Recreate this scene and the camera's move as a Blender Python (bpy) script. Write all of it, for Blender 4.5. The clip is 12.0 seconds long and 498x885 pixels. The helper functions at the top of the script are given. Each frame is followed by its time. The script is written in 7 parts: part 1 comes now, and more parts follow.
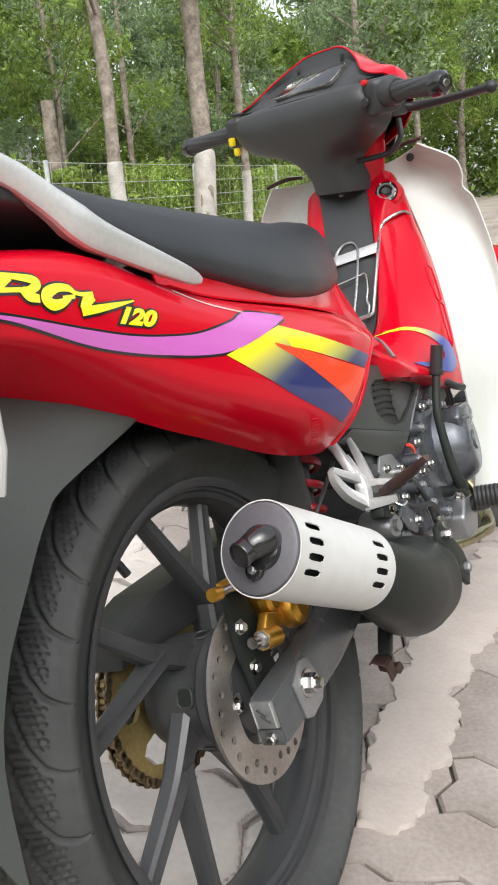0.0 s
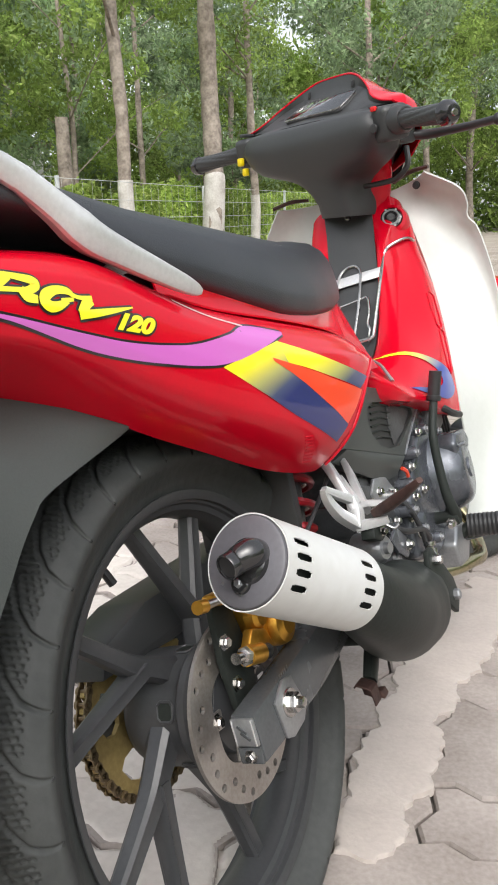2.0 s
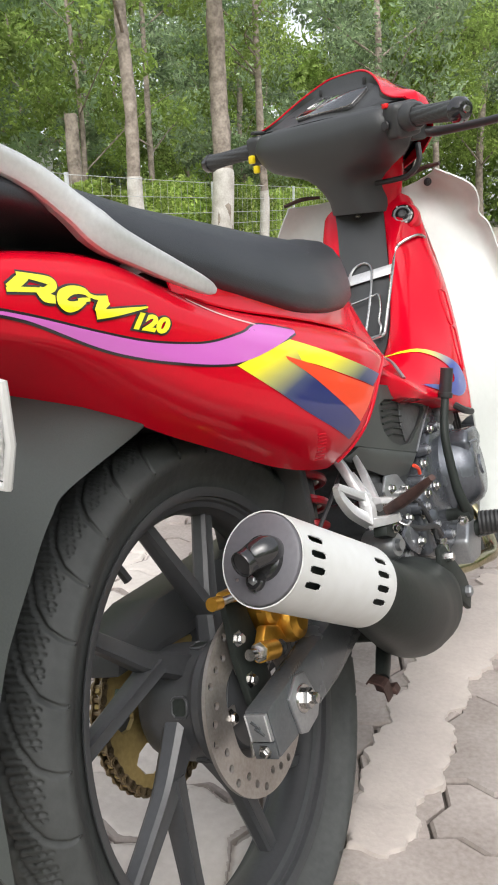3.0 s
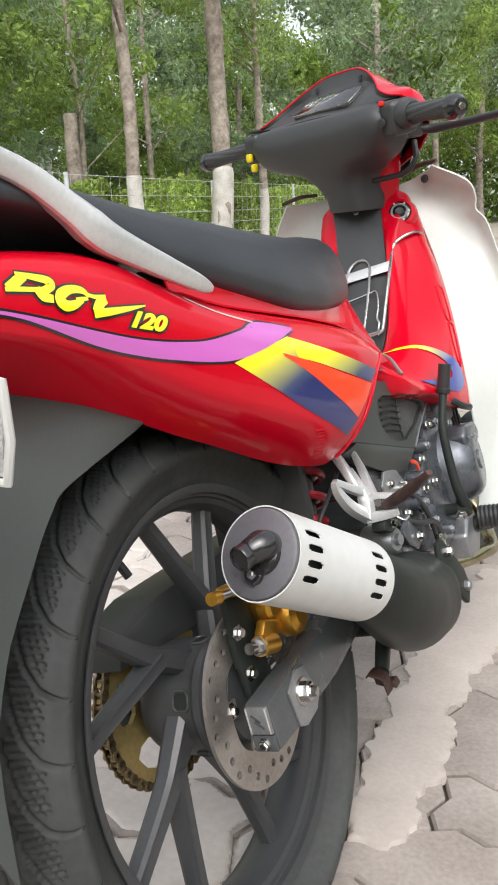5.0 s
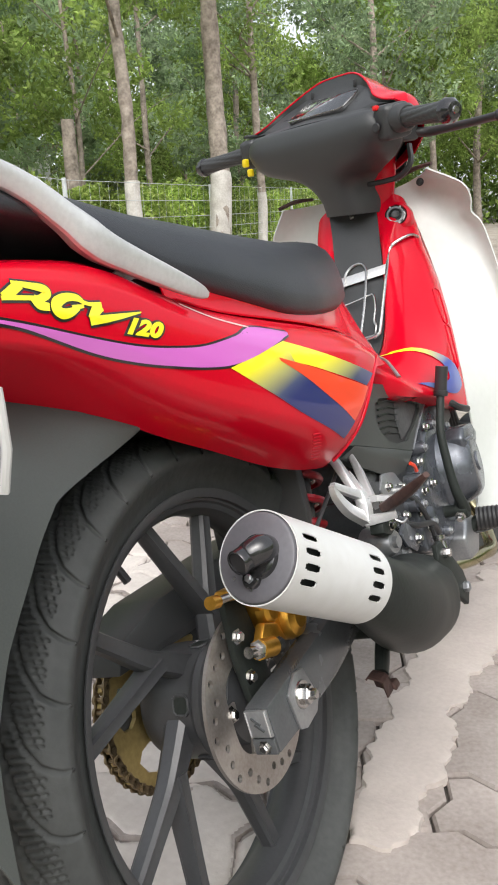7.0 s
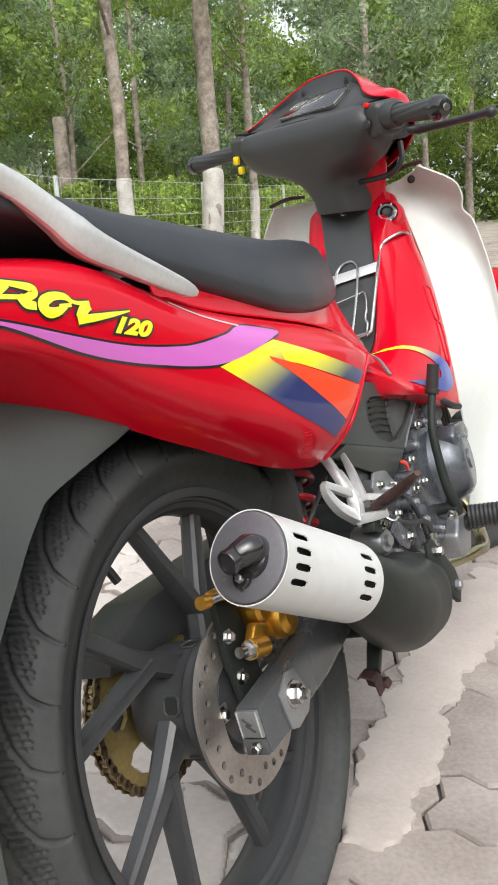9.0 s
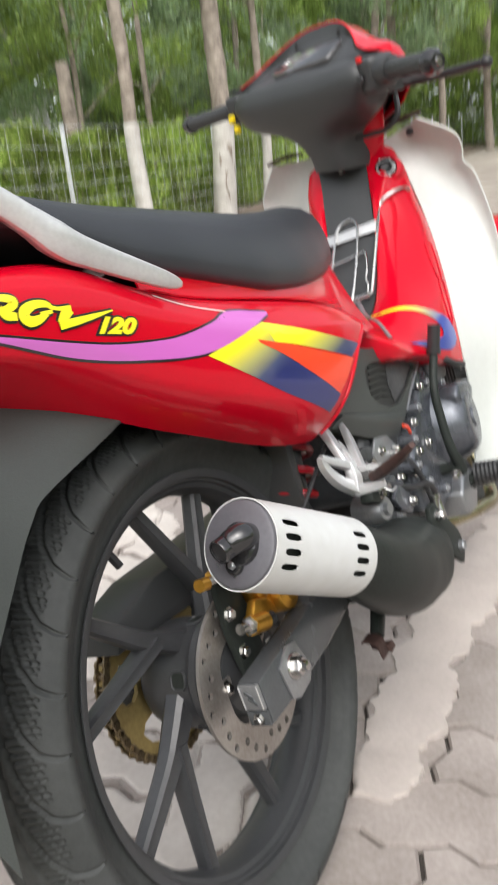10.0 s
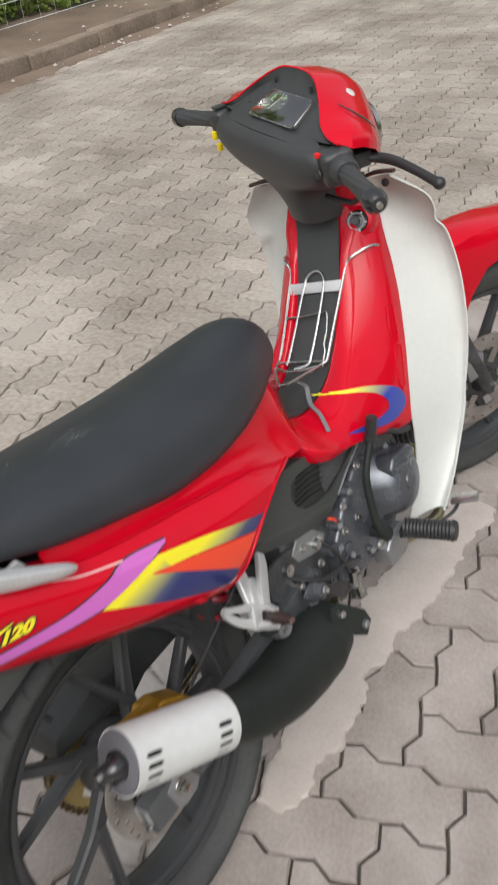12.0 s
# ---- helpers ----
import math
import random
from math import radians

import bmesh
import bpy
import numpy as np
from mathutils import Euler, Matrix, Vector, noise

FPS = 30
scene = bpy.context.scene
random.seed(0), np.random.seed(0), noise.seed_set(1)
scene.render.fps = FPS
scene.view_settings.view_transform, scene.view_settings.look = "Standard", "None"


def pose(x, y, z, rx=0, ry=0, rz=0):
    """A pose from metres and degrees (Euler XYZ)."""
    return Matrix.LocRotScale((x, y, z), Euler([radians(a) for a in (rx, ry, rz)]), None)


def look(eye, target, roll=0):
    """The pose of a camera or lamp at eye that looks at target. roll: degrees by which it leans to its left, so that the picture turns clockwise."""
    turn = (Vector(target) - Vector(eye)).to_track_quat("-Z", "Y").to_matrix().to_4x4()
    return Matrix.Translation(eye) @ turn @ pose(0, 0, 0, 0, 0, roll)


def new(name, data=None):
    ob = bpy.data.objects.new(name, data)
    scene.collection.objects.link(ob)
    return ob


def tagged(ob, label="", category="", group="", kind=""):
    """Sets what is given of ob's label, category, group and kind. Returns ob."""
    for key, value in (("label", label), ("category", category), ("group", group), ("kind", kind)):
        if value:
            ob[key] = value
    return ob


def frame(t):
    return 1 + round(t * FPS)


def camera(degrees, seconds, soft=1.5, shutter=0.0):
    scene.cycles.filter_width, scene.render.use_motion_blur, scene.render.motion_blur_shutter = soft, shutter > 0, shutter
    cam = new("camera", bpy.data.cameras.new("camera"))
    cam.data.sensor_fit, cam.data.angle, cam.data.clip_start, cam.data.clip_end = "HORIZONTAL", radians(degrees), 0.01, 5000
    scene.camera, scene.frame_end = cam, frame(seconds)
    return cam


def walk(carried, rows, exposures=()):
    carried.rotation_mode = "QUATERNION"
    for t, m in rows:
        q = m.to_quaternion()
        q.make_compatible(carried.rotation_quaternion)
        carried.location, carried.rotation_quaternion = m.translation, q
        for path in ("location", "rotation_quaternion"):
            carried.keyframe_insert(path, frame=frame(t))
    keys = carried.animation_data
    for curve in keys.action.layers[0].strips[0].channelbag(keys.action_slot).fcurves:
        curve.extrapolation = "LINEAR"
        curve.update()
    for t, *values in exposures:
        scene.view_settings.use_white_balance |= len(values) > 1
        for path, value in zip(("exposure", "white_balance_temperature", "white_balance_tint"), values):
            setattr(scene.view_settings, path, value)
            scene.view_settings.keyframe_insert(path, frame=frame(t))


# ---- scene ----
cam = camera(34.5, 12.0, 1.9, 0.6)
PATH = [
    (0, (0.294, -0.655, 0.744), (-0.532, 1.092, 0.229), -4.4),
    (0.5, (0.287, -0.654, 0.744), (-0.543, 1.092, 0.23), -3.8),
    (1, (0.291, -0.655, 0.739), (-0.54, 1.096, 0.245), -2.6),
    (1.5, (0.298, -0.652, 0.736), (-0.523, 1.111, 0.267), -1.7),
    (2, (0.297, -0.653, 0.735), (-0.526, 1.11, 0.274), -1.7),
    (2.5, (0.294, -0.654, 0.734), (-0.538, 1.104, 0.267), -1.7),
    (3, (0.295, -0.659, 0.738), (-0.548, 1.093, 0.268), -1.9),
    (5, (0.302, -0.665, 0.738), (-0.545, 1.084, 0.264), -2.4),
    (5.5, (0.305, -0.666, 0.739), (-0.543, 1.082, 0.266), -2.7),
    (6, (0.307, -0.667, 0.74), (-0.541, 1.082, 0.27), -3.1),
    (6.5, (0.308, -0.669, 0.741), (-0.542, 1.081, 0.275), -3.3),
    (7, (0.307, -0.667, 0.74), (-0.542, 1.083, 0.274), -3.0),
    (9, (0.308, -0.662, 0.74), (-0.526, 1.094, 0.268), -3.1),
    (9.5, (0.309, -0.663, 0.739), (-0.525, 1.091, 0.263), -3.2),
    (10, (0.341, -0.651, 0.781), (-0.539, 1.04, 0.177), -6.0),
    (10.2, (0.355, -0.631, 0.901), (-0.51, 0.984, 0.097), -7.3),
    (10.4, (0.387, -0.612, 1.041), (-0.483, 0.935, 0.119), -8.1),
    (10.5, (0.414, -0.609, 1.107), (-0.454, 0.916, 0.148), -8.1),
    (11, (0.54, -0.574, 1.29), (-0.352, 0.823, 0.17), -7.7),
    (11.5, (0.59, -0.551, 1.34), (-0.363, 0.768, 0.177), -8.8),
    (12, (0.524, -0.425, 1.346), (-0.426, 0.881, 0.167), -7.0),
]
EXPOSURES = [(0.0, 1.04), (9.7, 1.04), (10.4, 0.92), (11.0, 0.60), (12.0, 0.58)]
walk(cam, [(t, look(eye, target, roll)) for t, eye, target, roll in PATH], EXPOSURES)

# world: overcast daylight
world = bpy.data.worlds.new("overcast_sky")
scene.world = world
world.use_nodes = True
wn, wl = world.node_tree.nodes, world.node_tree.links
sky = wn.new("ShaderNodeTexSky")
sky.sky_type, sky.sun_disc = "NISHITA", False
sky.sun_elevation, sky.sun_rotation = radians(52), radians(153)
sky.air_density, sky.dust_density, sky.ozone_density = 1.0, 4.0, 1.0
# a thick cloud deck takes most of the blue out of the skylight
grey = wn.new("ShaderNodeHueSaturation")
grey.inputs["Saturation"].default_value = 0.27
wl.new(sky.outputs[0], grey.inputs["Color"])
wl.new(grey.outputs[0], wn["Background"].inputs["Color"])
wn["Background"].inputs["Strength"].default_value = 0.15
sun = new("sun", bpy.data.lights.new("sun", "SUN"))
sun.data.energy, sun.data.angle, sun.data.color = 0.50, radians(60), (1.0, 0.98, 0.96)
sun.matrix_world = look((0.39, -0.78, 1.12), (0, 0, 0))


# ------------------------------------------------------------- materials
def principled(name, color, rough=0.5, metal=0.0, coat=0.0, spec=0.5):
    m = bpy.data.materials.new(name)
    m.use_nodes = True
    b = m.node_tree.nodes["Principled BSDF"]
    b.inputs["Base Color"].default_value = (*color, 1)
    b.inputs["Roughness"].default_value = rough
    b.inputs["Metallic"].default_value = metal
    b.inputs["Coat Weight"].default_value = coat
    b.inputs["Coat Roughness"].default_value = 0.03
    b.inputs["Specular IOR Level"].default_value = spec
    return m


def ramp_node(nodes, stops):
    r = nodes.new("ShaderNodeValToRGB")
    el = r.color_ramp.elements
    while len(el) < len(stops):
        el.new(0.5)
    for e, (p, c) in zip(el, stops):
        e.position, e.color = p, (*c, 1)
    return r


def worn(name, color, dark, rough=0.5, metal=0.0, coat=0.0, big=4.0, fine=60.0, bump=0.1, amount=0.5, rand=0.0, island=0.0, spec=0.5, rough_var=0.12, bump_scale=None, place=False):
    """A surface with two scales of variation: broad blotches and fine grain, in object space."""
    m = principled(name, color, rough, metal, coat, spec)
    n, l = m.node_tree.nodes, m.node_tree.links
    b = n["Principled BSDF"]
    tc = n.new("ShaderNodeTexCoord")
    where = n.new("ShaderNodeNewGeometry").outputs["Position"] if place else tc.outputs["Object"]
    a, f = n.new("ShaderNodeTexNoise"), n.new("ShaderNodeTexNoise")
    for t, s, d in ((a, big, 4.0), (f, fine, 6.0)):
        t.inputs["Scale"].default_value, t.inputs["Detail"].default_value = s, d
        l.new(where, t.inputs["Vector"])
    mix = n.new("ShaderNodeMath")
    mix.operation = "MULTIPLY_ADD"
    l.new(a.outputs["Fac"], mix.inputs[0])
    mix.inputs[1].default_value = 0.65
    half = n.new("ShaderNodeMath")
    half.operation = "MULTIPLY"
    half.inputs[1].default_value = 0.35
    l.new(f.outputs["Fac"], half.inputs[0])
    l.new(half.outputs[0], mix.inputs[2])
    r = ramp_node(n, [(0.5 - 0.28 * amount - 0.02, dark), (0.5 + 0.3 * (1 - amount) + 0.02, color)])
    l.new(mix.outputs[0], r.inputs["Fac"])
    out = r.outputs["Color"]
    if rand or island:
        src = n.new("ShaderNodeObjectInfo").outputs["Random"] if rand else n.new("ShaderNodeNewGeometry").outputs["Random Per Island"]
        k = rand or island
        mr = n.new("ShaderNodeMapRange")
        mr.inputs["To Min"].default_value, mr.inputs["To Max"].default_value = 1 - k, 1 + k
        l.new(src, mr.inputs["Value"])
        hs = n.new("ShaderNodeHueSaturation")
        l.new(out, hs.inputs["Color"])
        l.new(mr.outputs[0], hs.inputs["Value"])
        out = hs.outputs["Color"]
    l.new(out, b.inputs["Base Color"])
    rr = n.new("ShaderNodeMapRange")
    rr.inputs["To Min"].default_value, rr.inputs["To Max"].default_value = max(0.02, rough - rough_var), min(1, rough + rough_var)
    l.new(a.outputs["Fac"], rr.inputs["Value"])
    l.new(rr.outputs[0], b.inputs["Roughness"])
    if bump:
        bp = n.new("ShaderNodeBump")
        bp.inputs["Strength"].default_value, bp.inputs["Distance"].default_value = bump, 0.002
        src = f
        if bump_scale:
            src = n.new("ShaderNodeTexNoise")
            src.inputs["Scale"].default_value, src.inputs["Detail"].default_value = bump_scale, 3.0
            l.new(where, src.inputs["Vector"])
        l.new(src.outputs["Fac"], bp.inputs["Height"])
        l.new(bp.outputs[0], b.inputs["Normal"])
    return m


RED = worn("red_gloss_paint", (0.58, 0.0015, 0.016), (0.52, 0.0014, 0.014), 0.22, coat=0.36, big=6, fine=300, bump=0.0, amount=0.4, rough_var=0.04, spec=0.12)
WHITE = worn("white_plastic", (0.60, 0.62, 0.595), (0.54, 0.56, 0.53), 0.34, big=5, fine=90, bump=0.02, amount=0.3, coat=0.2, rough_var=0.06)
BLACK = worn("black_matt_plastic", (0.046, 0.048, 0.049), (0.033, 0.035, 0.036), 0.44, big=8, fine=500, bump=0.12, amount=0.5, rough_var=0.08)
GREY_PLASTIC = worn("dark_grey_plastic", (0.058, 0.064, 0.060), (0.042, 0.047, 0.044), 0.50, big=6, fine=600, bump=0.12, amount=0.5)
VINYL = worn("black_seat_vinyl", (0.033, 0.036, 0.042), (0.022, 0.025, 0.030), 0.42, big=7, fine=700, bump=0.25, amount=0.5, rough_var=0.07)
RUBBER = worn("tyre_rubber", (0.064, 0.067, 0.065), (0.036, 0.039, 0.038), 0.58, big=14, fine=110, bump=0.32, amount=0.62, spec=0.30)
WHEEL_BLACK = worn("satin_black_wheel", (0.050, 0.052, 0.055), (0.033, 0.034, 0.037), 0.46, big=9, fine=200, bump=0.05, amount=0.5, coat=0.10)
SILVER = worn("silver_cast_metal", (0.72, 0.73, 0.73), (0.56, 0.56, 0.56), 0.36, metal=0.55, big=9, fine=250, bump=0.06, amount=0.4)
STEEL = worn("bright_steel", (0.66, 0.66, 0.65), (0.36, 0.35, 0.33), 0.26, metal=1.0, big=14, fine=200, bump=0.05, amount=0.5)
DISC_STEEL = worn("brushed_disc_steel", (0.45, 0.425, 0.40), (0.29, 0.26, 0.235), 0.38, metal=0.8, big=20, fine=300, bump=0.08, amount=0.5)
GOLD = worn("gold_anodised", (0.76, 0.42, 0.065), (0.54, 0.27, 0.035), 0.34, metal=0.8, big=18, fine=200, bump=0.08, amount=0.5)
GOLD_OLD = worn("dull_gold_sprocket", (0.52, 0.40, 0.16), (0.30, 0.22, 0.09), 0.45, metal=0.5, big=16, fine=180, bump=0.12, amount=0.55)
CHAIN = worn("greasy_chain_steel", (0.34, 0.26, 0.15), (0.09, 0.07, 0.05), 0.42, metal=0.8, big=30, fine=220, bump=0.1, amount=0.55)
MUFFLER = worn("white_painted_sleeve", (0.67, 0.685, 0.685), (0.56, 0.565, 0.55), 0.36, big=6, fine=60, bump=0.03, amount=0.2)
EXHAUST = worn("black_exhaust_paint", (0.027, 0.032, 0.029), (0.016, 0.019, 0.017), 0.46, big=8, fine=200, bump=0.08, amount=0.5, spec=0.16)
END_CAP = worn("dark_grey_end_cap", (0.125, 0.122, 0.135), (0.090, 0.088, 0.097), 0.40, big=10, fine=200, bump=0.06, amount=0.5)
ENGINE = worn("grey_engine_paint", (0.145, 0.156, 0.176), (0.058, 0.063, 0.073), 0.25, metal=0.5, big=14, fine=160, bump=0.08, amount=0.5)
ENGINE_DARK = worn("grimy_engine_casting", (0.11, 0.112, 0.116), (0.03, 0.031, 0.032), 0.46, metal=0.4, big=16, fine=130, bump=0.25, amount=0.55)
SWINGARM = worn("satin_dark_grey_arm", (0.120, 0.128, 0.134), (0.080, 0.086, 0.091), 0.24, metal=0.35, big=10, fine=260, bump=0.04, amount=0.5)
BRACKET = worn("brushed_grey_plate", (0.40, 0.41, 0.42), (0.26, 0.27, 0.28), 0.4, metal=0.75, big=20, fine=300, bump=0.05, amount=0.5)
RUST = worn("rusty_brown_steel", (0.10, 0.055, 0.045), (0.04, 0.022, 0.02), 0.6, metal=0.3, big=30, fine=180, bump=0.3, amount=0.5)
PIPE = worn("heat_tinted_steel", (0.50, 0.46, 0.30), (0.26, 0.22, 0.12), 0.25, metal=1.0, big=12, fine=150, bump=0.03, amount=0.5)
GLOSS_BLACK = principled("gloss_black_plastic", (0.02, 0.02, 0.021), 0.14, coat=0.5)
HOSE = principled("black_rubber_hose", (0.024, 0.024, 0.025), 0.45)
SPRING_RED = principled("red_coil_paint", (0.26, 0.006, 0.012), 0.3, coat=0.5)
PURPLE = principled("purple_pink_sticker", (0.56, 0.13, 0.49), 0.30, coat=0.6)
YELLOW = principled("yellow_sticker", (0.86, 0.76, 0.02), 0.30, coat=0.6)
INK = principled("black_sticker_ink", (0.012, 0.010, 0.012), 0.3, coat=0.6)
ORANGE = principled("orange_red_sticker", (0.80, 0.055, 0.015), 0.3, coat=0.6)
SWITCH_YELLOW = principled("yellow_switch", (0.80, 0.62, 0.01), 0.4)
SWITCH_RED = principled("red_switch", (0.7, 0.01, 0.01), 0.4)
FADE_RED = principled("pale_line_sticker", (0.75, 0.42, 0.42), 0.3, coat=0.6)


def faded(name, stops):
    """A printed sticker whose colour runs along its length."""
    m = principled(name, stops[0][1], 0.3, coat=0.6)
    n, l = m.node_tree.nodes, m.node_tree.links
    uv = n.new("ShaderNodeUVMap")
    sep = n.new("ShaderNodeSeparateXYZ")
    l.new(uv.outputs[0], sep.inputs[0])
    r = ramp_node(n, stops)
    l.new(sep.outputs["X"], r.inputs["Fac"])
    l.new(r.outputs["Color"], n["Principled BSDF"].inputs["Base Color"])
    return m


Y, NV, OR = (0.86, 0.76, 0.02), (0.014, 0.022, 0.13), (0.80, 0.055, 0.015)
FADE_TOP = faded("yellow_to_navy_sticker", [(0.0, Y), (0.46, Y), (0.66, (0.46, 0.44, 0.12)), (0.84, (0.05, 0.06, 0.13)), (1.0, NV)])
FADE_LOW = faded("yellow_to_navy_low_sticker", [(0.0, Y), (0.10, Y), (0.26, (0.42, 0.40, 0.13)), (0.42, (0.06, 0.075, 0.15)), (0.52, NV), (1.0, NV)])
FADE_LEG = faded("yellow_to_blue_leg_sticker", [(0.0, Y), (0.18, Y), (0.30, (0.45, 0.40, 0.20)), (0.40, (0.03, 0.06, 0.36)), (1.0, (0.02, 0.045, 0.30))])

PAVER = worn("concrete_paver", (0.385, 0.342, 0.316), (0.225, 0.192, 0.172), 0.82, big=7, fine=140, bump=0.38, amount=0.62, rand=0.10, spec=0.3, place=True)
PAVER_FAR = worn("concrete_paver_rest", (0.40, 0.358, 0.312), (0.15, 0.12, 0.093), 0.82, big=1.3, fine=50, bump=0.4, amount=0.72, island=0.13, spec=0.3, place=True)
JOINT = worn("dark_joint_sand", (0.13, 0.115, 0.10), (0.06, 0.052, 0.045), 0.95, big=5, fine=120, bump=0.6, amount=0.5)
CEMENT = worn("pale_cement_smear", (0.53, 0.475, 0.435), (0.43, 0.38, 0.345), 0.85, big=9, fine=120, bump=0.6, amount=0.45, spec=0.3)
# pale cement, its colour raised to make up for shade below the wheel
PALE = worn("lightened_pale_cement", (0.64, 0.595, 0.55), (0.50, 0.455, 0.415), 0.88, big=7, fine=90, bump=0.5, amount=0.4, spec=0.25)
KERB = worn("weathered_kerb_concrete", (0.33, 0.265, 0.21), (0.13, 0.095, 0.068), 0.9, big=2.2, fine=40, bump=0.7, amount=0.5)
SOIL = worn("brown_soil", (0.25, 0.19, 0.145), (0.12, 0.085, 0.06), 0.95, big=1.6, fine=50, bump=0.8, amount=0.5)
BARK = worn("grey_brown_bark", (0.42, 0.36, 0.30), (0.13, 0.105, 0.085), 0.9, big=7, fine=24, bump=1.0, amount=0.5)
LIMEWASH = worn("limewashed_bark", (0.68, 0.66, 0.62), (0.42, 0.39, 0.35), 0.9, big=5, fine=40, bump=0.8, amount=0.4)
GALV = worn("galvanised_fence_steel", (0.62, 0.65, 0.65), (0.46, 0.48, 0.48), 0.5, metal=0.15, big=4, fine=60, bump=0.05, amount=0.5)


def leaf_material(name, lo, hi, pale):
    m = principled(name, hi, 0.5, spec=0.4)
    n, l = m.node_tree.nodes, m.node_tree.links
    b = n["Principled BSDF"]
    g = n.new("ShaderNodeNewGeometry")
    r = ramp_node(n, [(0.0, lo), (0.75, hi), (1.0, pale)])
    l.new(g.outputs["Random Per Island"], r.inputs["Fac"])
    # noise makes whole sprays darker or lighter than their neighbours
    spray = n.new("ShaderNodeTexNoise")
    spray.inputs["Scale"].default_value, spray.inputs["Detail"].default_value = 1.1, 2.0
    l.new(g.outputs["Position"], spray.inputs["Vector"])
    tone = n.new("ShaderNodeMapRange")
    tone.inputs["From Min"].default_value, tone.inputs["From Max"].default_value = 0.32, 0.68
    tone.inputs["To Min"].default_value, tone.inputs["To Max"].default_value = 0.42, 1.45
    l.new(spray.outputs["Fac"], tone.inputs["Value"])
    hue = n.new("ShaderNodeHueSaturation")
    hue.inputs["Hue"].default_value = 0.49
    l.new(r.outputs["Color"], hue.inputs["Color"])
    l.new(tone.outputs[0], hue.inputs["Value"])
    l.new(hue.outputs["Color"], b.inputs["Base Color"])
    tr = n.new("ShaderNodeBsdfTranslucent")
    l.new(hue.outputs["Color"], tr.inputs["Color"])
    mx = n.new("ShaderNodeMixShader")
    mx.inputs[0].default_value = 0.55
    l.new(b.outputs[0], mx.inputs[1])
    l.new(tr.outputs[0], mx.inputs[2])
    l.new(mx.outputs[0], n["Material Output"].inputs["Surface"])
    return m


LEAF_TREE = leaf_material("tree_leaf", (0.19, 0.29, 0.072), (0.28, 0.42, 0.102), (0.42, 0.56, 0.165))
LEAF_BLUE = leaf_material("grey_green_leaf", (0.20, 0.29, 0.16), (0.30, 0.42, 0.23), (0.42, 0.53, 0.32))
LEAF_HEDGE = leaf_material("hedge_leaf", (0.18, 0.29, 0.06), (0.38, 0.54, 0.12), (0.60, 0.70, 0.24))


# ------------------------------------------------------------- mesh helpers
def empty(name, m=Matrix()):
    ob = new(name)
    ob.empty_display_size = 0.1
    ob.matrix_basis = m
    return ob


def part(name, bm, material, parent=None, label="", sharp=38, m=None):
    """Links a bmesh as one mesh object under a thing or a part."""
    if m is not None:
        bm.transform(m)
    bmesh.ops.recalc_face_normals(bm, faces=bm.faces)
    me = bpy.data.meshes.new(name)
    bm.to_mesh(me)
    bm.free()
    me.materials.append(material)
    me.polygons.foreach_set("use_smooth", [True] * len(me.polygons))
    me.set_sharp_from_angle(angle=radians(sharp))
    ob = new(name, me)
    if parent is not None:
        ob.parent = parent
    if label:
        ob["label"] = label
    return ob


def fast_mesh(name, verts, faces, material, parent=None, smooth=False):
    me = bpy.data.meshes.new(name)
    me.from_pydata(verts, [], faces)
    me.materials.append(material)
    if smooth:
        me.polygons.foreach_set("use_smooth", [True] * len(me.polygons))
    ob = new(name, me)
    if parent is not None:
        ob.parent = parent
    return ob


def curve_pts(pts, steps=6):
    """Catmull-Rom through the points."""
    pts = [Vector(p) for p in pts]
    if len(pts) < 3:
        return [pts[0].lerp(pts[-1], i / steps) for i in range(steps + 1)]
    ext = [pts[0] * 2 - pts[1]] + pts + [pts[-1] * 2 - pts[-2]]
    out = []
    for i in range(1, len(ext) - 2):
        a, b, c, d = ext[i - 1:i + 3]
        for k in range(steps):
            t = k / steps
            out.append(0.5 * ((2 * b) + (c - a) * t + (2 * a - 5 * b + 4 * c - d) * t * t + (3 * b - a - 3 * c + d) * t ** 3))
    return out + [pts[-1]]


def smoothed(table, width=0.05):
    """A table of (x, value) with its corners rounded off."""
    xs = np.linspace(table[0][0], table[-1][0], 160)
    ys = np.interp(xs, [r[0] for r in table], [r[1] for r in table])
    n = max(1, int(width / (xs[1] - xs[0])))
    pad = np.concatenate([2 * ys[0] - ys[n:0:-1], ys, 2 * ys[-1] - ys[-2:-n - 2:-1]])
    ker = np.hanning(2 * n + 3)[1:-1]
    return list(zip(xs.tolist(), np.convolve(pad, ker / ker.sum(), "valid").tolist()))


def interp(x, table):
    """Piecewise linear look-up of x in rows of (x, value)."""
    return float(np.interp(x, [r[0] for r in table], [r[1] for r in table]))


def loft(rings, cap=True, loop=True, bm=None):
    bm = bm or bmesh.new()
    vs = [[bm.verts.new(p) for p in ring] for ring in rings]
    n = len(rings[0])
    for a, b in zip(vs, vs[1:]):
        for i in range(n if loop else n - 1):
            j = (i + 1) % n
            bm.faces.new((a[i], a[j], b[j], b[i]))
    if cap and loop:
        bm.faces.new(vs[0][::-1])
        bm.faces.new(vs[-1])
    return bm


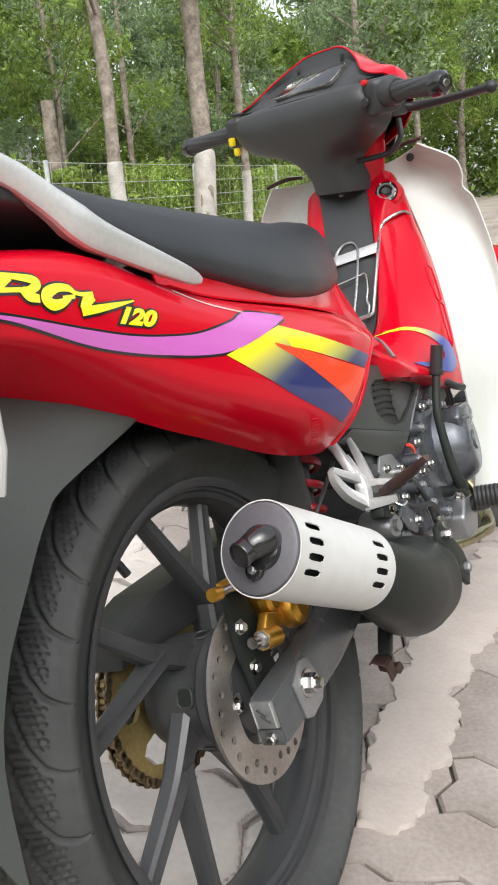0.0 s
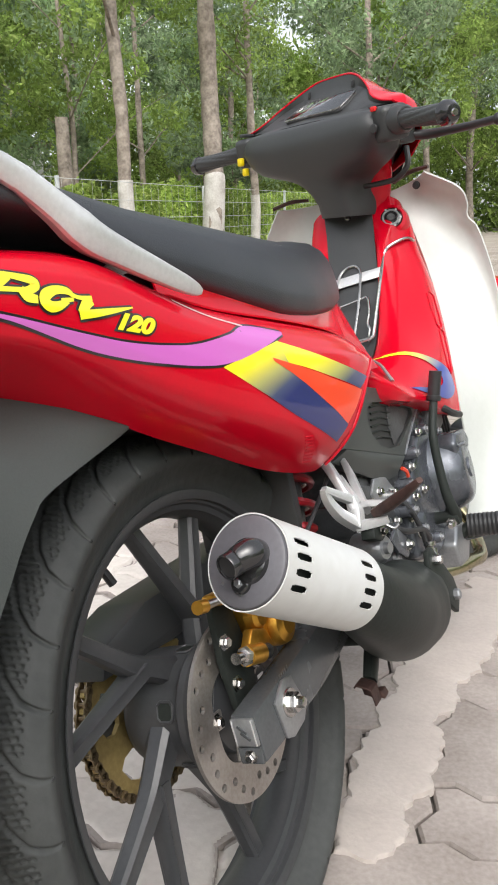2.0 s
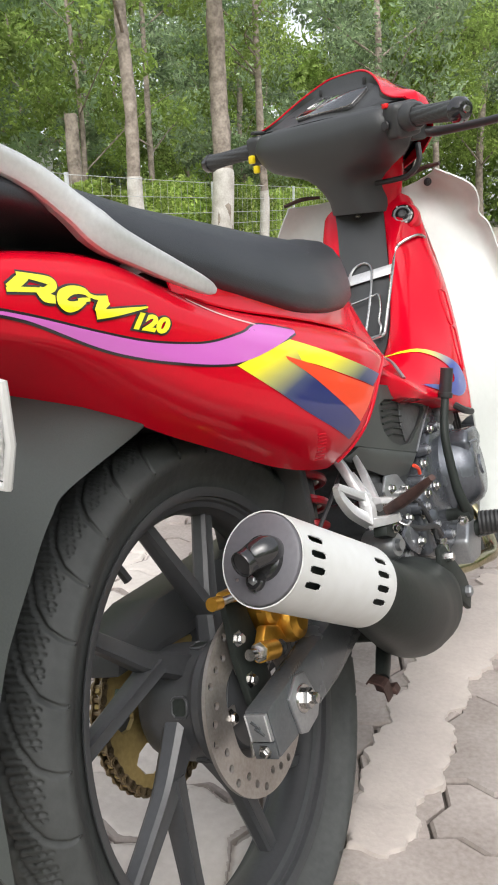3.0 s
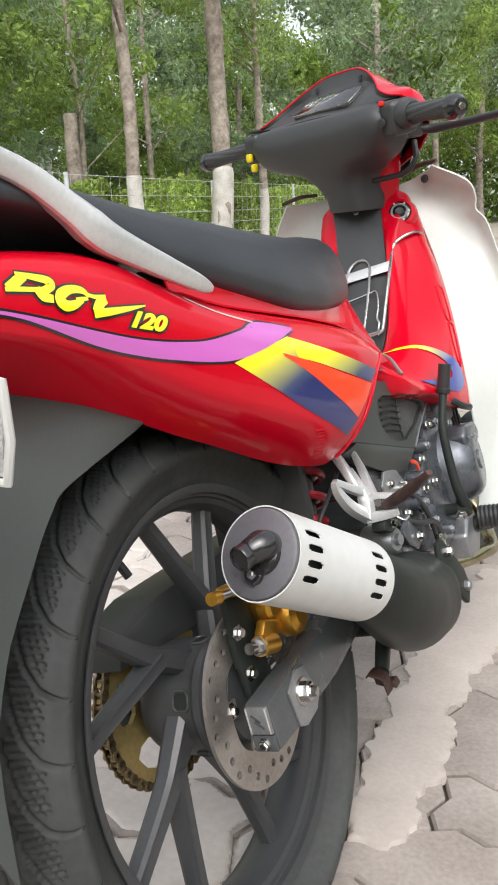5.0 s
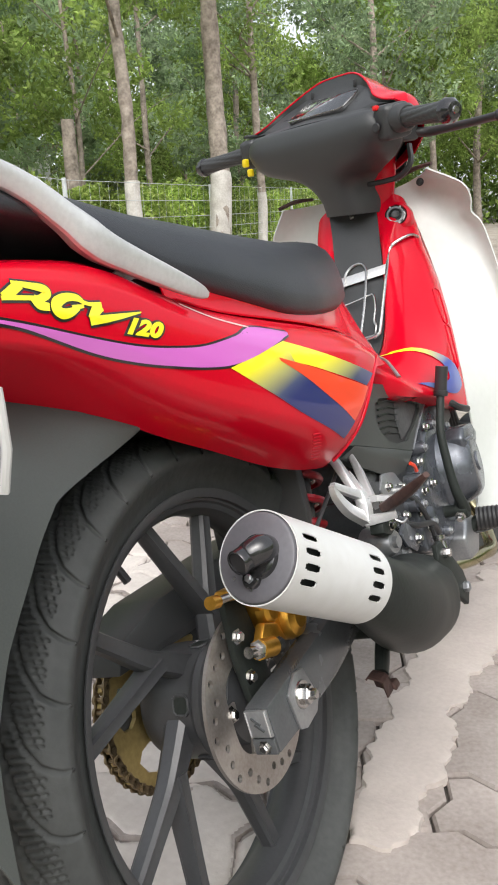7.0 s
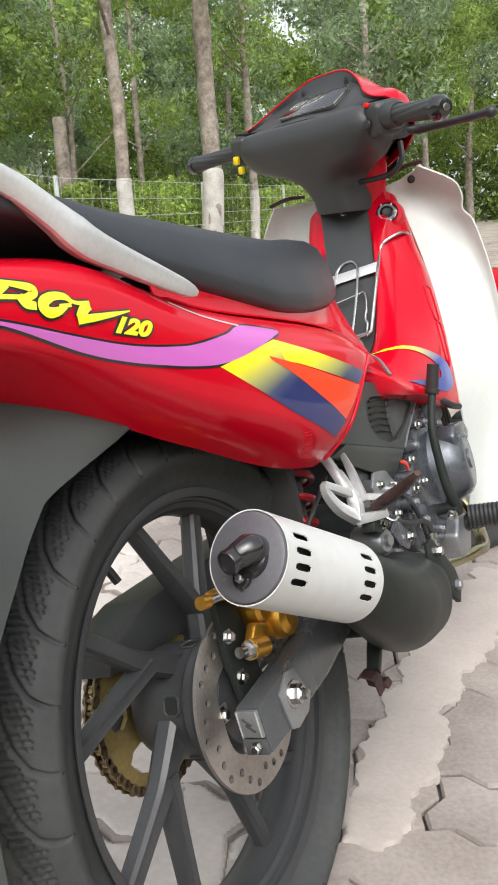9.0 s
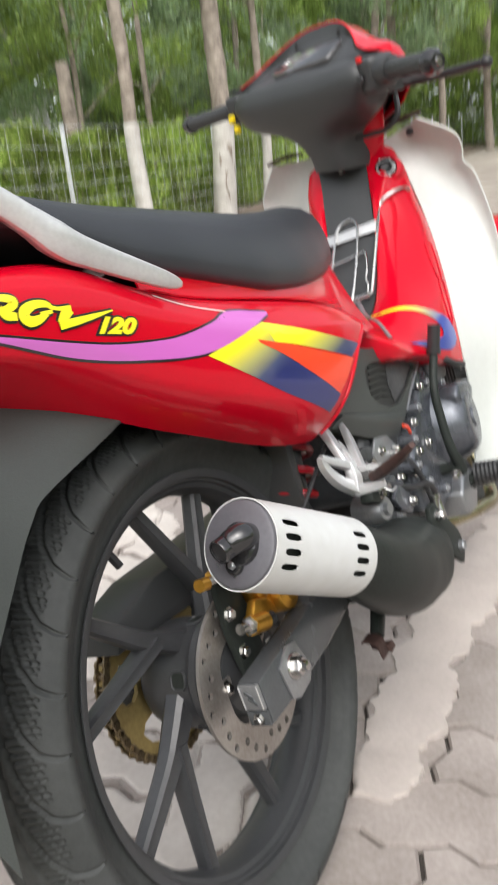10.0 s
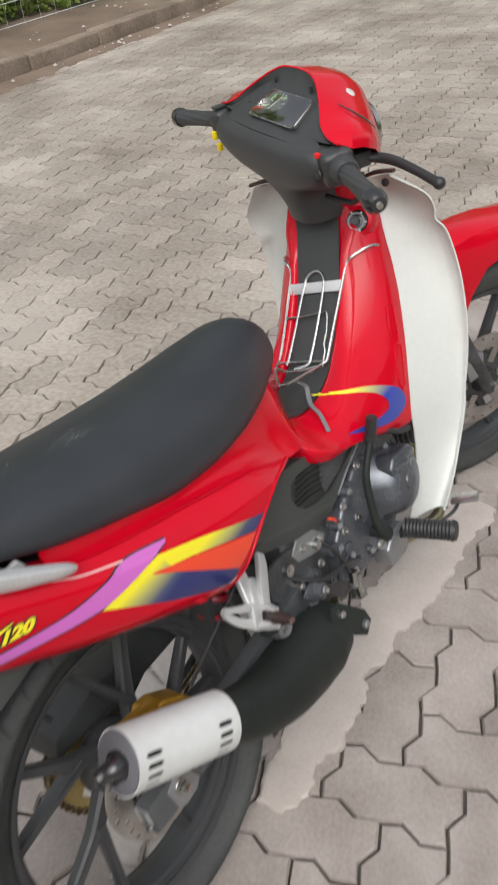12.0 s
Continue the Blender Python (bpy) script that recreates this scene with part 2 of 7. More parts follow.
def tube(pts, r, n=10, steps=6, flat=1.0, up=None, bm=None, cap=True, square=1.0):
    """A round or flattened bar along a smooth line; r: one radius or one for each point."""
    line = curve_pts(pts, steps)
    k = len(line)
    rs = [r] * k if isinstance(r, (int, float)) else [float(np.interp(i / (k - 1), np.linspace(0, 1, len(r)), r)) for i in range(k)]
    rings, side = [], None
    for i, p in enumerate(line):
        t = (line[min(i + 1, k - 1)] - line[max(i - 1, 0)]).normalized()
        if side is None:
            side = t.cross(Vector(up) if up else (Vector((0, 0, 1)) if abs(t.z) < 0.9 else Vector((1, 0, 0)))).normalized()
        side = (side - t * side.dot(t)).normalized()
        w = side.cross(t)
        rings.append([p + side * (math.copysign(abs(math.cos(a)) ** square, math.cos(a)) * rs[i]) + w * (math.copysign(abs(math.sin(a)) ** square, math.sin(a)) * rs[i] * flat) for a in (2 * math.pi * q / n for q in range(n))])
    return loft(rings, cap, True, bm)


def lathe(profile, centre=(0, 0, 0), axis=(1, 0, 0), n=48, closed=False, bm=None):
    """A profile of (radius, distance along the axis) turned about the axis."""
    q = Vector((1, 0, 0)).rotation_difference(Vector(axis).normalized())
    c = Vector(centre)
    rings = [[c + q @ Vector((h, r * math.cos(a), r * math.sin(a))) for r, h in profile] for a in (2 * math.pi * i / n for i in range(n))]
    bm = bm or bmesh.new()
    vs = [[bm.verts.new(p) for p in ring] for ring in rings]
    k = len(profile)
    for i in range(n):
        a, b = vs[i], vs[(i + 1) % n]
        for j in range(k if closed else k - 1):
            bm.faces.new((a[j], a[(j + 1) % k], b[(j + 1) % k], b[j]))
    bmesh.ops.remove_doubles(bm, verts=bm.verts, dist=1e-6)
    return bm


def box(c, s, bev=0.003, m=None, seg=2, bm=None):
    b = bmesh.new()
    bmesh.ops.create_cube(b, size=1)
    bmesh.ops.scale(b, vec=s, verts=b.verts)
    if bev:
        bmesh.ops.bevel(b, geom=b.edges[:], offset=bev, segments=seg, profile=0.5, affect="EDGES")
    if m is not None:
        b.transform(m)
    bmesh.ops.translate(b, vec=c, verts=b.verts)
    if bm is None:
        return b
    me = bpy.data.meshes.new("tmp")
    b.to_mesh(me)
    b.free()
    bm.from_mesh(me)
    bpy.data.meshes.remove(me)
    return bm


def prism(poly, x0, x1, bev=0.002, to=None, seg=2):
    """A polygon of (y, z) made solid from x0 to x1; to: another map of (x, y, z)."""
    b = bmesh.new()
    lo = [b.verts.new((x0, y, z)) for y, z in poly]
    hi = [b.verts.new((x1, y, z)) for y, z in poly]
    n = len(poly)
    b.faces.new(lo)
    b.faces.new(hi[::-1])
    for i in range(n):
        b.faces.new((lo[i], lo[(i + 1) % n], hi[(i + 1) % n], hi[i]))
    bmesh.ops.recalc_face_normals(b, faces=b.faces)
    if bev:
        bmesh.ops.bevel(b, geom=b.edges[:], offset=bev, segments=seg, profile=0.5, affect="EDGES")
    if to:
        for v in b.verts:
            v.co = to(v.co)
    return b


def pierced(outer, holes, x0, x1, bev=0.0):
    """A flat plate in y and z with holes through it, solid from x0 to x1."""
    bm = bmesh.new()
    edges = []
    for ring in [outer] + holes:
        vs = [bm.verts.new((x0, y, z)) for y, z in ring]
        edges += [bm.edges.new((a, b)) for a, b in zip(vs, vs[1:] + vs[:1])]
    bmesh.ops.triangle_fill(bm, edges=edges, use_beauty=True)
    bmesh.ops.recalc_face_normals(bm, faces=bm.faces)
    ext = bmesh.ops.extrude_face_region(bm, geom=bm.faces[:])
    bmesh.ops.translate(bm, vec=(x1 - x0, 0, 0), verts=[g for g in ext["geom"] if isinstance(g, bmesh.types.BMVert)])
    return bm


def ring_pts(cy, cz, r, n, start=0.0, wave=0.0, waves=0):
    return [(cy + r * (1 + wave * math.cos(waves * a)) * math.cos(a), cz + r * (1 + wave * math.cos(waves * a)) * math.sin(a)) for a in (start + 2 * math.pi * i / n for i in range(n))]


def bolt(c, axis, r=0.006, h=0.006, n=6, bm=None):
    return lathe([(0, h), (r * 0.75, h), (r, h * 0.75), (r, 0), (r * 1.5, -0.0003), (r * 1.5, -0.0015), (0, -0.0015)], c, axis, n, bm=bm)


# ------------------------------------------------------------- the motorcycle
# bike space: x right, y ahead, z up, the rear tyre's contact at the origin; it leans left on its side stand
LEAN, HEADING, TYRE_R = 15.4, -2.3, 0.288
bike = empty("motorcycle", pose(0, 0, 0, 0, 0, HEADING) @ pose(0, 0, 0, 0, -LEAN, 0))
tagged(bike, "red underbone motorcycle with purple and yellow stickers leaning on its stand", "motorcycle")
# the steering is turned to the right about the raked head
HEAD, RAKE, STEER_DEG = Vector((0, 0.835, 0.963)), radians(26), -31.0
STEER = Matrix.Translation(HEAD) @ Matrix.Rotation(radians(STEER_DEG), 4, Vector((0, -math.sin(RAKE), math.cos(RAKE)))) @ Matrix.Translation(-HEAD)


def tyre(parent, c, r, half, m=None, rounds=900):
    """A tyre with curved grooves cut into the tread, turned about x."""
    prof = [(-0.030, r - 0.075), (-0.037, r - 0.058), (-half, r - 0.035), (-half * 0.96, r - 0.022), (-half * 0.80, r - 0.011), (-half * 0.5, r - 0.0035), (0, r),
            (half * 0.5, r - 0.0035), (half * 0.80, r - 0.011), (half * 0.96, r - 0.022), (half, r - 0.035), (0.037, r - 0.058), (0.030, r - 0.075)]
    line = np.array([(p.x, p.y) for p in curve_pts([(x, y, 0) for x, y in prof], 9)])
    n, k, pitches = rounds, len(line), 34
    a = np.arange(n)[:, None] * (2 * math.pi / n)
    x, rr = line[:, 0][None, :], line[:, 1][None, :]
    s = np.abs(x) / half
    # each groove starts along the crown and sweeps out to the shoulder
    S, O = [0.0, 0.12, 0.22, 0.36, 0.56, 0.78, 0.97], [-0.60, 0.0, 0.50, 1.00, 1.48, 1.80, 1.95]
    off = np.interp(s, S, O)
    slope = (np.interp(s + 0.02, S, O) - np.interp(s - 0.02, S, O)) / 0.04
    pitch = 2 * math.pi * r / pitches
    tread = (rr > r - 0.030) & (s > 0.10)
    ph = (a * pitches / (2 * math.pi) - off + np.where(x > 0, 0.0, 0.5)) % 1.0
    d = np.abs(ph - 0.5) * pitch / np.sqrt(1 + (slope * pitch / (half * 1.3)) ** 2)
    cut = np.where(tread, 0.0050 * np.exp(-(d / 0.0019) ** 4), 0.0)
    # small dimpled pads between the grooves
    pad = tread & ((ph > 0.62) | (ph < 0.30)) & (s > 0.34) & (s < 0.84)
    dent = (np.sin(a * pitches * 9.0) > -0.1) & (np.sin(s * 62.0 - a * pitches * 4.0) > -0.1)
    cut = cut + np.where(pad & dent, 0.0022, 0.0)
    # fine moulded rings on the side wall
    cut = cut - np.where(np.abs(rr - (r - 0.046)) < 0.0016, 0.0009, 0.0)
    R = rr - cut
    verts = np.stack([c[0] + x + 0 * a, c[1] + R * np.cos(a), c[2] + R * np.sin(a)], -1).reshape(-1, 3)
    i, j = np.meshgrid(np.arange(n), np.arange(k - 1), indexing="ij")
    q = ((i + 1) % n) * k
    faces = np.stack([i * k + j, i * k + j + 1, q + j + 1, q + j], -1).reshape(-1, 4)
    if m is not None:
        mm = np.array(m)
        verts = verts @ mm[:3, :3].T + mm[:3, 3]
    ob = fast_mesh("tyre", verts.tolist(), faces.tolist(), RUBBER, parent, True)
    return ob


def spoke(pts, w, t, c):
    """A cast spoke through points of (radius, degrees), w and t its half widths along it, with a groove down its face."""
    line = curve_pts([(c[0], c[1] + r * math.cos(radians(a)), c[2] + r * math.sin(radians(a))) for r, a in pts], 5)
    k, X, rings = len(line), Vector((1, 0, 0)), []
    for i, p in enumerate(line):
        d = (line[min(i + 1, k - 1)] - line[max(i - 1, 0)]).normalized()
        s = X.cross(d)
        ww, tt = (float(np.interp(i / (k - 1), np.linspace(0, 1, len(v)), v)) for v in (w, t))
        rings.append([p + s * (ww * u) + X * (tt * v) for u, v in ((-1, -0.55), (-0.7, -1), (0.7, -1), (1, -0.55), (1, 0.55), (0.72, 1), (0.45, 0.93), (-0.45, 0.93), (-0.72, 1), (-1, 0.55))])
    return loft(rings)


def wheel(name, c, angles, half, m=None, label="", r=TYRE_R):
    """A cast wheel: rim and hub in one, with tyre, spokes and valve."""
    side = [(0.1975, 0.0), (0.1985, 0.013), (0.2020, 0.0175), (0.2030, 0.0225), (0.2085, 0.0250), (0.2100, 0.0290), (0.2140, 0.0300), (0.2150, 0.0330), (0.2190, 0.0335), (0.2225, 0.0360), (0.2225, 0.0378), (0.2190, 0.0375), (0.2130, 0.0350), (0.2120, 0.0200)]
    rim = [(a, -h) for a, h in side[::-1]] + side[1:]
    bm = lathe(rim, c, (1, 0, 0), 96, True)
    hub = [(0.0, -0.062), (0.030, -0.062), (0.034, -0.056), (0.044, -0.050), (0.056, -0.044), (0.060, -0.036), (0.061, -0.02), (0.060, 0.020), (0.062, 0.026), (0.066, 0.030), (0.066, 0.038), (0.060, 0.042), (0.046, 0.044), (0.030, 0.050), (0.0, 0.050)]
    lathe(hub, c, (1, 0, 0), 48, False, bm)
    w = part(name, bm, WHEEL_BLACK, bike, label, m=m)
    tyre(w, c, r, half, m, 1600 if m is None else 720)
    for pts, ws in angles:
        part("spoke", spoke(pts, ws, (0.0135, 0.0110, 0.0095), c), WHEEL_BLACK, w, sharp=24, m=m)
    part("valve", tube([(c[0], c[1] + 0.200 * math.cos(radians(112)), c[2] + 0.200 * math.sin(radians(112))), (c[0] + 0.006, c[1] + 0.174 * math.cos(radians(113)), c[2] + 0.174 * math.sin(radians(113)))], [0.0034, 0.0046, 0.0046], 8), HOSE, w, m=m)
    return w


# the rear wheel runs a little left of the middle
REAR = (-0.010, 0, TYRE_R)
rear_spokes = []
for k in range(5):
    q = 207.0 + 72 * k
    rear_spokes += [([(0.050, q - 24), (0.080, q - 8), (0.110, q - 2), (0.155, q), (0.205, q + 1)], (0.0150, 0.0125, 0.0105, 0.0090, 0.0085)), ([(0.092, q - 4), (0.205, q + 33)], (0.0085, 0.0075, 0.0075))]
rear_wheel = wheel("rear_wheel", REAR, rear_spokes, 0.054, r=0.2895, label="satin black cast rear wheel with thin spokes")


def drilled_disc(c, r_out, r_in, x0, x1, holes):
    """A flat brake disc with staggered round holes and a wavy inner edge."""
    hs = []
    for i in range(holes):
        a = 2 * math.pi * i / holes
        rr = r_out - (0.0085, 0.0190, 0.0135)[i % 3]
        hs.append(ring_pts(c[1] + rr * math.cos(a), c[2] + rr * math.sin(a), 0.0041, 12))
    return pierced(ring_pts(c[1], c[2], r_out, 120), [ring_pts(c[1], c[2], r_in, 80, 0, 0.05, 5)] + hs, x0, x1)


DISC_C = (0, 0.0, 0.2870)
disc = part("brake_disc", drilled_disc(DISC_C, 0.0925, 0.055, 0.0515, 0.0555, 30), DISC_STEEL, rear_wheel, "drilled steel brake disc")
for k in range(5):
    a = radians(30 + 72 * k)
    part("disc_arm", prism([(REAR[1] + rr * math.cos(a + d), REAR[2] + rr * math.sin(a + d)) for rr, d in ((0.062, -0.13), (0.062, 0.13), (0.038, 0.25), (0.038, -0.25))], 0.0495, 0.0530, 0.0008), DISC_STEEL, rear_wheel)
    part("disc_bolt", bolt((0.0535, REAR[1] + 0.048 * math.cos(a), REAR[2] + 0.050 * math.sin(a)), (1, 0, 0), 0.006, 0.006), STEEL, rear_wheel)
for q in range(5):
    a0 = radians(207.0 - 48 + 72 * q)
    ring = []
    for u, v in ((-1, -0.6), (-0.6, -1), (0.6, -1), (1, -0.6), (1, 0.6), (0.6, 1), (-0.6, 1), (-1, 0.6)):
        a = a0 + radians(9.0) * u
        ring.append((0.002 + 0.0095 * v, a))
    # flush black inset: its colour gives the shade of a hub pocket
    part("pocket_shade", loft([[(x, REAR[1] + rr * math.cos(a), REAR[2] + rr * math.sin(a)) for x, a in ring] for rr in (0.0590, 0.0612)]), EXHAUST, rear_wheel)
    part("pocket_rim", tube([(x, REAR[1] + 0.0612 * math.cos(a), REAR[2] + 0.0612 * math.sin(a)) for x, a in ring + ring[:1]], 0.0016, 6, 1), WHEEL_BLACK, rear_wheel)
part("disc_carrier", lathe([(0.0, 0.060), (0.046, 0.060), (0.048, 0.056), (0.048, 0.038), (0.03, 0.036)], REAR, (1, 0, 0), 40), WHEEL_BLACK, rear_wheel)


def sprocket(c, r, x, teeth):
    """A chain wheel with teeth and five lightening windows."""
    n = teeth * 4
    rim = []
    for i in range(n):
        a, rr = 2 * math.pi * i / n, r + (-0.003, 0.003, 0.003, -0.003)[i % 4]
        rim.append((c[1] + rr * math.cos(a), c[2] + rr * math.sin(a)))
    wins = []
    for k in range(5):
        a0 = radians(20 + 72 * k)
        wins.append([(c[1] + rr * math.cos(a0 + d), c[2] + rr * math.sin(a0 + d)) for rr, d in ((0.046, -0.30), (0.060, -0.42), (0.072, -0.38), (0.076, -0.15), (0.074, 0.12), (0.066, 0.30), (0.054, 0.34), (0.044, 0.20))])
    return pierced(rim, [ring_pts(c[1], c[2], 0.030, 32)] + wins, x - 0.0028, x + 0.0028)


SPR_X, SPR_R = -0.075, 0.0925
part("sprocket", sprocket(REAR, SPR_R, SPR_X, 38), GOLD_OLD, rear_wheel, "dull gold chain sprocket")


def link_mesh(long):
    bm = bmesh.new()
    for s in (-1, 1):
        for k in (0, 1):
            lathe([(0, 0), (0.0052, 0), (0.0052, 0.0016), (0, 0.0016)], (s * (0.0068 if long else 0.0048) - 0.0008, (k - 0.5) * 0.0127, 0), (1, 0, 0), 10, bm=bm)
        box((s * (0.0068 if long else 0.0048), 0, 0), (0.0016, 0.0127, 0.0076), 0, bm=bm)
    for k in (0, 1):
        lathe([(0, -0.0085), (0.0026, -0.0085), (0.0026, 0.0085), (0, 0.0085)], (0, (k - 0.5) * 0.0127, 0), (1, 0, 0), 8, bm=bm)
    return bm


# the chain: round the back of the sprocket and forward along both runs
chain = part("chain", tube([(SPR_X, 0.02, 0.385), (SPR_X, 0.25, 0.36), (SPR_X, 0.45, 0.34)], 0.004, 6), CHAIN, bike, "greasy gold drive chain")
path = []
for i in range(40):
    a = radians(90 + 180 * i / 39)
    path.append(Vector((SPR_X, (SPR_R + 0.001) * math.cos(a), TYRE_R + (SPR_R + 0.001) * math.sin(a))))
top = [Vector((SPR_X, 0.0127 * i, TYRE_R + SPR_R + 0.001 - 0.0012 * i)) for i in range(30, 0, -1)]
low = [Vector((SPR_X, 0.0127 * i, TYRE_R - SPR_R - 0.001 + 0.0022 * i)) for i in range(1, 31)]
links = []
line = top + path + low
dist, pos = 0.0, [line[0]]
for a, b in zip(line, line[1:]):
    d = (b - a).length
    while dist + d >= 0.0127:
        f = (0.0127 - dist) / d
        a = a.lerp(b, f)
        pos.append(a)
        d, dist = (b - a).length, 0.0
    dist += d
link_a = link_b = None
for i, (p, q) in enumerate(zip(pos, pos[1:])):
    t = q - p
    mat = Matrix.Translation((p + q) / 2) @ Matrix.Rotation(math.atan2(t.z, t.y), 4, "X")
    src = link_a if i % 2 else link_b
    if src is None:
        ob = part("chain_link", link_mesh(i % 2), CHAIN, chain)
        ob.matrix_basis = mat
        if i % 2:
            link_a = ob
        else:
            link_b = ob
    else:
        ob = new("chain_link", src.data)
        ob.parent, ob.matrix_basis = chain, mat

# swing arm: a square tube on each side, end blocks with chain adjusters, axle and nut
arm = part("swing_arm", prism([(-0.060, 0.2595), (-0.060, 0.3068), (0.00, 0.3120), (0.10, 0.3212), (0.40, 0.354), (0.40, 0.300), (0.18, 0.2795), (0.09, 0.2640), (-0.016, 0.2590)], 0.0785, 0.1050, 0.0022), SWINGARM, bike, "satin dark grey box-section swing arm")
part("swing_arm_side", prism([(-0.060, 0.268), (-0.066, 0.302), (0.02, 0.318), (0.16, 0.360), (0.36, 0.400), (0.40, 0.395), (0.40, 0.345), (0.30, 0.335), (0.17, 0.318), (0.05, 0.268), (0.01, 0.255)], -0.115, -0.088, 0.003), SWINGARM, arm)
part("cross_tube", tube([(-0.11, 0.33, 0.37), (0.09, 0.33, 0.37)], 0.028, 16), SWINGARM, arm)
part("adjuster_plate", box((0.0917, -0.0622, 0.2915), (0.0245, 0.0040, 0.0275), 0.0012), BRACKET, arm, "bright end plate with an engraved mark")
part("adjuster_foot", box((0.0917, -0.0618, 0.2680), (0.0250, 0.0030, 0.0165), 0.0012), SWINGARM, arm)
for dx, dz in ((-0.0012, 0.0032), (0.0012, -0.0032)):
    part("engraved_mark", box((0.0917 + dx, -0.0648, 0.2915 + dz), (0.0115, 0.0012, 0.0030), 0.0005, pose(0, 0, 0, 0, 40, 0)), SWINGARM, arm)
for dx, ww in ((-0.0105, 0.0014), (0.0105, 0.0014)):
    part("plate_edge", box((0.0917 + dx, -0.0646, 0.2915), (ww, 0.0012, 0.0255), 0.0004), SILVER, arm)
part("adjuster_bolt", bolt((0.0917, -0.0636, 0.2675), (0, -1, 0), 0.0048, 0.005), STEEL, arm)
part("axle_plate", prism([(0.016, 0.3085), (-0.002, 0.3115), (-0.0245, 0.2985), (-0.0190, 0.2600), (-0.006, 0.2545), (0.0200, 0.2580), (0.0310, 0.2690)], 0.1050, 0.1085, 0.001), BRACKET, arm, "grey axle plate")
for k in range(7):
    part("plate_tick", box((0.1058, -0.010 + 0.0045 * k, 0.3140 + 0.0004 * k), (0.0008, 0.0010, 0.0045), 0.0002), SWINGARM, arm)
part("axle_washer", lathe([(0, 0.1110), (0.0135, 0.1110), (0.0145, 0.1095), (0.0145, 0.1080), (0, 0.1080)], (0, 0.0, 0.2875), (1, 0, 0), 28), STEEL, arm)
part("axle_nut", lathe([(0, 0.1270), (0.0052, 0.1250), (0.0058, 0.1195), (0.0086, 0.1195), (0.0100, 0.1180), (0.0100, 0.1110), (0, 0.1110)], (0, 0.0, 0.2875), (1, 0, 0), 6), STEEL, arm, "bright steel axle nut")
part("axle", lathe([(0, -0.13), (0.008, -0.13), (0.008, 0.10), (0, 0.10)], REAR, (1, 0, 0), 16), STEEL, arm)
part("chain_guard", prism([(-0.075, 0.352), (-0.060, 0.382), (0.02, 0.398), (0.28, 0.395), (0.28, 0.345), (0.05, 0.340), (-0.04, 0.350)], -0.115, -0.046, 0.004), BLACK, arm)

# rear brake caliper, gold
cal = part("brake_caliper", prism([(0.022, 0.366), (0.016, 0.384), (0.026, 0.396), (0.050, 0.392), (0.086, 0.368), (0.100, 0.342), (0.094, 0.320), (0.070, 0.316), (0.044, 0.328), (0.030, 0.350)], 0.036, 0.080, 0.005, seg=3), GOLD, bike, "gold anodised brake caliper")
part("piston_bulge", lathe([(0, 0.014), (0.012, 0.014), (0.015, 0.0115), (0.0205, 0.010), (0.0225, 0.006), (0.0235, -0.004), (0, -0.004)], (0.080, 0.066, 0.344), (1, 0, 0), 32), GOLD, cal)
part("piston_bulge", lathe([(0, 0.010), (0.010, 0.010), (0.014, 0.006), (0.0150, -0.004), (0, -0.004)], (0.074, 0.034, 0.366), (1, 0, 0), 28), GOLD, cal)
for k in range(5):
    part("cast_mark", box((0.0912, 0.052 + 0.0058 * k, 0.3555 - 0.0020 * k), (0.0010, 0.0032, 0.0055), 0.0003), GOLD, cal)
lug = part("slide_lug", tube([(0.082, -0.012, 0.3430), (0.082, 0.014, 0.3345)], 0.0105, 16, 3), GOLD, cal)
part("lug_web", prism([(-0.006, 0.347), (0.010, 0.362), (0.034, 0.352), (0.044, 0.330), (0.016, 0.330)], 0.072, 0.084, 0.003), GOLD, cal)
part("slide_boot", lathe([(0, 0.016), (0.0065, 0.016), (0.0085, 0.012), (0.0075, 0.008), (0.0092, 0.005), (0.0092, -0.002), (0, -0.002)], (0.082, 0.014, 0.3345), (0.1, 0.95, -0.30), 18), HOSE, lug)
part("slide_bolt", bolt((0.082, -0.0135, 0.3435), (0, -0.95, 0.30), 0.0068, 0.010), STEEL, lug)
part("slide_sleeve", tube([(0.082, -0.020, 0.3455), (0.082, -0.030, 0.3485)], 0.0058, 12, 2), STEEL, lug)
small = part("mount_lug", tube([(0.080, -0.064, 0.4150), (0.080, -0.052, 0.4120)], 0.0066, 16, 2), GOLD, cal)
part("mount_bolt", tube([(0.080, -0.053, 0.4120), (0.080, -0.026, 0.4070)], [0.0042, 0.0036], 10, 2), STEEL, small)
part("lug_arm", prism([(-0.028, 0.402), (-0.024, 0.412), (0.004, 0.408), (0.040, 0.398), (0.040, 0.384), (0.010, 0.392)], 0.058, 0.080, 0.003), GOLD, cal)
part("caliper_bracket", prism([(-0.022, 0.268), (-0.026, 0.300), (-0.030, 0.345), (-0.024, 0.398), (-0.008, 0.404), (0.010, 0.388), (0.020, 0.340), (0.018, 0.280)], 0.0585, 0.0665, 0.0015), EXHAUST, cal, "black caliper bracket")
for y0, z0 in ((-0.020, 0.362), (-0.018, 0.318)):
    part("bracket_bolt", bolt((0.0680, y0, z0), (1, -0.2, 0), 0.0055, 0.006), STEEL, cal)
part("brake_hose", tube([(0.08, 0.10, 0.37), (0.10, 0.18, 0.43), (0.09, 0.28, 0.46), (0.07, 0.36, 0.46)], 0.0026, 8), HOSE, cal)

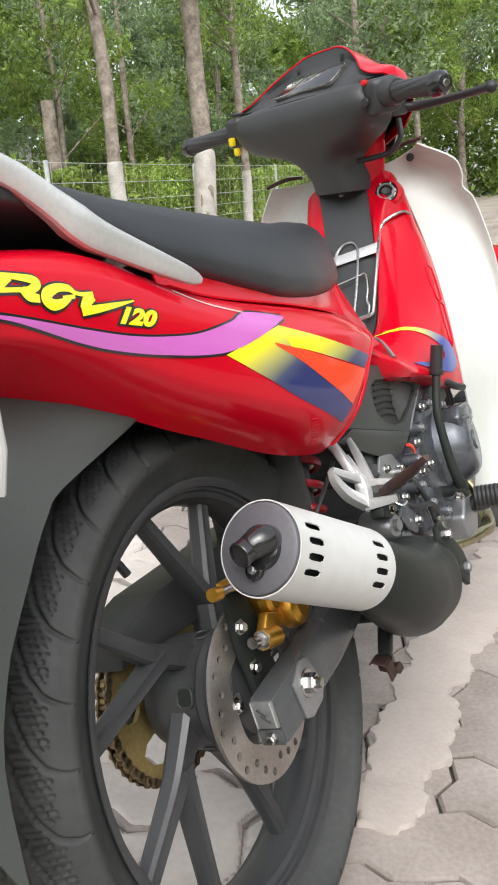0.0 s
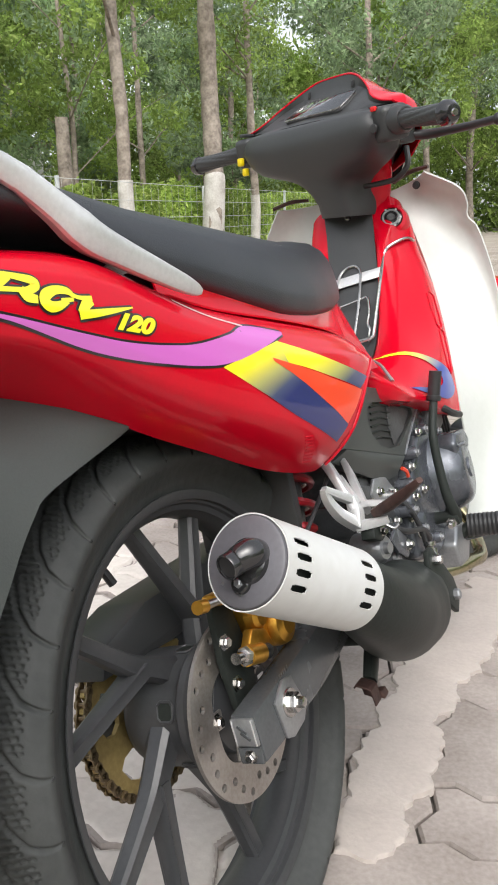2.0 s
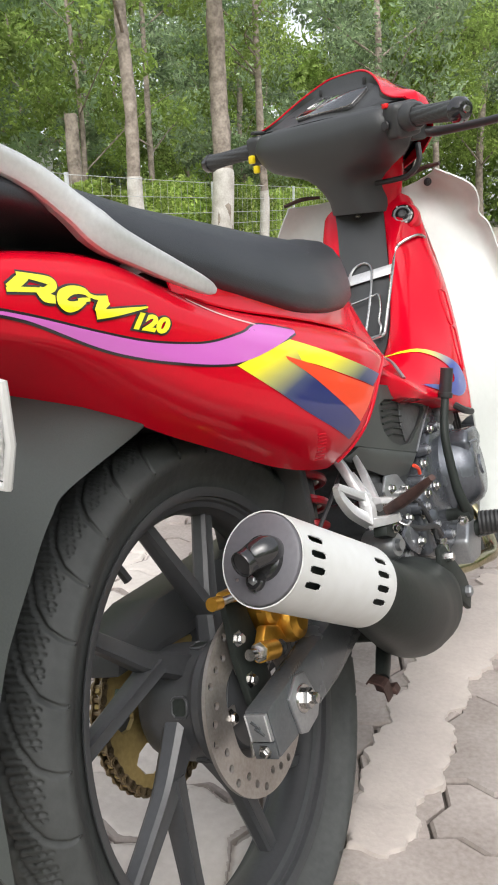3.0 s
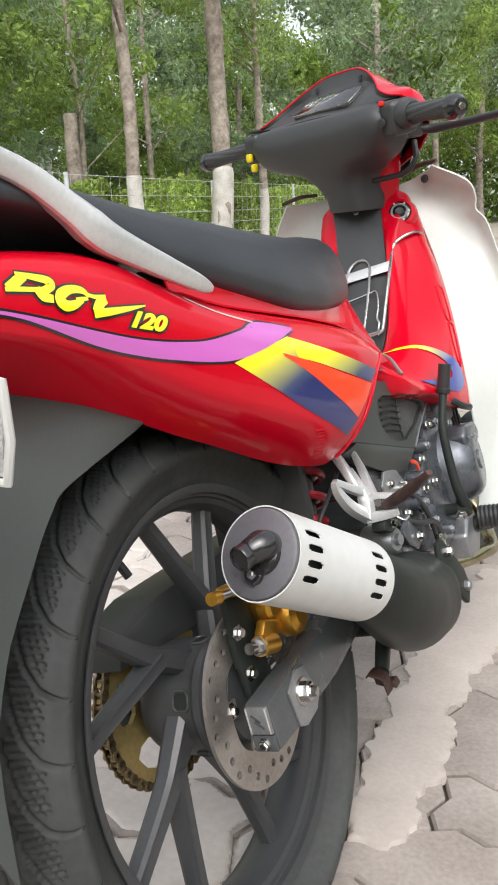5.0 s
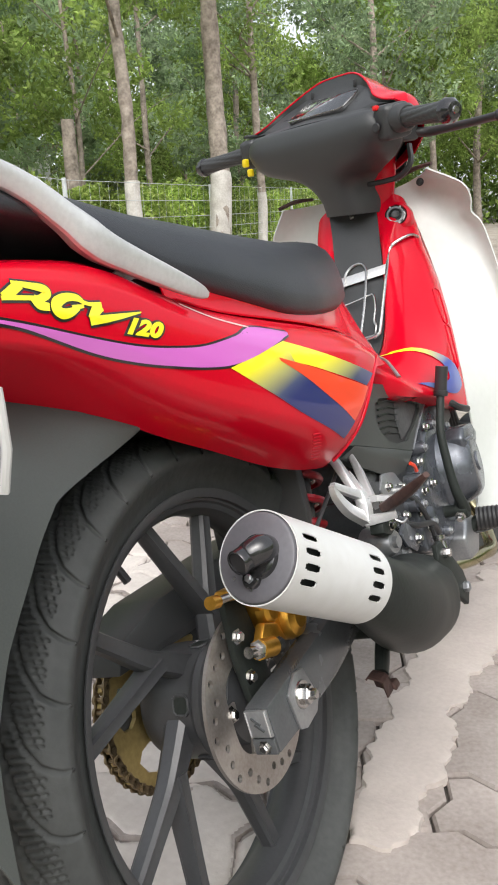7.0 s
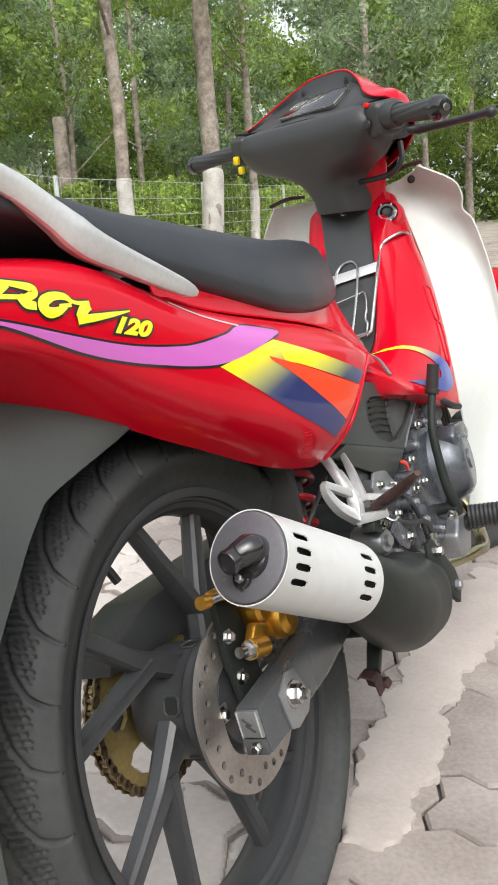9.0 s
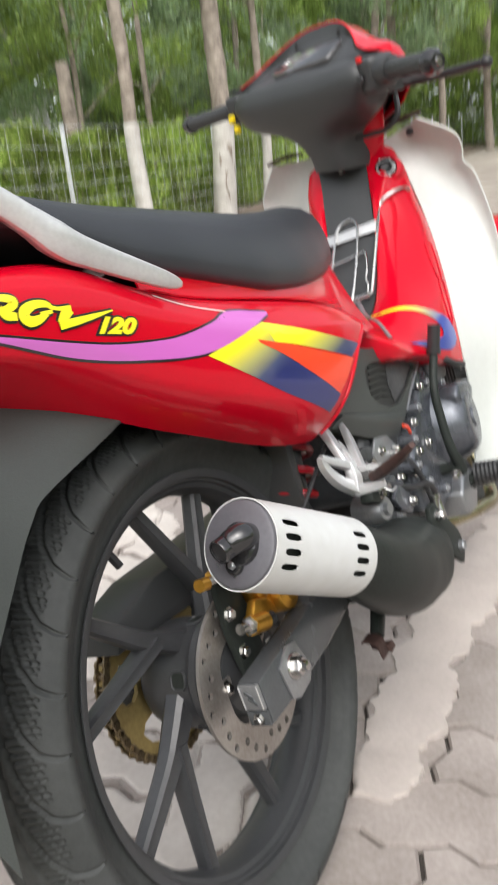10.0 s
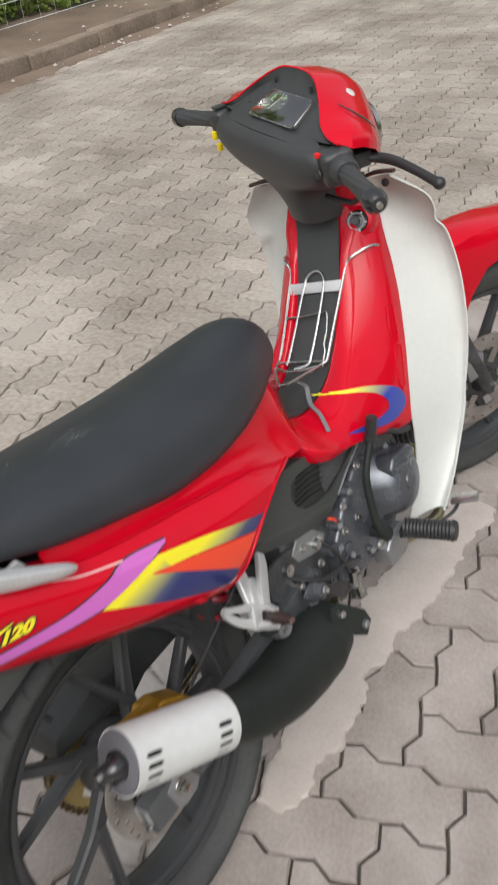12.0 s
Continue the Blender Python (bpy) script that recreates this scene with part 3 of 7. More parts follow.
# exhaust
EX0, EX1 = Vector((0.1600, -0.0830, 0.4570)), Vector((0.1700, 0.0600, 0.3760))
ex_axis = (EX1 - EX0).normalized()
ex_len = (EX1 - EX0).length
ex = part("exhaust", lathe([(0, 0.004), (0.0360, 0.004), (0.0388, 0.0055), (0.0399, 0.009), (0.0399, 0.022), (0.038, 0.022), (0, 0.022)], EX0 - ex_axis * 0.012, ex_axis, 48), END_CAP, bike, "slotted white silencer on a black expansion chamber")


def slotted_sleeve(r, ln, n=288, k=120):
    """A thin sleeve with two rows of round-ended slots cut through it."""
    q = Vector((1, 0, 0)).rotation_difference(ex_axis)
    o = EX0 - ex_axis * 0.0045
    bm = bmesh.new()
    vs = {}
    for s, rr in enumerate((r, r - 0.0012)):
        for i in range(n):
            a = 2 * math.pi * i / n
            for j in range(k + 1):
                vs[s, i, j] = bm.verts.new(o + q @ Vector((ln * j / k, rr * math.cos(a), rr * math.sin(a))))
    lift = {}
    for mid in (102, 117, 132, 147):
        for d, trim in ((-3, 2), (-2, 0), (-1, 0), (0, 0), (1, 0), (2, 0), (3, 2)):
            lift[(mid + d) % 144] = trim

    def cut(i, j):
        t = lift.get(i % 144)
        return t is not None and any(lo + t <= j <= hi - t for lo, hi in ((9, 25), (93, 109)))

    for i in range(n):
        e = (i + 1) % n
        for j in range(k):
            if cut(i, j):
                for p, t, nb in (((i, j), (e, j), (i, j - 1)), ((i, j + 1), (e, j + 1), (i, j + 1)), ((i, j), (i, j + 1), (i - 1, j)), ((e, j), (e, j + 1), (e, j))):
                    if not cut(nb[0] % n, nb[1]):
                        bm.faces.new((vs[0, *p], vs[0, *t], vs[1, *t], vs[1, *p]))
                continue
            for s in (0, 1):
                bm.faces.new((vs[s, i, j], vs[s, e, j], vs[s, e, j + 1], vs[s, i, j + 1]))
        for j in (0, k):
            bm.faces.new((vs[0, i, j], vs[0, e, j], vs[1, e, j], vs[1, i, j]))
    return bm


part("silencer_sleeve", slotted_sleeve(0.0415, ex_len + 0.0055), MUFFLER, ex, "white painted slotted sleeve")
part("silencer_core", lathe([(0, 0.012), (0.0345, 0.012), (0.0345, ex_len), (0, ex_len)], EX0, ex_axis, 32), EXHAUST, ex)
q_ex = Vector((1, 0, 0)).rotation_difference(ex_axis)
cap_c = EX0 - ex_axis * 0.010
FL = Vector((0.1638, -0.0950, 0.4628))
part("outlet_flange", lathe([(0, -0.0015), (0.0165, -0.0015), (0.0190, 0.0), (0.0195, 0.006), (0, 0.006)], FL, ex_axis, 36), GLOSS_BLACK, ex)
part("outlet_ear", lathe([(0, -0.001), (0.0075, -0.001), (0.0088, 0.0005), (0.0090, 0.006), (0, 0.006)], Vector((0.1565, -0.1025, 0.4465)), ex_axis, 24), GLOSS_BLACK, ex)
part("ear_bolt", bolt(Vector((0.1562, -0.1035, 0.4470)), -ex_axis, 0.0036, 0.003), BRACKET, ex)
BEND = [(0.1715, -0.0880, 0.4650), (0.1725, -0.0980, 0.4690), (0.1670, -0.1045, 0.4685), (0.1625, -0.1090, 0.4668), (0.1600, -0.1170, 0.4660)]
part("outlet_pipe", tube(BEND, [0.0125, 0.0128, 0.0122, 0.0112, 0.0108], 28, 6), GLOSS_BLACK, ex, "black bent outlet pipe")
mouth = (Vector(BEND[4]) - Vector(BEND[3])).normalized()
part("outlet_rim", lathe([(0.0092, -0.001), (0.0092, 0.0022), (0.0106, 0.0026), (0.0112, 0.0016), (0.0110, -0.001)], BEND[4], mouth, 28), GLOSS_BLACK, ex)
# black disc on the capped end, painted as the dark inside of the pipe
part("bore_shade", lathe([(0, 0.0005), (0.0093, 0.0005), (0.0093, -0.001), (0, -0.001)], BEND[4], mouth, 24), HOSE, ex)
for k in range(2):
    a = radians(-110 + 45 * k)
    part("cap_rivet", lathe([(0, -0.003), (0.003, -0.002), (0.0042, 0.0), (0, 0.0005)], cap_c + ex_axis * 0.0045 + q_ex @ Vector((0, 0.028 * math.cos(a), 0.028 * math.sin(a))), ex_axis, 12), STEEL, ex)
part("expansion_chamber", tube([EX1 - ex_axis * 0.020, EX1 + ex_axis * 0.012, (0.168, 0.120, 0.335), (0.152, 0.195, 0.294), (0.130, 0.265, 0.266), (0.118, 0.325, 0.250), (0.114, 0.375, 0.242), (0.116, 0.410, 0.236)],
     [0.034, 0.036, 0.043, 0.052, 0.060, 0.062, 0.052, 0.028], 36, 5), EXHAUST, ex, "matt black expansion chamber")
part("header_pipe", tube([(0.116, 0.395, 0.236), (0.085, 0.44, 0.232), (0.035, 0.52, 0.215), (0.025, 0.62, 0.185), (0.060, 0.71, 0.160), (0.086, 0.78, 0.150), (0.086, 0.86, 0.142), (0.05, 0.92, 0.21), (0.0, 0.87, 0.33)], 0.0130, 18), PIPE, ex, "heat-tinted bare steel header pipe")
part("hanger_bracket", prism([(0.345, 0.290), (0.352, 0.312), (0.372, 0.312), (0.432, 0.245), (0.440, 0.215), (0.418, 0.198), (0.388, 0.225)], 0.152, 0.160, 0.002), EXHAUST, ex)
part("hanger_bolt", bolt((0.160, 0.418, 0.225), (1, 0, 0), 0.008, 0.008), BRACKET, ex)
part("hanger_bolt", bolt((0.160, 0.365, 0.295), (1, 0, 0), 0.007, 0.012), STEEL, ex)

# rear body: one shell for each side
Z_TOP = [(-0.50, 0.755), (-0.40, 0.750), (-0.30, 0.745), (-0.21, 0.748), (-0.16, 0.746), (-0.127, 0.744), (-0.09, 0.735), (-0.066, 0.723), (-0.025, 0.704), (0.02, 0.688), (0.07, 0.676), (0.18, 0.655), (0.27, 0.634), (0.33, 0.615), (0.42, 0.572), (0.46, 0.555)]
Z_LOW = [(-0.50, 0.735), (-0.40, 0.712), (-0.30, 0.682), (-0.20, 0.6485), (-0.17, 0.6356), (-0.14, 0.6222), (-0.11, 0.6069), (-0.08, 0.5915), (-0.05, 0.5746), (-0.02, 0.5601), (0.01, 0.5462), (0.04, 0.5323), (0.07, 0.5182), (0.10, 0.5046), (0.13, 0.4914), (0.16, 0.4809), (0.19, 0.4741), (0.24, 0.471), (0.30, 0.476), (0.42, 0.495), (0.46, 0.50)]
# how far the panel's lower edge tucks in under it, as a share of the half width
TUCK = [(-0.50, 0.30), (-0.20, 0.34), (-0.17, 0.43), (-0.14, 0.52), (-0.11, 0.565), (-0.05, 0.585), (0.01, 0.592), (0.07, 0.570), (0.10, 0.573), (0.13, 0.605), (0.16, 0.655), (0.20, 0.70), (0.46, 0.70)]
HALF_W = [(-0.50, 0.085), (-0.40, 0.100), (-0.22, 0.116), (-0.07, 0.126), (0.0, 0.137), (0.10, 0.151), (0.24, 0.164), (0.30, 0.163), (0.38, 0.148), (0.46, 0.128)]
PROFILE = [(0.0, 0.62), (0.03, 0.78), (0.10, 0.90), (0.19, 0.962), (0.225, 0.972), (0.245, 0.990), (0.32, 1.0), (0.5, 1.0), (0.65, 0.985), (0.78, 0.945), (0.88, 0.87), (0.95, 0.78), (1.0, 0.67)]
Z_TOP, Z_LOW, HALF_W = smoothed(Z_TOP, 0.03), smoothed(Z_LOW, 0.03), smoothed(HALF_W, 0.05)
FRONT = [(0.0, 0.435), (0.10, 0.405), (0.25, 0.340), (0.45, 0.286), (0.65, 0.246), (0.85, 0.214), (0.95, 0.200), (1.0, 0.192)]


def swell(y, v):
    """The panel's breadth at v, from its top edge (0) to its lower edge (1): nearly flat, then folded under."""
    if v < 0.76:
        return interp(v, PROFILE)
    a, f = interp(0.76, PROFILE), min(1.0, (v - 0.76) / 0.24)
    return a + (interp(y, TUCK) - a) * (0.35 * f + 0.65 * f * f)


def side_x(y, z):
    zt, zl = interp(y, Z_TOP), interp(y, Z_LOW)
    return interp(y, HALF_W) * swell(y, (zt - z) / (zt - zl))


def side_panel(sign):
    nu, vs = 60, [0, 0.015, 0.03, 0.06, 0.1, 0.14, 0.19, 0.225, 0.245, 0.28, 0.32, 0.4, 0.5, 0.6, 0.68, 0.74, 0.76, 0.80, 0.84, 0.88, 0.92, 0.96, 1.0]
    rings = []
    for i in range(nu + 4):
        row = []
        for v in vs:
            f = min(i / nu, 1.0)
            yf = interp(v, FRONT)
            y = -0.48 + (yf + 0.48) * f
            zt, zl = interp(y, Z_TOP), interp(y, Z_LOW)
            x = interp(y, HALF_W) * swell(y, v)
            k = max(0, i - nu)
            y += (0, 0.006, 0.009, 0.006)[k]
            x *= (1.0, 0.965, 0.90, 0.72)[k]
            row.append((sign * x, y, zt + (zl - zt) * v))
        rings.append(row)
    return loft(rings, False, False)


def shell(name, bm, mat, parent, label="", thick=0.003, m=None, sharp=40):
    """A thin moulded shell given its wall thickness."""
    bmesh.ops.recalc_face_normals(bm, faces=bm.faces)
    bmesh.ops.solidify(bm, geom=bm.faces[:], thickness=thick)
    return part(name, bm, mat, parent, label, sharp, m)


body_r = part("side_panel", side_panel(1), RED, bike, "glossy red side panel with printed stickers", 50)
body_l = part("side_panel", side_panel(-1), RED, bike, "glossy red side panel", 50)
# tray under the seat joins both sides
part("under_seat_tray", loft([[(s * interp(y, HALF_W) * 0.70, y, interp(y, Z_TOP) - 0.004) for s in (-1, -0.5, 0, 0.5, 1)] + [(s * interp(y, HALF_W) * 0.55, y, interp(y, Z_LOW) + 0.03) for s in (1, 0, -1)] for y in np.linspace(-0.47, 0.40, 20)]), BLACK, bike)


for sgn, panel in ((1, body_r), (-1, body_l)):
    lip = []
    for v in (0.10, 0.18, 0.27, 0.36, 0.46, 0.56, 0.66, 0.76, 0.85, 0.92, 0.97):
        yf = interp(v, FRONT)
        zt, zl = interp(yf, Z_TOP), interp(yf, Z_LOW)
        lip.append((sgn * (interp(yf, HALF_W) * swell(yf, v) - 0.0015), yf + 0.002, zt + (zl - zt) * v))
    part("panel_lip", tube(lip, 0.0032, 8, 3), RED, panel)


def on_side(y, z, lift=0.0012):
    return Vector((side_x(y, z) + lift, y, z))


def sticker(name, up, lo, mat, lift=0.0012, steps=10, across=8, parent=body_r):
    """A printed sticker between two lines of (y, z), lying on the side panel."""
    a = curve_pts([(0, *p) for p in up], steps)
    b = curve_pts([(0, *p) for p in lo], steps)
    n = min(len(a), len(b))
    bm = bmesh.new()
    uv = bm.loops.layers.uv.new("UVMap")
    grid = [[bm.verts.new(on_side(*(a[i].lerp(b[i], j / across))[1:], lift)) for j in range(across + 1)] for i in range(n)]
    for i in range(n - 1):
        for j in range(across):
            f = bm.faces.new((grid[i][j], grid[i][j + 1], grid[i + 1][j + 1], grid[i + 1][j]))
            for lp, (p, q) in zip(f.loops, ((i, j), (i, j + 1), (i + 1, j + 1), (i + 1, j))):
                lp[uv].uv = (p / (n - 1), q / across)
    return part(name, bm, mat, parent, sharp=60)


def grow(up, lo, d):
    return [(y, z + d) for y, z in up], [(y, z - d) for y, z in lo]


sw_up = [(-0.46, 0.728), (-0.36, 0.716), (-0.28, 0.705), (-0.227, 0.693), (-0.155, 0.671), (-0.108, 0.658), (-0.061, 0.649), (-0.025, 0.645), (0.021, 0.647), (0.059, 0.652), (0.121, 0.638)]
sw_lo = [(-0.46, 0.727), (-0.36, 0.714), (-0.28, 0.702), (-0.228, 0.690), (-0.159, 0.661), (-0.114, 0.646), (-0.068, 0.634), (-0.027, 0.625), (0.008, 0.621), (0.051, 0.624), (0.118, 0.635)]
sticker("swoosh_outline", *grow(sw_up, sw_lo, 0.0022), INK, 0.0006)
sticker("swoosh", sw_up, sw_lo, PURPLE, 0.0010)
sticker("flash_top", [(0.100, 0.629), (0.165, 0.607), (0.225, 0.584), (0.286, 0.561)], [(0.040, 0.622), (0.12, 0.601), (0.185, 0.578), (0.254, 0.551)], FADE_TOP, 0.0006)
sticker("flash_low", [(0.098, 0.630), (0.110, 0.600), (0.150, 0.566), (0.212, 0.518)], [(0.000, 0.619), (0.050, 0.586), (0.105, 0.550), (0.190, 0.503)], FADE_LOW, 0.0008)
sticker("flash_middle", [(0.079, 0.615), (0.152, 0.589), (0.20, 0.570), (0.257, 0.549)], [(0.081, 0.611), (0.112, 0.591), (0.150, 0.563), (0.210, 0.518)], ORANGE, 0.0011)
sticker("pale_line", [(-0.031, 0.6895), (0.004, 0.6715), (0.055, 0.6535)], [(-0.031, 0.6872), (0.004, 0.6690), (0.055, 0.6510)], FADE_RED, 0.0006, across=2)


def stroke(pts, w, mat, lift):
    """A brush stroke of changing width, laid on the side panel."""
    line = curve_pts([(0, *p) for p in pts], 8)
    k = len(line)
    ws = [float(np.interp(i / (k - 1), np.linspace(0, 1, len(w)), w)) for i in range(k)]
    bm = bmesh.new()
    rows = []
    for i, p in enumerate(line):
        t = (line[min(i + 1, k - 1)] - line[max(i - 1, 0)]).normalized()
        s = Vector((0, -t.z, t.y))
        rows.append([bm.verts.new(on_side(p.y + s.y * ws[i] * f, p.z + s.z * ws[i] * f, lift)) for f in (-1, -0.5, 0, 0.5, 1)])
    for a, b in zip(rows, rows[1:]):
        for j in range(4):
            bm.faces.new((a[j], a[j + 1], b[j + 1], b[j]))
    return part("sticker_stroke", bm, mat, body_r, sharp=60)


# the make's mark: plain slanted brush shapes in yellow with a black edge
MARKS = [([(-0.2165, 0.7195), (-0.2249, 0.7160), (-0.2350, 0.7122)], [0.0034, 0.0040, 0.0030]),
         ([(-0.2240, 0.7215), (-0.2089, 0.7180), (-0.1965, 0.7145), (-0.1940, 0.7108), (-0.2010, 0.7078), (-0.2095, 0.7082)], [0.0018, 0.0026, 0.0034, 0.0038, 0.0030, 0.0020]),
         ([(-0.2369, 0.7115), (-0.2243, 0.7104), (-0.2081, 0.7086)], [0.0016, 0.0018, 0.0018]),
         ([(-0.2089, 0.7093), (-0.2047, 0.7035), (-0.1957, 0.7005)], [0.0034, 0.0040, 0.0030]),
         ([(-0.1592, 0.6990), (-0.1650, 0.7042), (-0.1767, 0.7060), (-0.1868, 0.7033), (-0.1896, 0.6988), (-0.1850, 0.6945), (-0.1765, 0.6943), (-0.1666, 0.6970)], [0.0016, 0.0028, 0.0034, 0.0046, 0.0050, 0.0044, 0.0034, 0.0020]),
         ([(-0.1610, 0.6975), (-0.1676, 0.6976), (-0.1735, 0.6977)], [0.0014, 0.0018, 0.0018]),
         ([(-0.1620, 0.7015), (-0.1547, 0.6984), (-0.1411, 0.6967)], [0.0016, 0.0016, 0.0020]),
         ([(-0.1420, 0.6952), (-0.1500, 0.6922), (-0.1570, 0.6862)], [0.0036, 0.0046, 0.0040]),
         ([(-0.1590, 0.6852), (-0.1409, 0.6850), (-0.1203, 0.6850), (-0.0970, 0.6853)], [0.0034, 0.0032, 0.0022, 0.0006])]
for k, (pts, w) in enumerate(MARKS):
    stroke(pts, [v + 0.0018 for v in w], INK, 0.0005 + 0.00006 * k)
for k, (pts, w) in enumerate(MARKS):
    stroke(pts, w, YELLOW, 0.0012 + 0.00010 * k)


def lettering(text, size, y, z, slant, drop, mat, lift, grow_by=0.0):
    """Numbers in the built-in font, laid on the side panel; drop: how far the line falls for each metre ahead."""
    cu = bpy.data.curves.new("numbers", "FONT")
    cu.body, cu.size, cu.shear, cu.offset, cu.resolution_u = text, size, slant, grow_by, 4
    ob = bpy.data.objects.new("numbers", cu)
    scene.collection.objects.link(ob)
    me = bpy.data.meshes.new_from_object(ob.evaluated_get(bpy.context.evaluated_depsgraph_get()))
    bpy.data.objects.remove(ob)
    bm = bmesh.new()
    bm.from_mesh(me)
    bmesh.ops.triangulate(bm, faces=bm.faces)
    for v in bm.verts:
        yy, zz = y + v.co.x * 1.42, z + v.co.y - drop * v.co.x * 1.42
        v.co = on_side(yy, zz, lift)
    return part("number_sticker", bm, mat, body_r, sharp=80)


lettering("120", 0.0195, -0.1235, 0.6720, 0.62, 0.25, INK, 0.0007, 0.0026)
lettering("120", 0.0195, -0.1235, 0.6720, 0.62, 0.25, YELLOW, 0.0011, 0.0010)
for k in range(9):
    part("vent_groove", tube([on_side(0.126 + 0.003 * k, 0.524 - 0.0038 * k, 0.0), on_side(0.138 + 0.003 * k, 0.522 - 0.0038 * k, 0.0)], 0.0009, 6, 2), RED, body_r)

# seat
SEAT_TOP = [(-0.46, 0.85), (-0.34, 0.838), (-0.20, 0.825), (-0.08, 0.808), (0.06, 0.791), (0.17, 0.779), (0.29, 0.769), (0.38, 0.768), (0.44, 0.771), (0.50, 0.772), (0.535, 0.764), (0.558, 0.744), (0.570, 0.712)]
SEAT_LOW = [(-0.46, 0.800), (-0.30, 0.792), (-0.16, 0.775), (-0.11, 0.762), (-0.06, 0.737), (0.0, 0.710), (0.09, 0.684), (0.19, 0.656), (0.28, 0.648), (0.37, 0.650), (0.43, 0.658), (0.50, 0.672), (0.535, 0.685), (0.57, 0.69)]
SEAT_W = [(-0.46, 0.088), (-0.30, 0.096), (-0.11, 0.103), (0.0, 0.114), (0.05, 0.121), (0.17, 0.129), (0.28, 0.126), (0.37, 0.113), (0.44, 0.096), (0.50, 0.074), (0.535, 0.058), (0.558, 0.042), (0.57, 0.024)]
SEAT_TOP, SEAT_LOW, SEAT_W = smoothed(SEAT_TOP, 0.05), smoothed(SEAT_LOW, 0.05), smoothed(SEAT_W, 0.03)
rings = []
for y in list(np.linspace(-0.46, 0.44, 44)) + [0.458, 0.476, 0.492, 0.508, 0.522, 0.535, 0.546, 0.555, 0.562, 0.567, 0.570]:
    zt, zl, w = interp(y, SEAT_TOP), interp(y, SEAT_LOW), interp(y, SEAT_W)
    h = zt - zl
    ring = []
    for fx, fz in ((0, 0), (0.6, 0), (0.92, 0.0), (1.0, 0.06), (1.02, 0.20), (1.0, 0.38), (0.955, 0.56), (0.86, 0.72), (0.68, 0.86), (0.38, 0.965), (0, 1.0)):
        ring.append((w * fx, y, zl + h * fz))
    wide = 1 + 0.08 * min(1.0, max(0.0, (y - 0.05) / 0.35)) ** 1.5
    rings.append(ring + [(-x * wide, yy, z) for x, yy, z in ring[-2:0:-1]])
seat = part("seat", loft(rings), VINYL, bike, "long black vinyl seat", 70)
cowl_rows = []
for y in np.linspace(-0.02, 0.43, 16):
    a, b = Vector((interp(y, SEAT_W) * 0.93, y, interp(y, SEAT_LOW) + 0.004)), Vector((interp(y, HALF_W) * 0.86, y, interp(y, Z_TOP) - 0.008))
    cowl_rows.append([a, a.lerp(b, 0.33) - Vector((0.006, 0, 0.004)), a.lerp(b, 0.66) - Vector((0.008, 0, 0.006)), b])
for a, b in (((0.078, 0.470, 0.668), (0.118, 0.462, 0.558)), ((0.050, 0.530, 0.680), (0.085, 0.494, 0.570)), ((0.0, 0.560, 0.690), (0.0, 0.516, 0.580))):
    a, b = Vector(a), Vector(b)
    cowl_rows.append([a, a.lerp(b, 0.33) - Vector((0, 0.006, 0)), a.lerp(b, 0.66) - Vector((0, 0.008, 0)), b])
for sgn in (1, -1):
    shell("seat_cowl", loft(cowl_rows, False, False), RED, bike, "red panel below the seat's edge", 0.002, Matrix.Diagonal((sgn, 1, 1, 1)), 60)


# grab rail: a flattened cast arm on each side with a bracket
for sgn in (1, -1):
    mm = Matrix.Diagonal((sgn, 1, 1, 1))
    rail = part("grab_rail", tube([(0.138, -0.004, 0.690), (0.136, -0.010, 0.693), (0.133, -0.025, 0.7005), (0.126, -0.058, 0.7175), (0.119, -0.088, 0.734), (0.1145, -0.108, 0.7455), (0.112, -0.122, 0.757), (0.109, -0.140, 0.774), (0.103, -0.180, 0.803), (0.092, -0.26, 0.828), (0.05, -0.38, 0.848), (0.0, -0.40, 0.85)],
                             [0.0030, 0.0060, 0.0085, 0.0108, 0.0125, 0.0142, 0.0146, 0.0120, 0.0108, 0.0100, 0.0090, 0.0085], 16, 3, 0.92, (1, 0, -0.5), square=0.62), SILVER, bike, "silver cast grab rail", 24, m=mm)
    part("rail_bracket", prism([(-0.1150, 0.7165), (-0.0800, 0.7290), (-0.0500, 0.7330), (-0.0420, 0.7180), (-0.0640, 0.7185), (-0.1000, 0.7085)], 0.102, 0.109, 0.002), SILVER, rail, m=mm)

# rear mudguard: dark plastic hood over the tyre
rings = []
ARCH = [(62, 0.312), (92, 0.314), (104, 0.322), (114, 0.332), (124, 0.345), (134, 0.356), (146, 0.364), (160, 0.370), (175, 0.374)]
for k in range(26):
    a = 62 + (172 - 62) * k / 25
    rr, c, s = interp(a, ARCH), math.cos(radians(a)), math.sin(radians(a))
    ring = [(-0.072, c * rr, TYRE_R + s * rr), (-0.070, c * (rr + 0.010), TYRE_R + s * (rr + 0.010)), (-0.064, c * (rr + 0.020), TYRE_R + s * (rr + 0.020)), (-0.03, c * (rr + 0.026), TYRE_R + s * (rr + 0.026)), (0, c * (rr + 0.028), TYRE_R + s * (rr + 0.028))]
    rings.append(ring + [(-x, y, z) for x, y, z in ring[-2::-1]])
guard = shell("rear_mudguard", loft(rings, False, False), GREY_PLASTIC, bike, "dark grey plastic rear mudguard", 0.004)
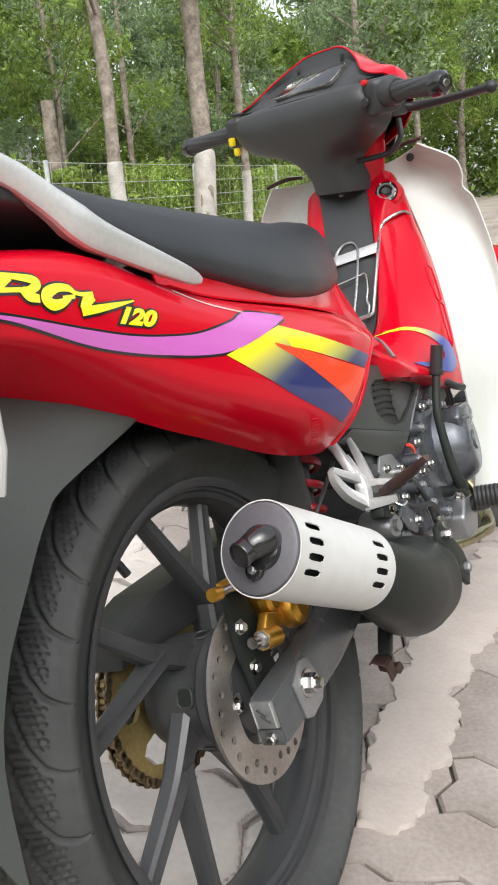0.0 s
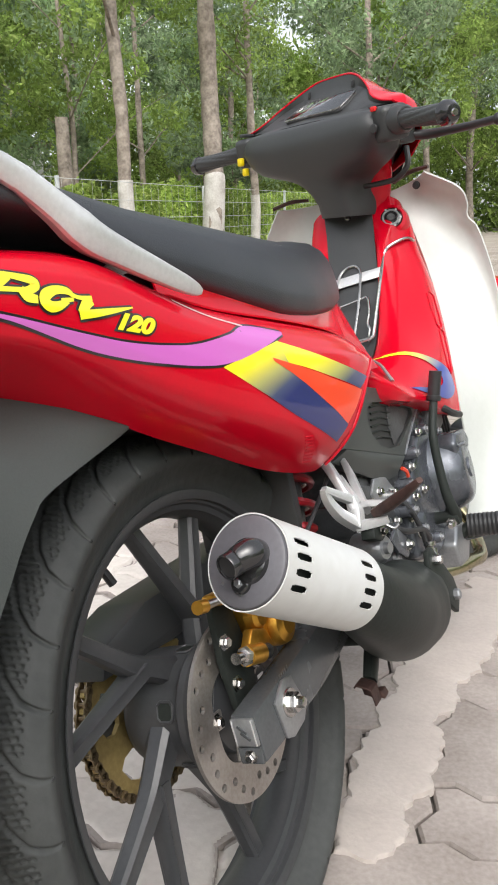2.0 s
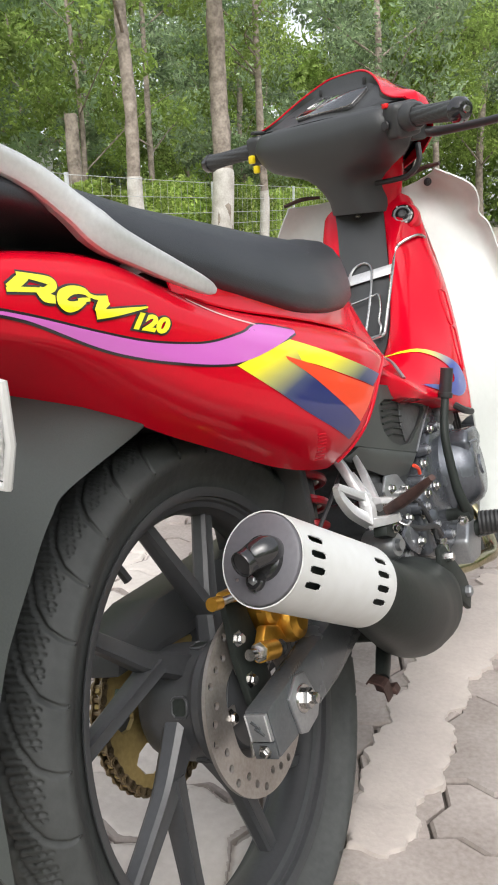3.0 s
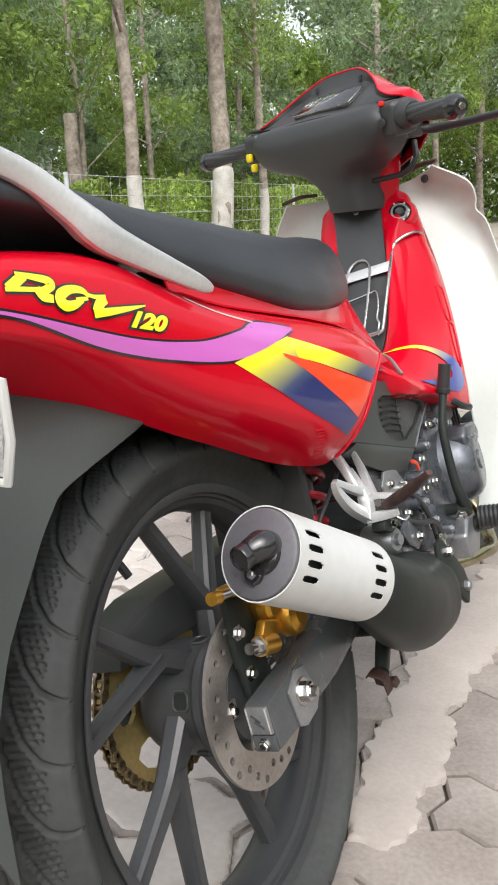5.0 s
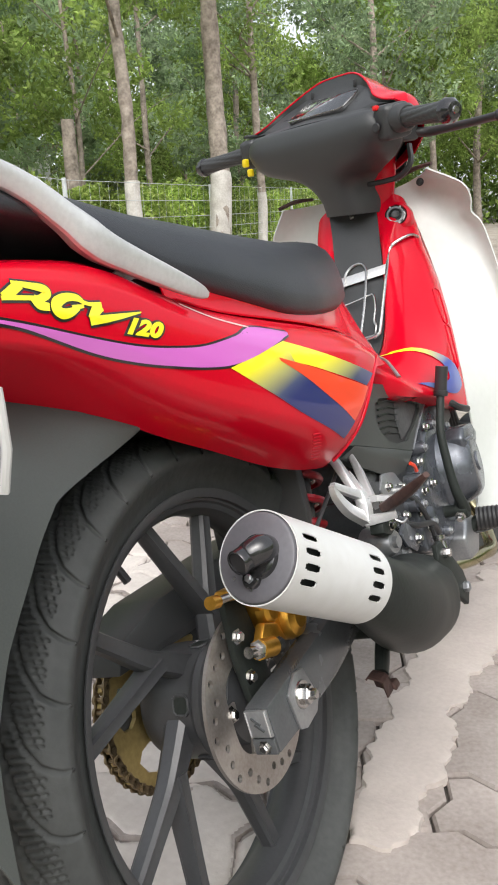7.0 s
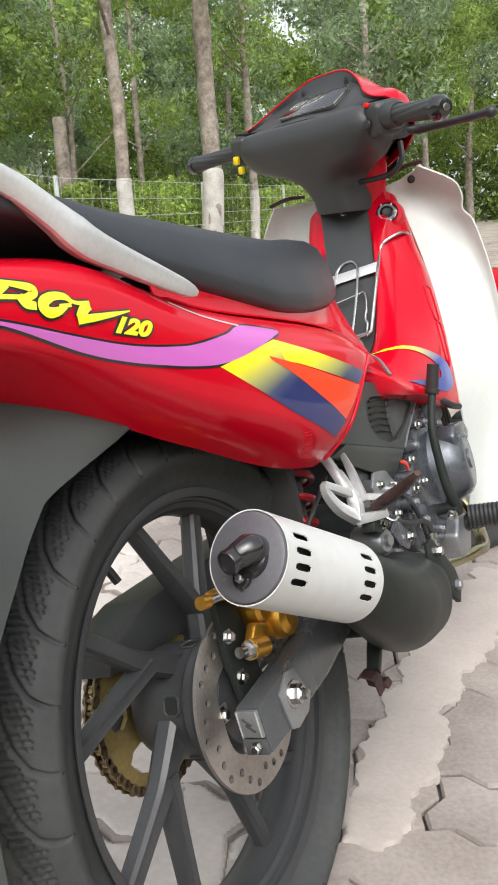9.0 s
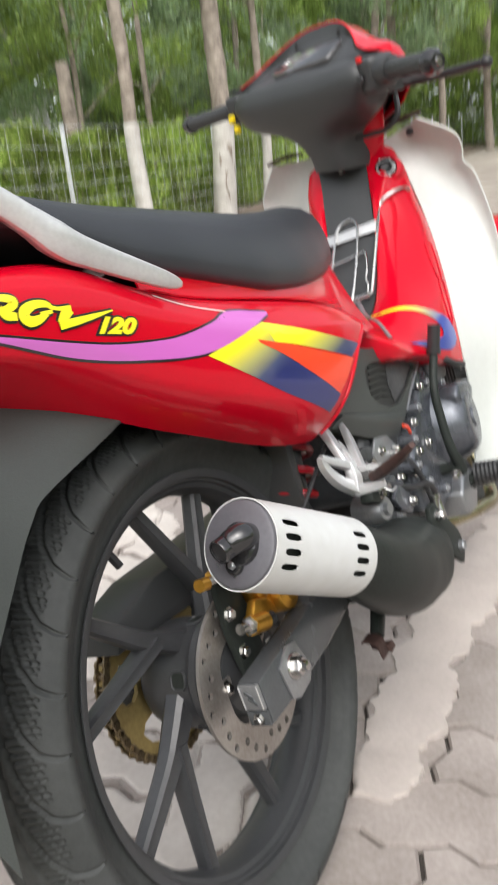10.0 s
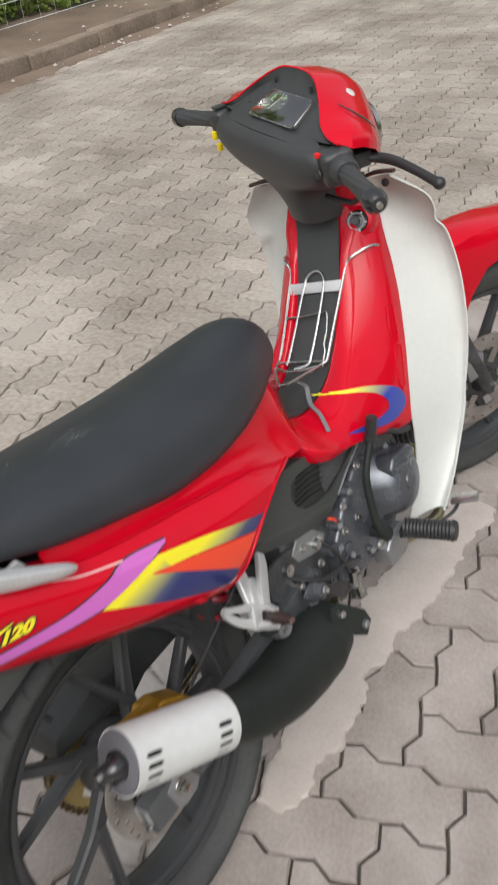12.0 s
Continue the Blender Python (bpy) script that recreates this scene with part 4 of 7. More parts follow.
# its flanks: smooth sheets from the wheel arch up to the red panels
flank = []
EDGE_LINE = curve_pts([(0.0715, -0.074, 0.5895), (0.0735, -0.100, 0.5840), (0.0755, -0.129, 0.5785), (0.077, -0.171, 0.5700), (0.078, -0.205, 0.5616), (0.078, -0.219, 0.5520), (0.078, -0.2376, 0.5365), (0.078, -0.261, 0.513), (0.078, -0.282, 0.492), (0.079, -0.303, 0.469), (0.081, -0.332, 0.42), (0.084, -0.350, 0.34)], 3)
for k, p in enumerate(EDGE_LINE):
    y1 = p.y - 0.10 * (k / (len(EDGE_LINE) - 1)) ** 1.3
    q = Vector((interp(y1, HALF_W) * interp(y1, TUCK) - 0.003, y1, max(interp(y1, Z_LOW) + 0.006, p.z + 0.002)))
    flank.append([p] + [p.lerp(q, f) + Vector((0.004 * math.sin(math.pi * f), 0, 0)) for f in (0.06, 0.15, 0.3, 0.5, 0.7, 0.9, 1)])
for sgn in (1, -1):
    shell("mudguard_flank", loft(flank, False, False), GREY_PLASTIC, guard, thick=0.003, m=Matrix.Diagonal((sgn, 1, 1, 1)), sharp=60)
part("mudguard_back", loft([[(-0.088, -0.40, z), (-0.08, -0.44, z), (0, -0.455, z), (0.08, -0.44, z), (0.088, -0.40, z), (0, -0.42, z)] for z in (0.47, 0.54, 0.62, 0.70)]), GREY_PLASTIC, guard)
REFLECTOR_M = pose(0.1570, -0.334, 0.628, 4, 24, 0)
REFLECTOR = worn("pale_honeycomb_plastic", (0.62, 0.62, 0.60), (0.30, 0.30, 0.30), 0.22, big=160, fine=420, bump=0.8, amount=0.5, coat=0.4)
refl = part("side_reflector", box((0, 0, 0), (0.044, 0.006, 0.054), 0.002), REFLECTOR, guard, "clear honeycomb side reflector with a white rim", m=REFLECTOR_M)
part("reflector_rim", tube([(x, -0.003, z) for x, z in ((-0.024, -0.029), (-0.024, 0.029), (0.018, 0.030), (0.0245, 0.024), (0.0245, -0.029), (-0.024, -0.029))], 0.0030, 8, 2), MUFFLER, refl, "white plastic rim", m=REFLECTOR_M)
part("reflector_arm", tube([(0.080, -0.38, 0.62), (0.115, -0.35, 0.62), (0.140, -0.331, 0.62)], 0.006, 8), BLACK, refl)

# shock absorber with a red coil
shock = part("shock_absorber", tube([(0.048, 0.215, 0.395), (0.040, 0.29, 0.60)], 0.016, 14), BLACK, bike, "rear shock absorber with a red coil spring")
part("coil_spring", tube([(0.047 - 0.007 * (a / 44) + 0.028 * math.cos(a), 0.218 + 0.07 * (a / 44) - 0.028 * math.sin(a) * 0.94, 0.40 + 0.2 * (a / 44) + 0.028 * math.sin(a) * 0.33) for a in np.linspace(0, 44, 110)], 0.0055, 7, 2), SPRING_RED, shock)
part("inner_mudguard", prism([(0.20, 0.36), (0.22, 0.55), (0.16, 0.60), (0.05, 0.615), (0.05, 0.60), (0.15, 0.585), (0.20, 0.53), (0.185, 0.36)], -0.07, 0.07, 0.003), BLACK, bike)

# the spine: the red tunnel from seat to head, with a black strip in its middle
SPINE = [
    [(0.045, 0.852, 0.850), (0.066, 0.860, 0.845), (0.083, 0.872, 0.835), (0.088, 0.895, 0.825), (0.080, 0.930, 0.810), (0.0, 0.96, 0.80)],
    [(0.045, 0.836, 0.800), (0.068, 0.840, 0.800), (0.088, 0.850, 0.795), (0.100, 0.880, 0.785), (0.095, 0.910, 0.775), (0.0, 0.95, 0.76)],
    [(0.046, 0.812, 0.750), (0.056, 0.804, 0.752), (0.074, 0.815, 0.750), (0.106, 0.842, 0.736), (0.108, 0.880, 0.722), (0.0, 0.94, 0.70)],
    [(0.046, 0.782, 0.692), (0.054, 0.768, 0.696), (0.080, 0.782, 0.694), (0.118, 0.815, 0.678), (0.122, 0.862, 0.655), (0.0, 0.92, 0.62)],
    [(0.048, 0.730, 0.622), (0.056, 0.712, 0.626), (0.090, 0.724, 0.622), (0.130, 0.770, 0.590), (0.134, 0.826, 0.560), (0.0, 0.88, 0.53)],
    [(0.050, 0.670, 0.572), (0.058, 0.652, 0.576), (0.104, 0.652, 0.568), (0.137, 0.720, 0.520), (0.139, 0.785, 0.470), (0.0, 0.82, 0.46)],
    [(0.050, 0.606, 0.552), (0.060, 0.590, 0.554), (0.112, 0.586, 0.524), (0.136, 0.660, 0.480), (0.137, 0.752, 0.428), (0.0, 0.78, 0.43)],
    [(0.050, 0.555, 0.556), (0.060, 0.542, 0.556), (0.110, 0.540, 0.518), (0.127, 0.570, 0.492), (0.124, 0.600, 0.478), (0.0, 0.62, 0.47)],
    [(0.050, 0.512, 0.580), (0.060, 0.505, 0.584), (0.104, 0.490, 0.546), (0.122, 0.490, 0.528), (0.118, 0.500, 0.502), (0.0, 0.50, 0.49)],
    [(0.046, 0.482, 0.615), (0.052, 0.478, 0.615), (0.066, 0.470, 0.595), (0.080, 0.462, 0.560), (0.082, 0.466, 0.525), (0.0, 0.45, 0.51)],
]
rings = []
for s in SPINE:
    r = curve_pts(s[:5], 4)
    right = [Vector((0, r[0].y + 0.004, r[0].z - 0.002))] + r + [Vector((0.06, (s[4][1] + s[5][1]) / 2, (s[4][2] + s[5][2]) / 2)), Vector(s[5])]
    rings.append(right + [Vector((-p.x, p.y, p.z)) for p in right[-2:0:-1]])
smooth = []
for j in range(len(rings[0])):
    smooth.append(curve_pts([rg[j] for rg in rings], 4))
rings = [[col[i] for col in smooth] for i in range(len(smooth[0]))]
spine = part("leg_shield_tunnel", loft(rings), RED, bike, "glossy red centre tunnel between seat and head", 50)
strip = []
for i in range(0, len(rings) - 2):
    p = rings[i][1]
    strip.append([(x, p.y - 0.003 + 0.002 * (abs(x) > 0.03), p.z + 0.004 - 0.002 * (abs(x) > 0.03)) for x in (-0.047, -0.040, -0.02, 0, 0.02, 0.040, 0.047)])
shell("centre_strip", loft(strip, False, False), BLACK, spine, "matt black centre panel", 0.003)
part("strip_screw", bolt((0.0, 0.836, 0.822), (0, -0.9, 0.4), 0.005, 0.003, 12), STEEL, spine)
part("ignition_boss", lathe([(0, 0.016), (0.019, 0.016), (0.022, 0.020), (0.028, 0.017), (0.033, 0.006), (0.034, -0.02)], (0.072, 0.862, 0.790), (0.30, -0.88, 0.36), 32), RED, spine)
LOCK_C, LOCK_D = (0.072, 0.862, 0.790), (0.30, -0.88, 0.36)
lock = part("ignition_lock", lathe([(0, 0.0225), (0.0150, 0.0225), (0.0190, 0.0215), (0.0215, 0.0180), (0.0215, 0.010), (0.0, 0.010)], LOCK_C, LOCK_D, 28), GLOSS_BLACK, spine, "black ignition lock")
part("lock_ring", lathe([(0.0125, 0.0225), (0.0135, 0.0238), (0.0155, 0.0238), (0.0165, 0.0222)], LOCK_C, LOCK_D, 28), BRACKET, lock)
part("lock_barrel", lathe([(0, 0.0255), (0.0065, 0.0255), (0.0080, 0.0222), (0, 0.0222)], LOCK_C, LOCK_D, 20), ENGINE_DARK, lock)
for q in range(5):
    a = radians(40 + 62 * q)
    side, rise = Vector(LOCK_D).cross(Vector((0, 0, 1))).normalized(), Vector(LOCK_D).normalized()
    at = Vector(LOCK_C) + rise * 0.0228 + side * (0.0178 * math.cos(a)) + rise.cross(side) * (0.0178 * math.sin(a))
    part("lock_print", lathe([(0, 0.0004), (0.0018, 0.0004), (0.0018, -0.001), (0, -0.001)], at, LOCK_D, 8), WHITE, lock)

# two raised frames pressed into the tunnel's outer face
bpy.context.view_layer.update()
for y0, z0, ln in ((0.815, 0.640, 0.052), (0.792, 0.572, 0.060)):
    ring = []
    for dy, dz in ((0.0, 0.0), (-0.018, 0.006), (-0.018 - ln * 0.42, -ln), (-ln * 0.42, -ln - 0.006), (0.0, 0.0)):
        hit, at, nor, _ = spine.ray_cast(Vector((0.4, y0 + dy, z0 + dz)), Vector((-1, 0, 0)))
        ring.append(at + Vector((0.0005, 0, 0)) if hit else Vector((0.12, y0 + dy, z0 + dz)))
    part("pressed_frame", tube(ring, 0.0020, 6, 2), RED, spine)

# printed flash on the tunnel's foot: laid on the tunnel by dropping rays on it
bpy.context.view_layer.update()


def lay_on(ob, p, d, lift=0.0015):
    hit, loc, nor, _ = ob.ray_cast(Vector(p) - Vector(d) * 0.3, Vector(d))
    if not hit:
        hit, loc, nor, _ = ob.ray_cast(Vector((0.07, p[1], p[2] + 0.2)), Vector((0, 0, -1)))
        d = (0, 0, -1)
    if not hit:
        return Vector(p)
    return loc + (nor if nor.dot(Vector(d)) < 0 else -nor) * lift


def leg_sticker(up, lo, mat, lift):
    a, b = curve_pts([(0.0, *p) for p in up], 6), curve_pts([(0.0, *p) for p in lo], 6)
    bm = bmesh.new()
    uv = bm.loops.layers.uv.new("UVMap")
    n = len(a)
    g = [[bm.verts.new(lay_on(spine, (0.12, *(a[i].lerp(b[i], j / 4))[1:]), (-1, 0.25, -0.15), lift)) for j in range(5)] for i in range(n)]
    for i in range(n - 1):
        for j in range(4):
            f = bm.faces.new((g[i][j], g[i][j + 1], g[i + 1][j + 1], g[i + 1][j]))
            for lp, (p, q) in zip(f.loops, ((i, j), (i, j + 1), (i + 1, j + 1), (i + 1, j))):
                lp[uv].uv = (p / (n - 1), q / 4)
    return part("tunnel_sticker", bm, mat, spine, sharp=70)


leg_sticker([(0.550, 0.587), (0.617, 0.570), (0.680, 0.547), (0.744, 0.508), (0.757, 0.471), (0.710, 0.461), (0.633, 0.484), (0.574, 0.509)], [(0.550, 0.585), (0.615, 0.566), (0.674, 0.537), (0.702, 0.509), (0.699, 0.490), (0.659, 0.490), (0.602, 0.503), (0.575, 0.508)], FADE_LEG, 0.0015)


# white leg shield, a curved sheet on each side
INNER = [(0.055, 0.905, 0.850), (0.085, 0.905, 0.810), (0.094, 0.898, 0.784), (0.100, 0.890, 0.762), (0.105, 0.882, 0.738), (0.112, 0.872, 0.700), (0.122, 0.848, 0.640), (0.130, 0.815, 0.570), (0.136, 0.785, 0.500), (0.138, 0.762, 0.440), (0.137, 0.757, 0.400), (0.134, 0.745, 0.350), (0.128, 0.718, 0.290), (0.118, 0.690, 0.238)]
OUTER = [(0.150, 0.885, 0.862), (0.200, 0.902, 0.818), (0.207, 0.912, 0.786), (0.201, 0.918, 0.764), (0.211, 0.927, 0.742), (0.216, 0.932, 0.700), (0.220, 0.930, 0.640), (0.220, 0.918, 0.570), (0.214, 0.902, 0.500), (0.204, 0.884, 0.440), (0.200, 0.872, 0.400), (0.192, 0.845, 0.350), (0.186, 0.795, 0.290), (0.176, 0.745, 0.238)]
for sgn in (1, -1):
    a, b = curve_pts(INNER, 4), curve_pts(OUTER, 4)
    rings = []
    for p, q in zip(a, b):
        row = []
        for f in (0, 0.12, 0.3, 0.5, 0.7, 0.85, 0.93, 0.97, 1.0):
            v = p.lerp(q, f)
            v.y += 0.020 * math.sin(math.pi * f) - 0.012 * max(0, f - 0.85) / 0.15
            row.append((v.x * sgn, v.y, v.z + (0.024 * max(0.0, v.z - 0.70) / 0.16 if sgn < 0 else 0.0)))
        rings.append(row)
    sh = shell("leg_shield", loft(rings, False, False), WHITE, bike, "white plastic leg shield, thin and curved", 0.003, sharp=60)
    part("shield_clip", tube([(0.086 * sgn, 0.888, 0.862 + 0.012 * (1 - sgn)), (0.12 * sgn, 0.880, 0.869 + 0.012 * (1 - sgn)), (0.158 * sgn, 0.876, 0.867 + 0.012 * (1 - sgn))], [0.005, 0.007, 0.006], 8, 3, 0.6), RUST, sh)
    if sgn > 0:
        part("shield_screw", bolt((0.125, 0.893, 0.845), (0, -1, 0.1), 0.005, 0.003, 12), BLACK, sh)

# chrome basket rack between the knees
def rack_at(x, z, out=0.0):
    """A point on the leaning plane of the rack, or a little in front of it."""
    return (x, 0.775 + 0.85 * (z - 0.705) - out, z)


rack = part("wire_rack", tube([(0.106, 0.852, 0.746), (0.102, 0.838, 0.752), (0.092, 0.822, 0.752), (0.074, 0.806, 0.746), (0.066, 0.803, 0.740), rack_at(0.061, 0.728), rack_at(0.056, 0.690), rack_at(0.050, 0.640), rack_at(0.046, 0.606), (0.044, 0.683, 0.598), (0.036, 0.672, 0.595), (0.018, 0.630, 0.594), (0.006, 0.600, 0.594)], 0.0029, 8), STEEL, bike, "chrome wire luggage rack")
part("rack_wire", tube([(-0.106, 0.852, 0.746), (-0.092, 0.828, 0.752), (-0.076, 0.808, 0.748), (-0.068, 0.803, 0.740), rack_at(-0.063, 0.728), rack_at(-0.062, 0.690), rack_at(-0.062, 0.640), rack_at(-0.064, 0.606), (-0.064, 0.680, 0.598), (-0.056, 0.655, 0.595), (-0.030, 0.622, 0.594), (-0.008, 0.598, 0.594), (0.006, 0.600, 0.594)], 0.0029, 8), STEEL, rack)
part("rack_band", prism([(0.7800, 0.714), (0.7690, 0.697), (0.7715, 0.696), (0.7825, 0.713)], -0.060, 0.057, 0.0005), SILVER, rack, "flat silver cross band")
part("rack_loop", tube([(-0.044, 0.676, 0.594), rack_at(-0.040, 0.606, 0.004), rack_at(-0.032, 0.660, 0.004), rack_at(-0.026, 0.706, 0.004), rack_at(-0.022, 0.720, 0.004), rack_at(-0.012, 0.728, 0.004), rack_at(0.0, 0.730, 0.004), rack_at(0.010, 0.727, 0.004), rack_at(0.017, 0.718, 0.004), rack_at(0.019, 0.700, 0.004), rack_at(0.016, 0.650, 0.004), rack_at(0.010, 0.606, 0.004), (0.004, 0.676, 0.594), (-0.016, 0.660, 0.593)], 0.0026, 8), STEEL, rack)
part("rack_wire", tube([rack_at(-0.060, 0.662), rack_at(-0.02, 0.663, -0.002), rack_at(0.020, 0.667, -0.002), rack_at(0.030, 0.668), rack_at(0.034, 0.660), rack_at(0.036, 0.640), rack_at(0.034, 0.622), rack_at(0.038, 0.612), rack_at(0.037, 0.600), (0.040, 0.672, 0.590)], 0.0021, 8), STEEL, rack)
part("rack_wire", tube([(-0.064, 0.679, 0.597), (-0.01, 0.684, 0.596), (0.043, 0.683, 0.597)], 0.0026, 8), STEEL, rack)
part("rack_wire", tube([(-0.058, 0.662, 0.594), (-0.015, 0.650, 0.593), (0.034, 0.670, 0.594)], 0.0024, 8), STEEL, rack)
part("rack_hinge", tube([(0.030, 0.606, 0.596), (0.050, 0.598, 0.592), (0.058, 0.586, 0.580), (0.068, 0.574, 0.568), (0.084, 0.568, 0.556), (0.094, 0.562, 0.540), (0.1015, 0.556, 0.527)], [0.0035, 0.0045, 0.0045, 0.0045, 0.0045, 0.0045, 0.0050], 12, 3, 0.35, (1, 0, 0.8), square=0.4), BRACKET, rack, "worn alloy strut")

# ------------------------------------------------------------- steering: cover, cowl, grips (built straight, then turned)
rings = []
for z, w, y0, y1 in ((0.826, 0.048, 0.806, 0.905), (0.850, 0.050, 0.800, 0.905), (0.870, 0.054, 0.794, 0.905), (0.884, 0.062, 0.788, 0.905), (0.895, 0.076, 0.782, 0.902), (0.904, 0.100, 0.777, 0.895), (0.912, 0.132, 0.772, 0.884), (0.921, 0.160, 0.766, 0.874), (0.934, 0.177, 0.760, 0.868), (0.950, 0.185, 0.755, 0.865), (0.964, 0.187, 0.753, 0.864), (0.980, 0.184, 0.756, 0.862), (0.990, 0.178, 0.761, 0.858), (0.9955, 0.170, 0.767, 0.856)):
    ring = []
    for i in range(40):
        a = 2 * math.pi * i / 40
        ca, sa = math.cos(a), math.sin(a)
        e = float(np.interp(z, [0.915, 0.970], [0.74, 0.42]))
        ring.append((float(np.interp(z, [0.85, 0.915], [0.028, 0.0])) + w * math.copysign(abs(ca) ** e, ca), (y0 + y1) / 2 + (y1 - y0) / 2 * math.copysign(abs(sa) ** e, sa), z + 0.10 * ((y0 + y1) / 2 - 0.83) + 0.03 * max(0, sa) * (z - 0.9)))
    rings.append(ring)
cover = part("handlebar_cover", loft(rings), BLACK, bike, "matt black handlebar cover with an instrument window", 50, m=STEER)


# the hood's edge, half of it: from the middle out to the side
RIM = [(0.0, 0.860, 1.0755), (0.040, 0.857, 1.0735), (0.070, 0.850, 1.0645), (0.100, 0.836, 1.049), (0.125, 0.821, 1.033), (0.145, 0.808, 1.0185), (0.172, 0.801, 1.0075), (0.200, 0.801, 1.002)]
rim_line = curve_pts(RIM, 4)


def both(rows):
    """Mirrors rows that run from the middle outwards into whole ones."""
    return [[Vector((-p.x, p.y, p.z)) for p in row[:0:-1]] + list(row) for row in rows]


rows = [[], [], [], [], [], [], []]
for i, p in enumerate(rim_line):
    u = i / (len(rim_line) - 1)
    low = Vector((0.166 * u, 0.770 + 0.016 * u * u, 0.9955 - 0.004 * u * u))
    if u > 0.9:
        low = low.lerp(Vector((0.176, 0.792, 0.985)), (u - 0.9) / 0.1)
    lens_low = Vector((max(p.x * 0.62, 0.150 * u), 0.792 + 0.004 * u, 1.006 - 0.006 * u))
    flat = Vector((max(p.x * 0.8, 0.135 * u), 0.840, 1.0385))
    side = lens_low.lerp(p, 0.62)
    k = min(1.0, max(0.0, (u - 0.52) / 0.18))
    high = flat.lerp(side, k)
    for row, q in zip(rows, (low, low.lerp(lens_low, 0.85), lens_low, high, high.lerp(p, 0.55) + Vector((0, 0.004, -0.001)), p, p + Vector((0, 0.012, -0.004)))):
        row.append(q)
shell("dash_hood", loft(both(rows), False, False), BLACK, cover, "", 0.0025, STEER, 32)
part("hood_rim", tube(both([[p + Vector((0.0015, 0.001, 0.0015)) for p in rim_line]])[0], 0.0020, 8, 1), RED, cover, m=STEER)
# red cowl: starts at the hood's edge and runs forward, closing round the lamp
FLARE = [(0.0, 1.0740), (0.050, 1.0690), (0.086, 1.0520), (0.118, 1.0380), (0.150, 1.0250), (0.180, 1.0200), (0.206, 1.0110), (0.214, 0.9940)]
flare_line = [Vector((p.x, 0, p.y)) for p in curve_pts([(x, z, 0) for x, z in FLARE], 4)]
rows = [[p + Vector((0.001, 0.002, 0.002)) for p in rim_line]]
for y, w, dz, g in ((0.880, 0.99, 0.000, 1.0), (0.905, 0.97, -0.006, 1.0), (0.935, 0.90, -0.022, 1.05), (0.962, 0.78, -0.046, 1.05), (0.982, 0.58, -0.070, 0.95), (0.994, 0.30, -0.090, 0.7)):
    rows.append([Vector((p.x * w, y - 0.055 * (p.x / 0.21) ** 2, 0.985 + (p.z - 0.985) * g + dz)) for p in flare_line])
shell("headlight_cowl", loft(both(rows), False, False), RED, cover, "glossy red headlight cowl", 0.003, STEER, 40)
# thin black tube on the cowl; its colour stands for shade in a crease
part("groove_shade", tube([(0.125, 0.858, 1.0375), (0.160, 0.880, 1.0160), (0.178, 0.890, 1.000)], [0.0008, 0.0018, 0.0008], 8, 4), HOSE, cover, m=STEER)
part("under_cowl", loft([[(x, y, z) for x, y in ((-w, 0.79), (-w * 0.9, 0.90), (-w * 0.5, 0.955), (0, 0.97), (w * 0.5, 0.955), (w * 0.9, 0.90), (w, 0.79))] for w, z in ((0.06, 0.90), (0.12, 0.935), (0.160, 0.965), (0.165, 0.975))]), BLACK, cover, m=STEER)
part("cowl_gem", lathe([(0, 0.003), (0.008, 0.0025), (0.011, 0.0), (0, 0.0)], (0.086, 0.905, 1.0375), (0.4, 0.3, 0.9), 16), WHITE, cover, m=STEER)
part("headlight_lens", lathe([(0, 0.012), (0.03, 0.010), (0.055, 0.002), (0.06, -0.01), (0, -0.012)], (0, 0.985, 0.935), (0, 1, -0.1), 28), STEEL, cover, m=STEER)
GLASS = principled("clear_window_plastic", (1, 1, 1), 0.05)
GLASS.node_tree.nodes["Principled BSDF"].inputs["Transmission Weight"].default_value = 1.0
GLASS.node_tree.nodes["Principled BSDF"].inputs["IOR"].default_value = 2.6
DIAL = worn("dial_face", (0.14, 0.14, 0.145), (0.06, 0.06, 0.06), 0.4, big=40, fine=200, bump=0.0)
tilt = math.degrees(math.atan2(0.034, 0.055))
DASH_M = STEER @ pose(0.004, 0.8165, 1.0232, tilt + 2.5, 0, 0)


def on_dash(bm):
    bm.transform(DASH_M)
    return bm


lens_poly = [(-0.074, -0.026), (-0.068, -0.030), (0.072, -0.029), (0.080, -0.024), (0.080, 0.020), (0.074, 0.027), (-0.048, 0.027), (-0.056, 0.022)]
part("dial_face", on_dash(prism(lens_poly, -0.003, 0.0012, 0.0004, lambda c: Vector((c.y, c.z, c.x)))), DIAL, cover)
part("window_frame", on_dash(tube([(x, y, 0.0035) for x, y in lens_poly + lens_poly[:1]], 0.0011, 6, 1)), STEEL, cover)
for c0, r0, mat in (((-0.014, 0.000), 0.023, INK), ((0.044, 0.000), 0.017, INK)):
    part("dial", on_dash(lathe([(0, 0.001), (r0, 0.001), (r0 + 0.001, 0), (0, 0)], (*c0, 0.0012), (0, 0, 1), 28)), mat, cover)
    for q in range(11):
        a = radians(210 - 24 * q)
        part("dial_tick", on_dash(box((c0[0] + (r0 - 0.004) * math.cos(a), c0[1] + (r0 - 0.004) * math.sin(a), 0.0024), (0.0055, 0.0014, 0.0006), 0, pose(0, 0, 0, 0, 0, math.degrees(a)))), WHITE, cover)
DIAL_GREEN = principled("pale_green_print", (0.35, 0.62, 0.22), 0.4)
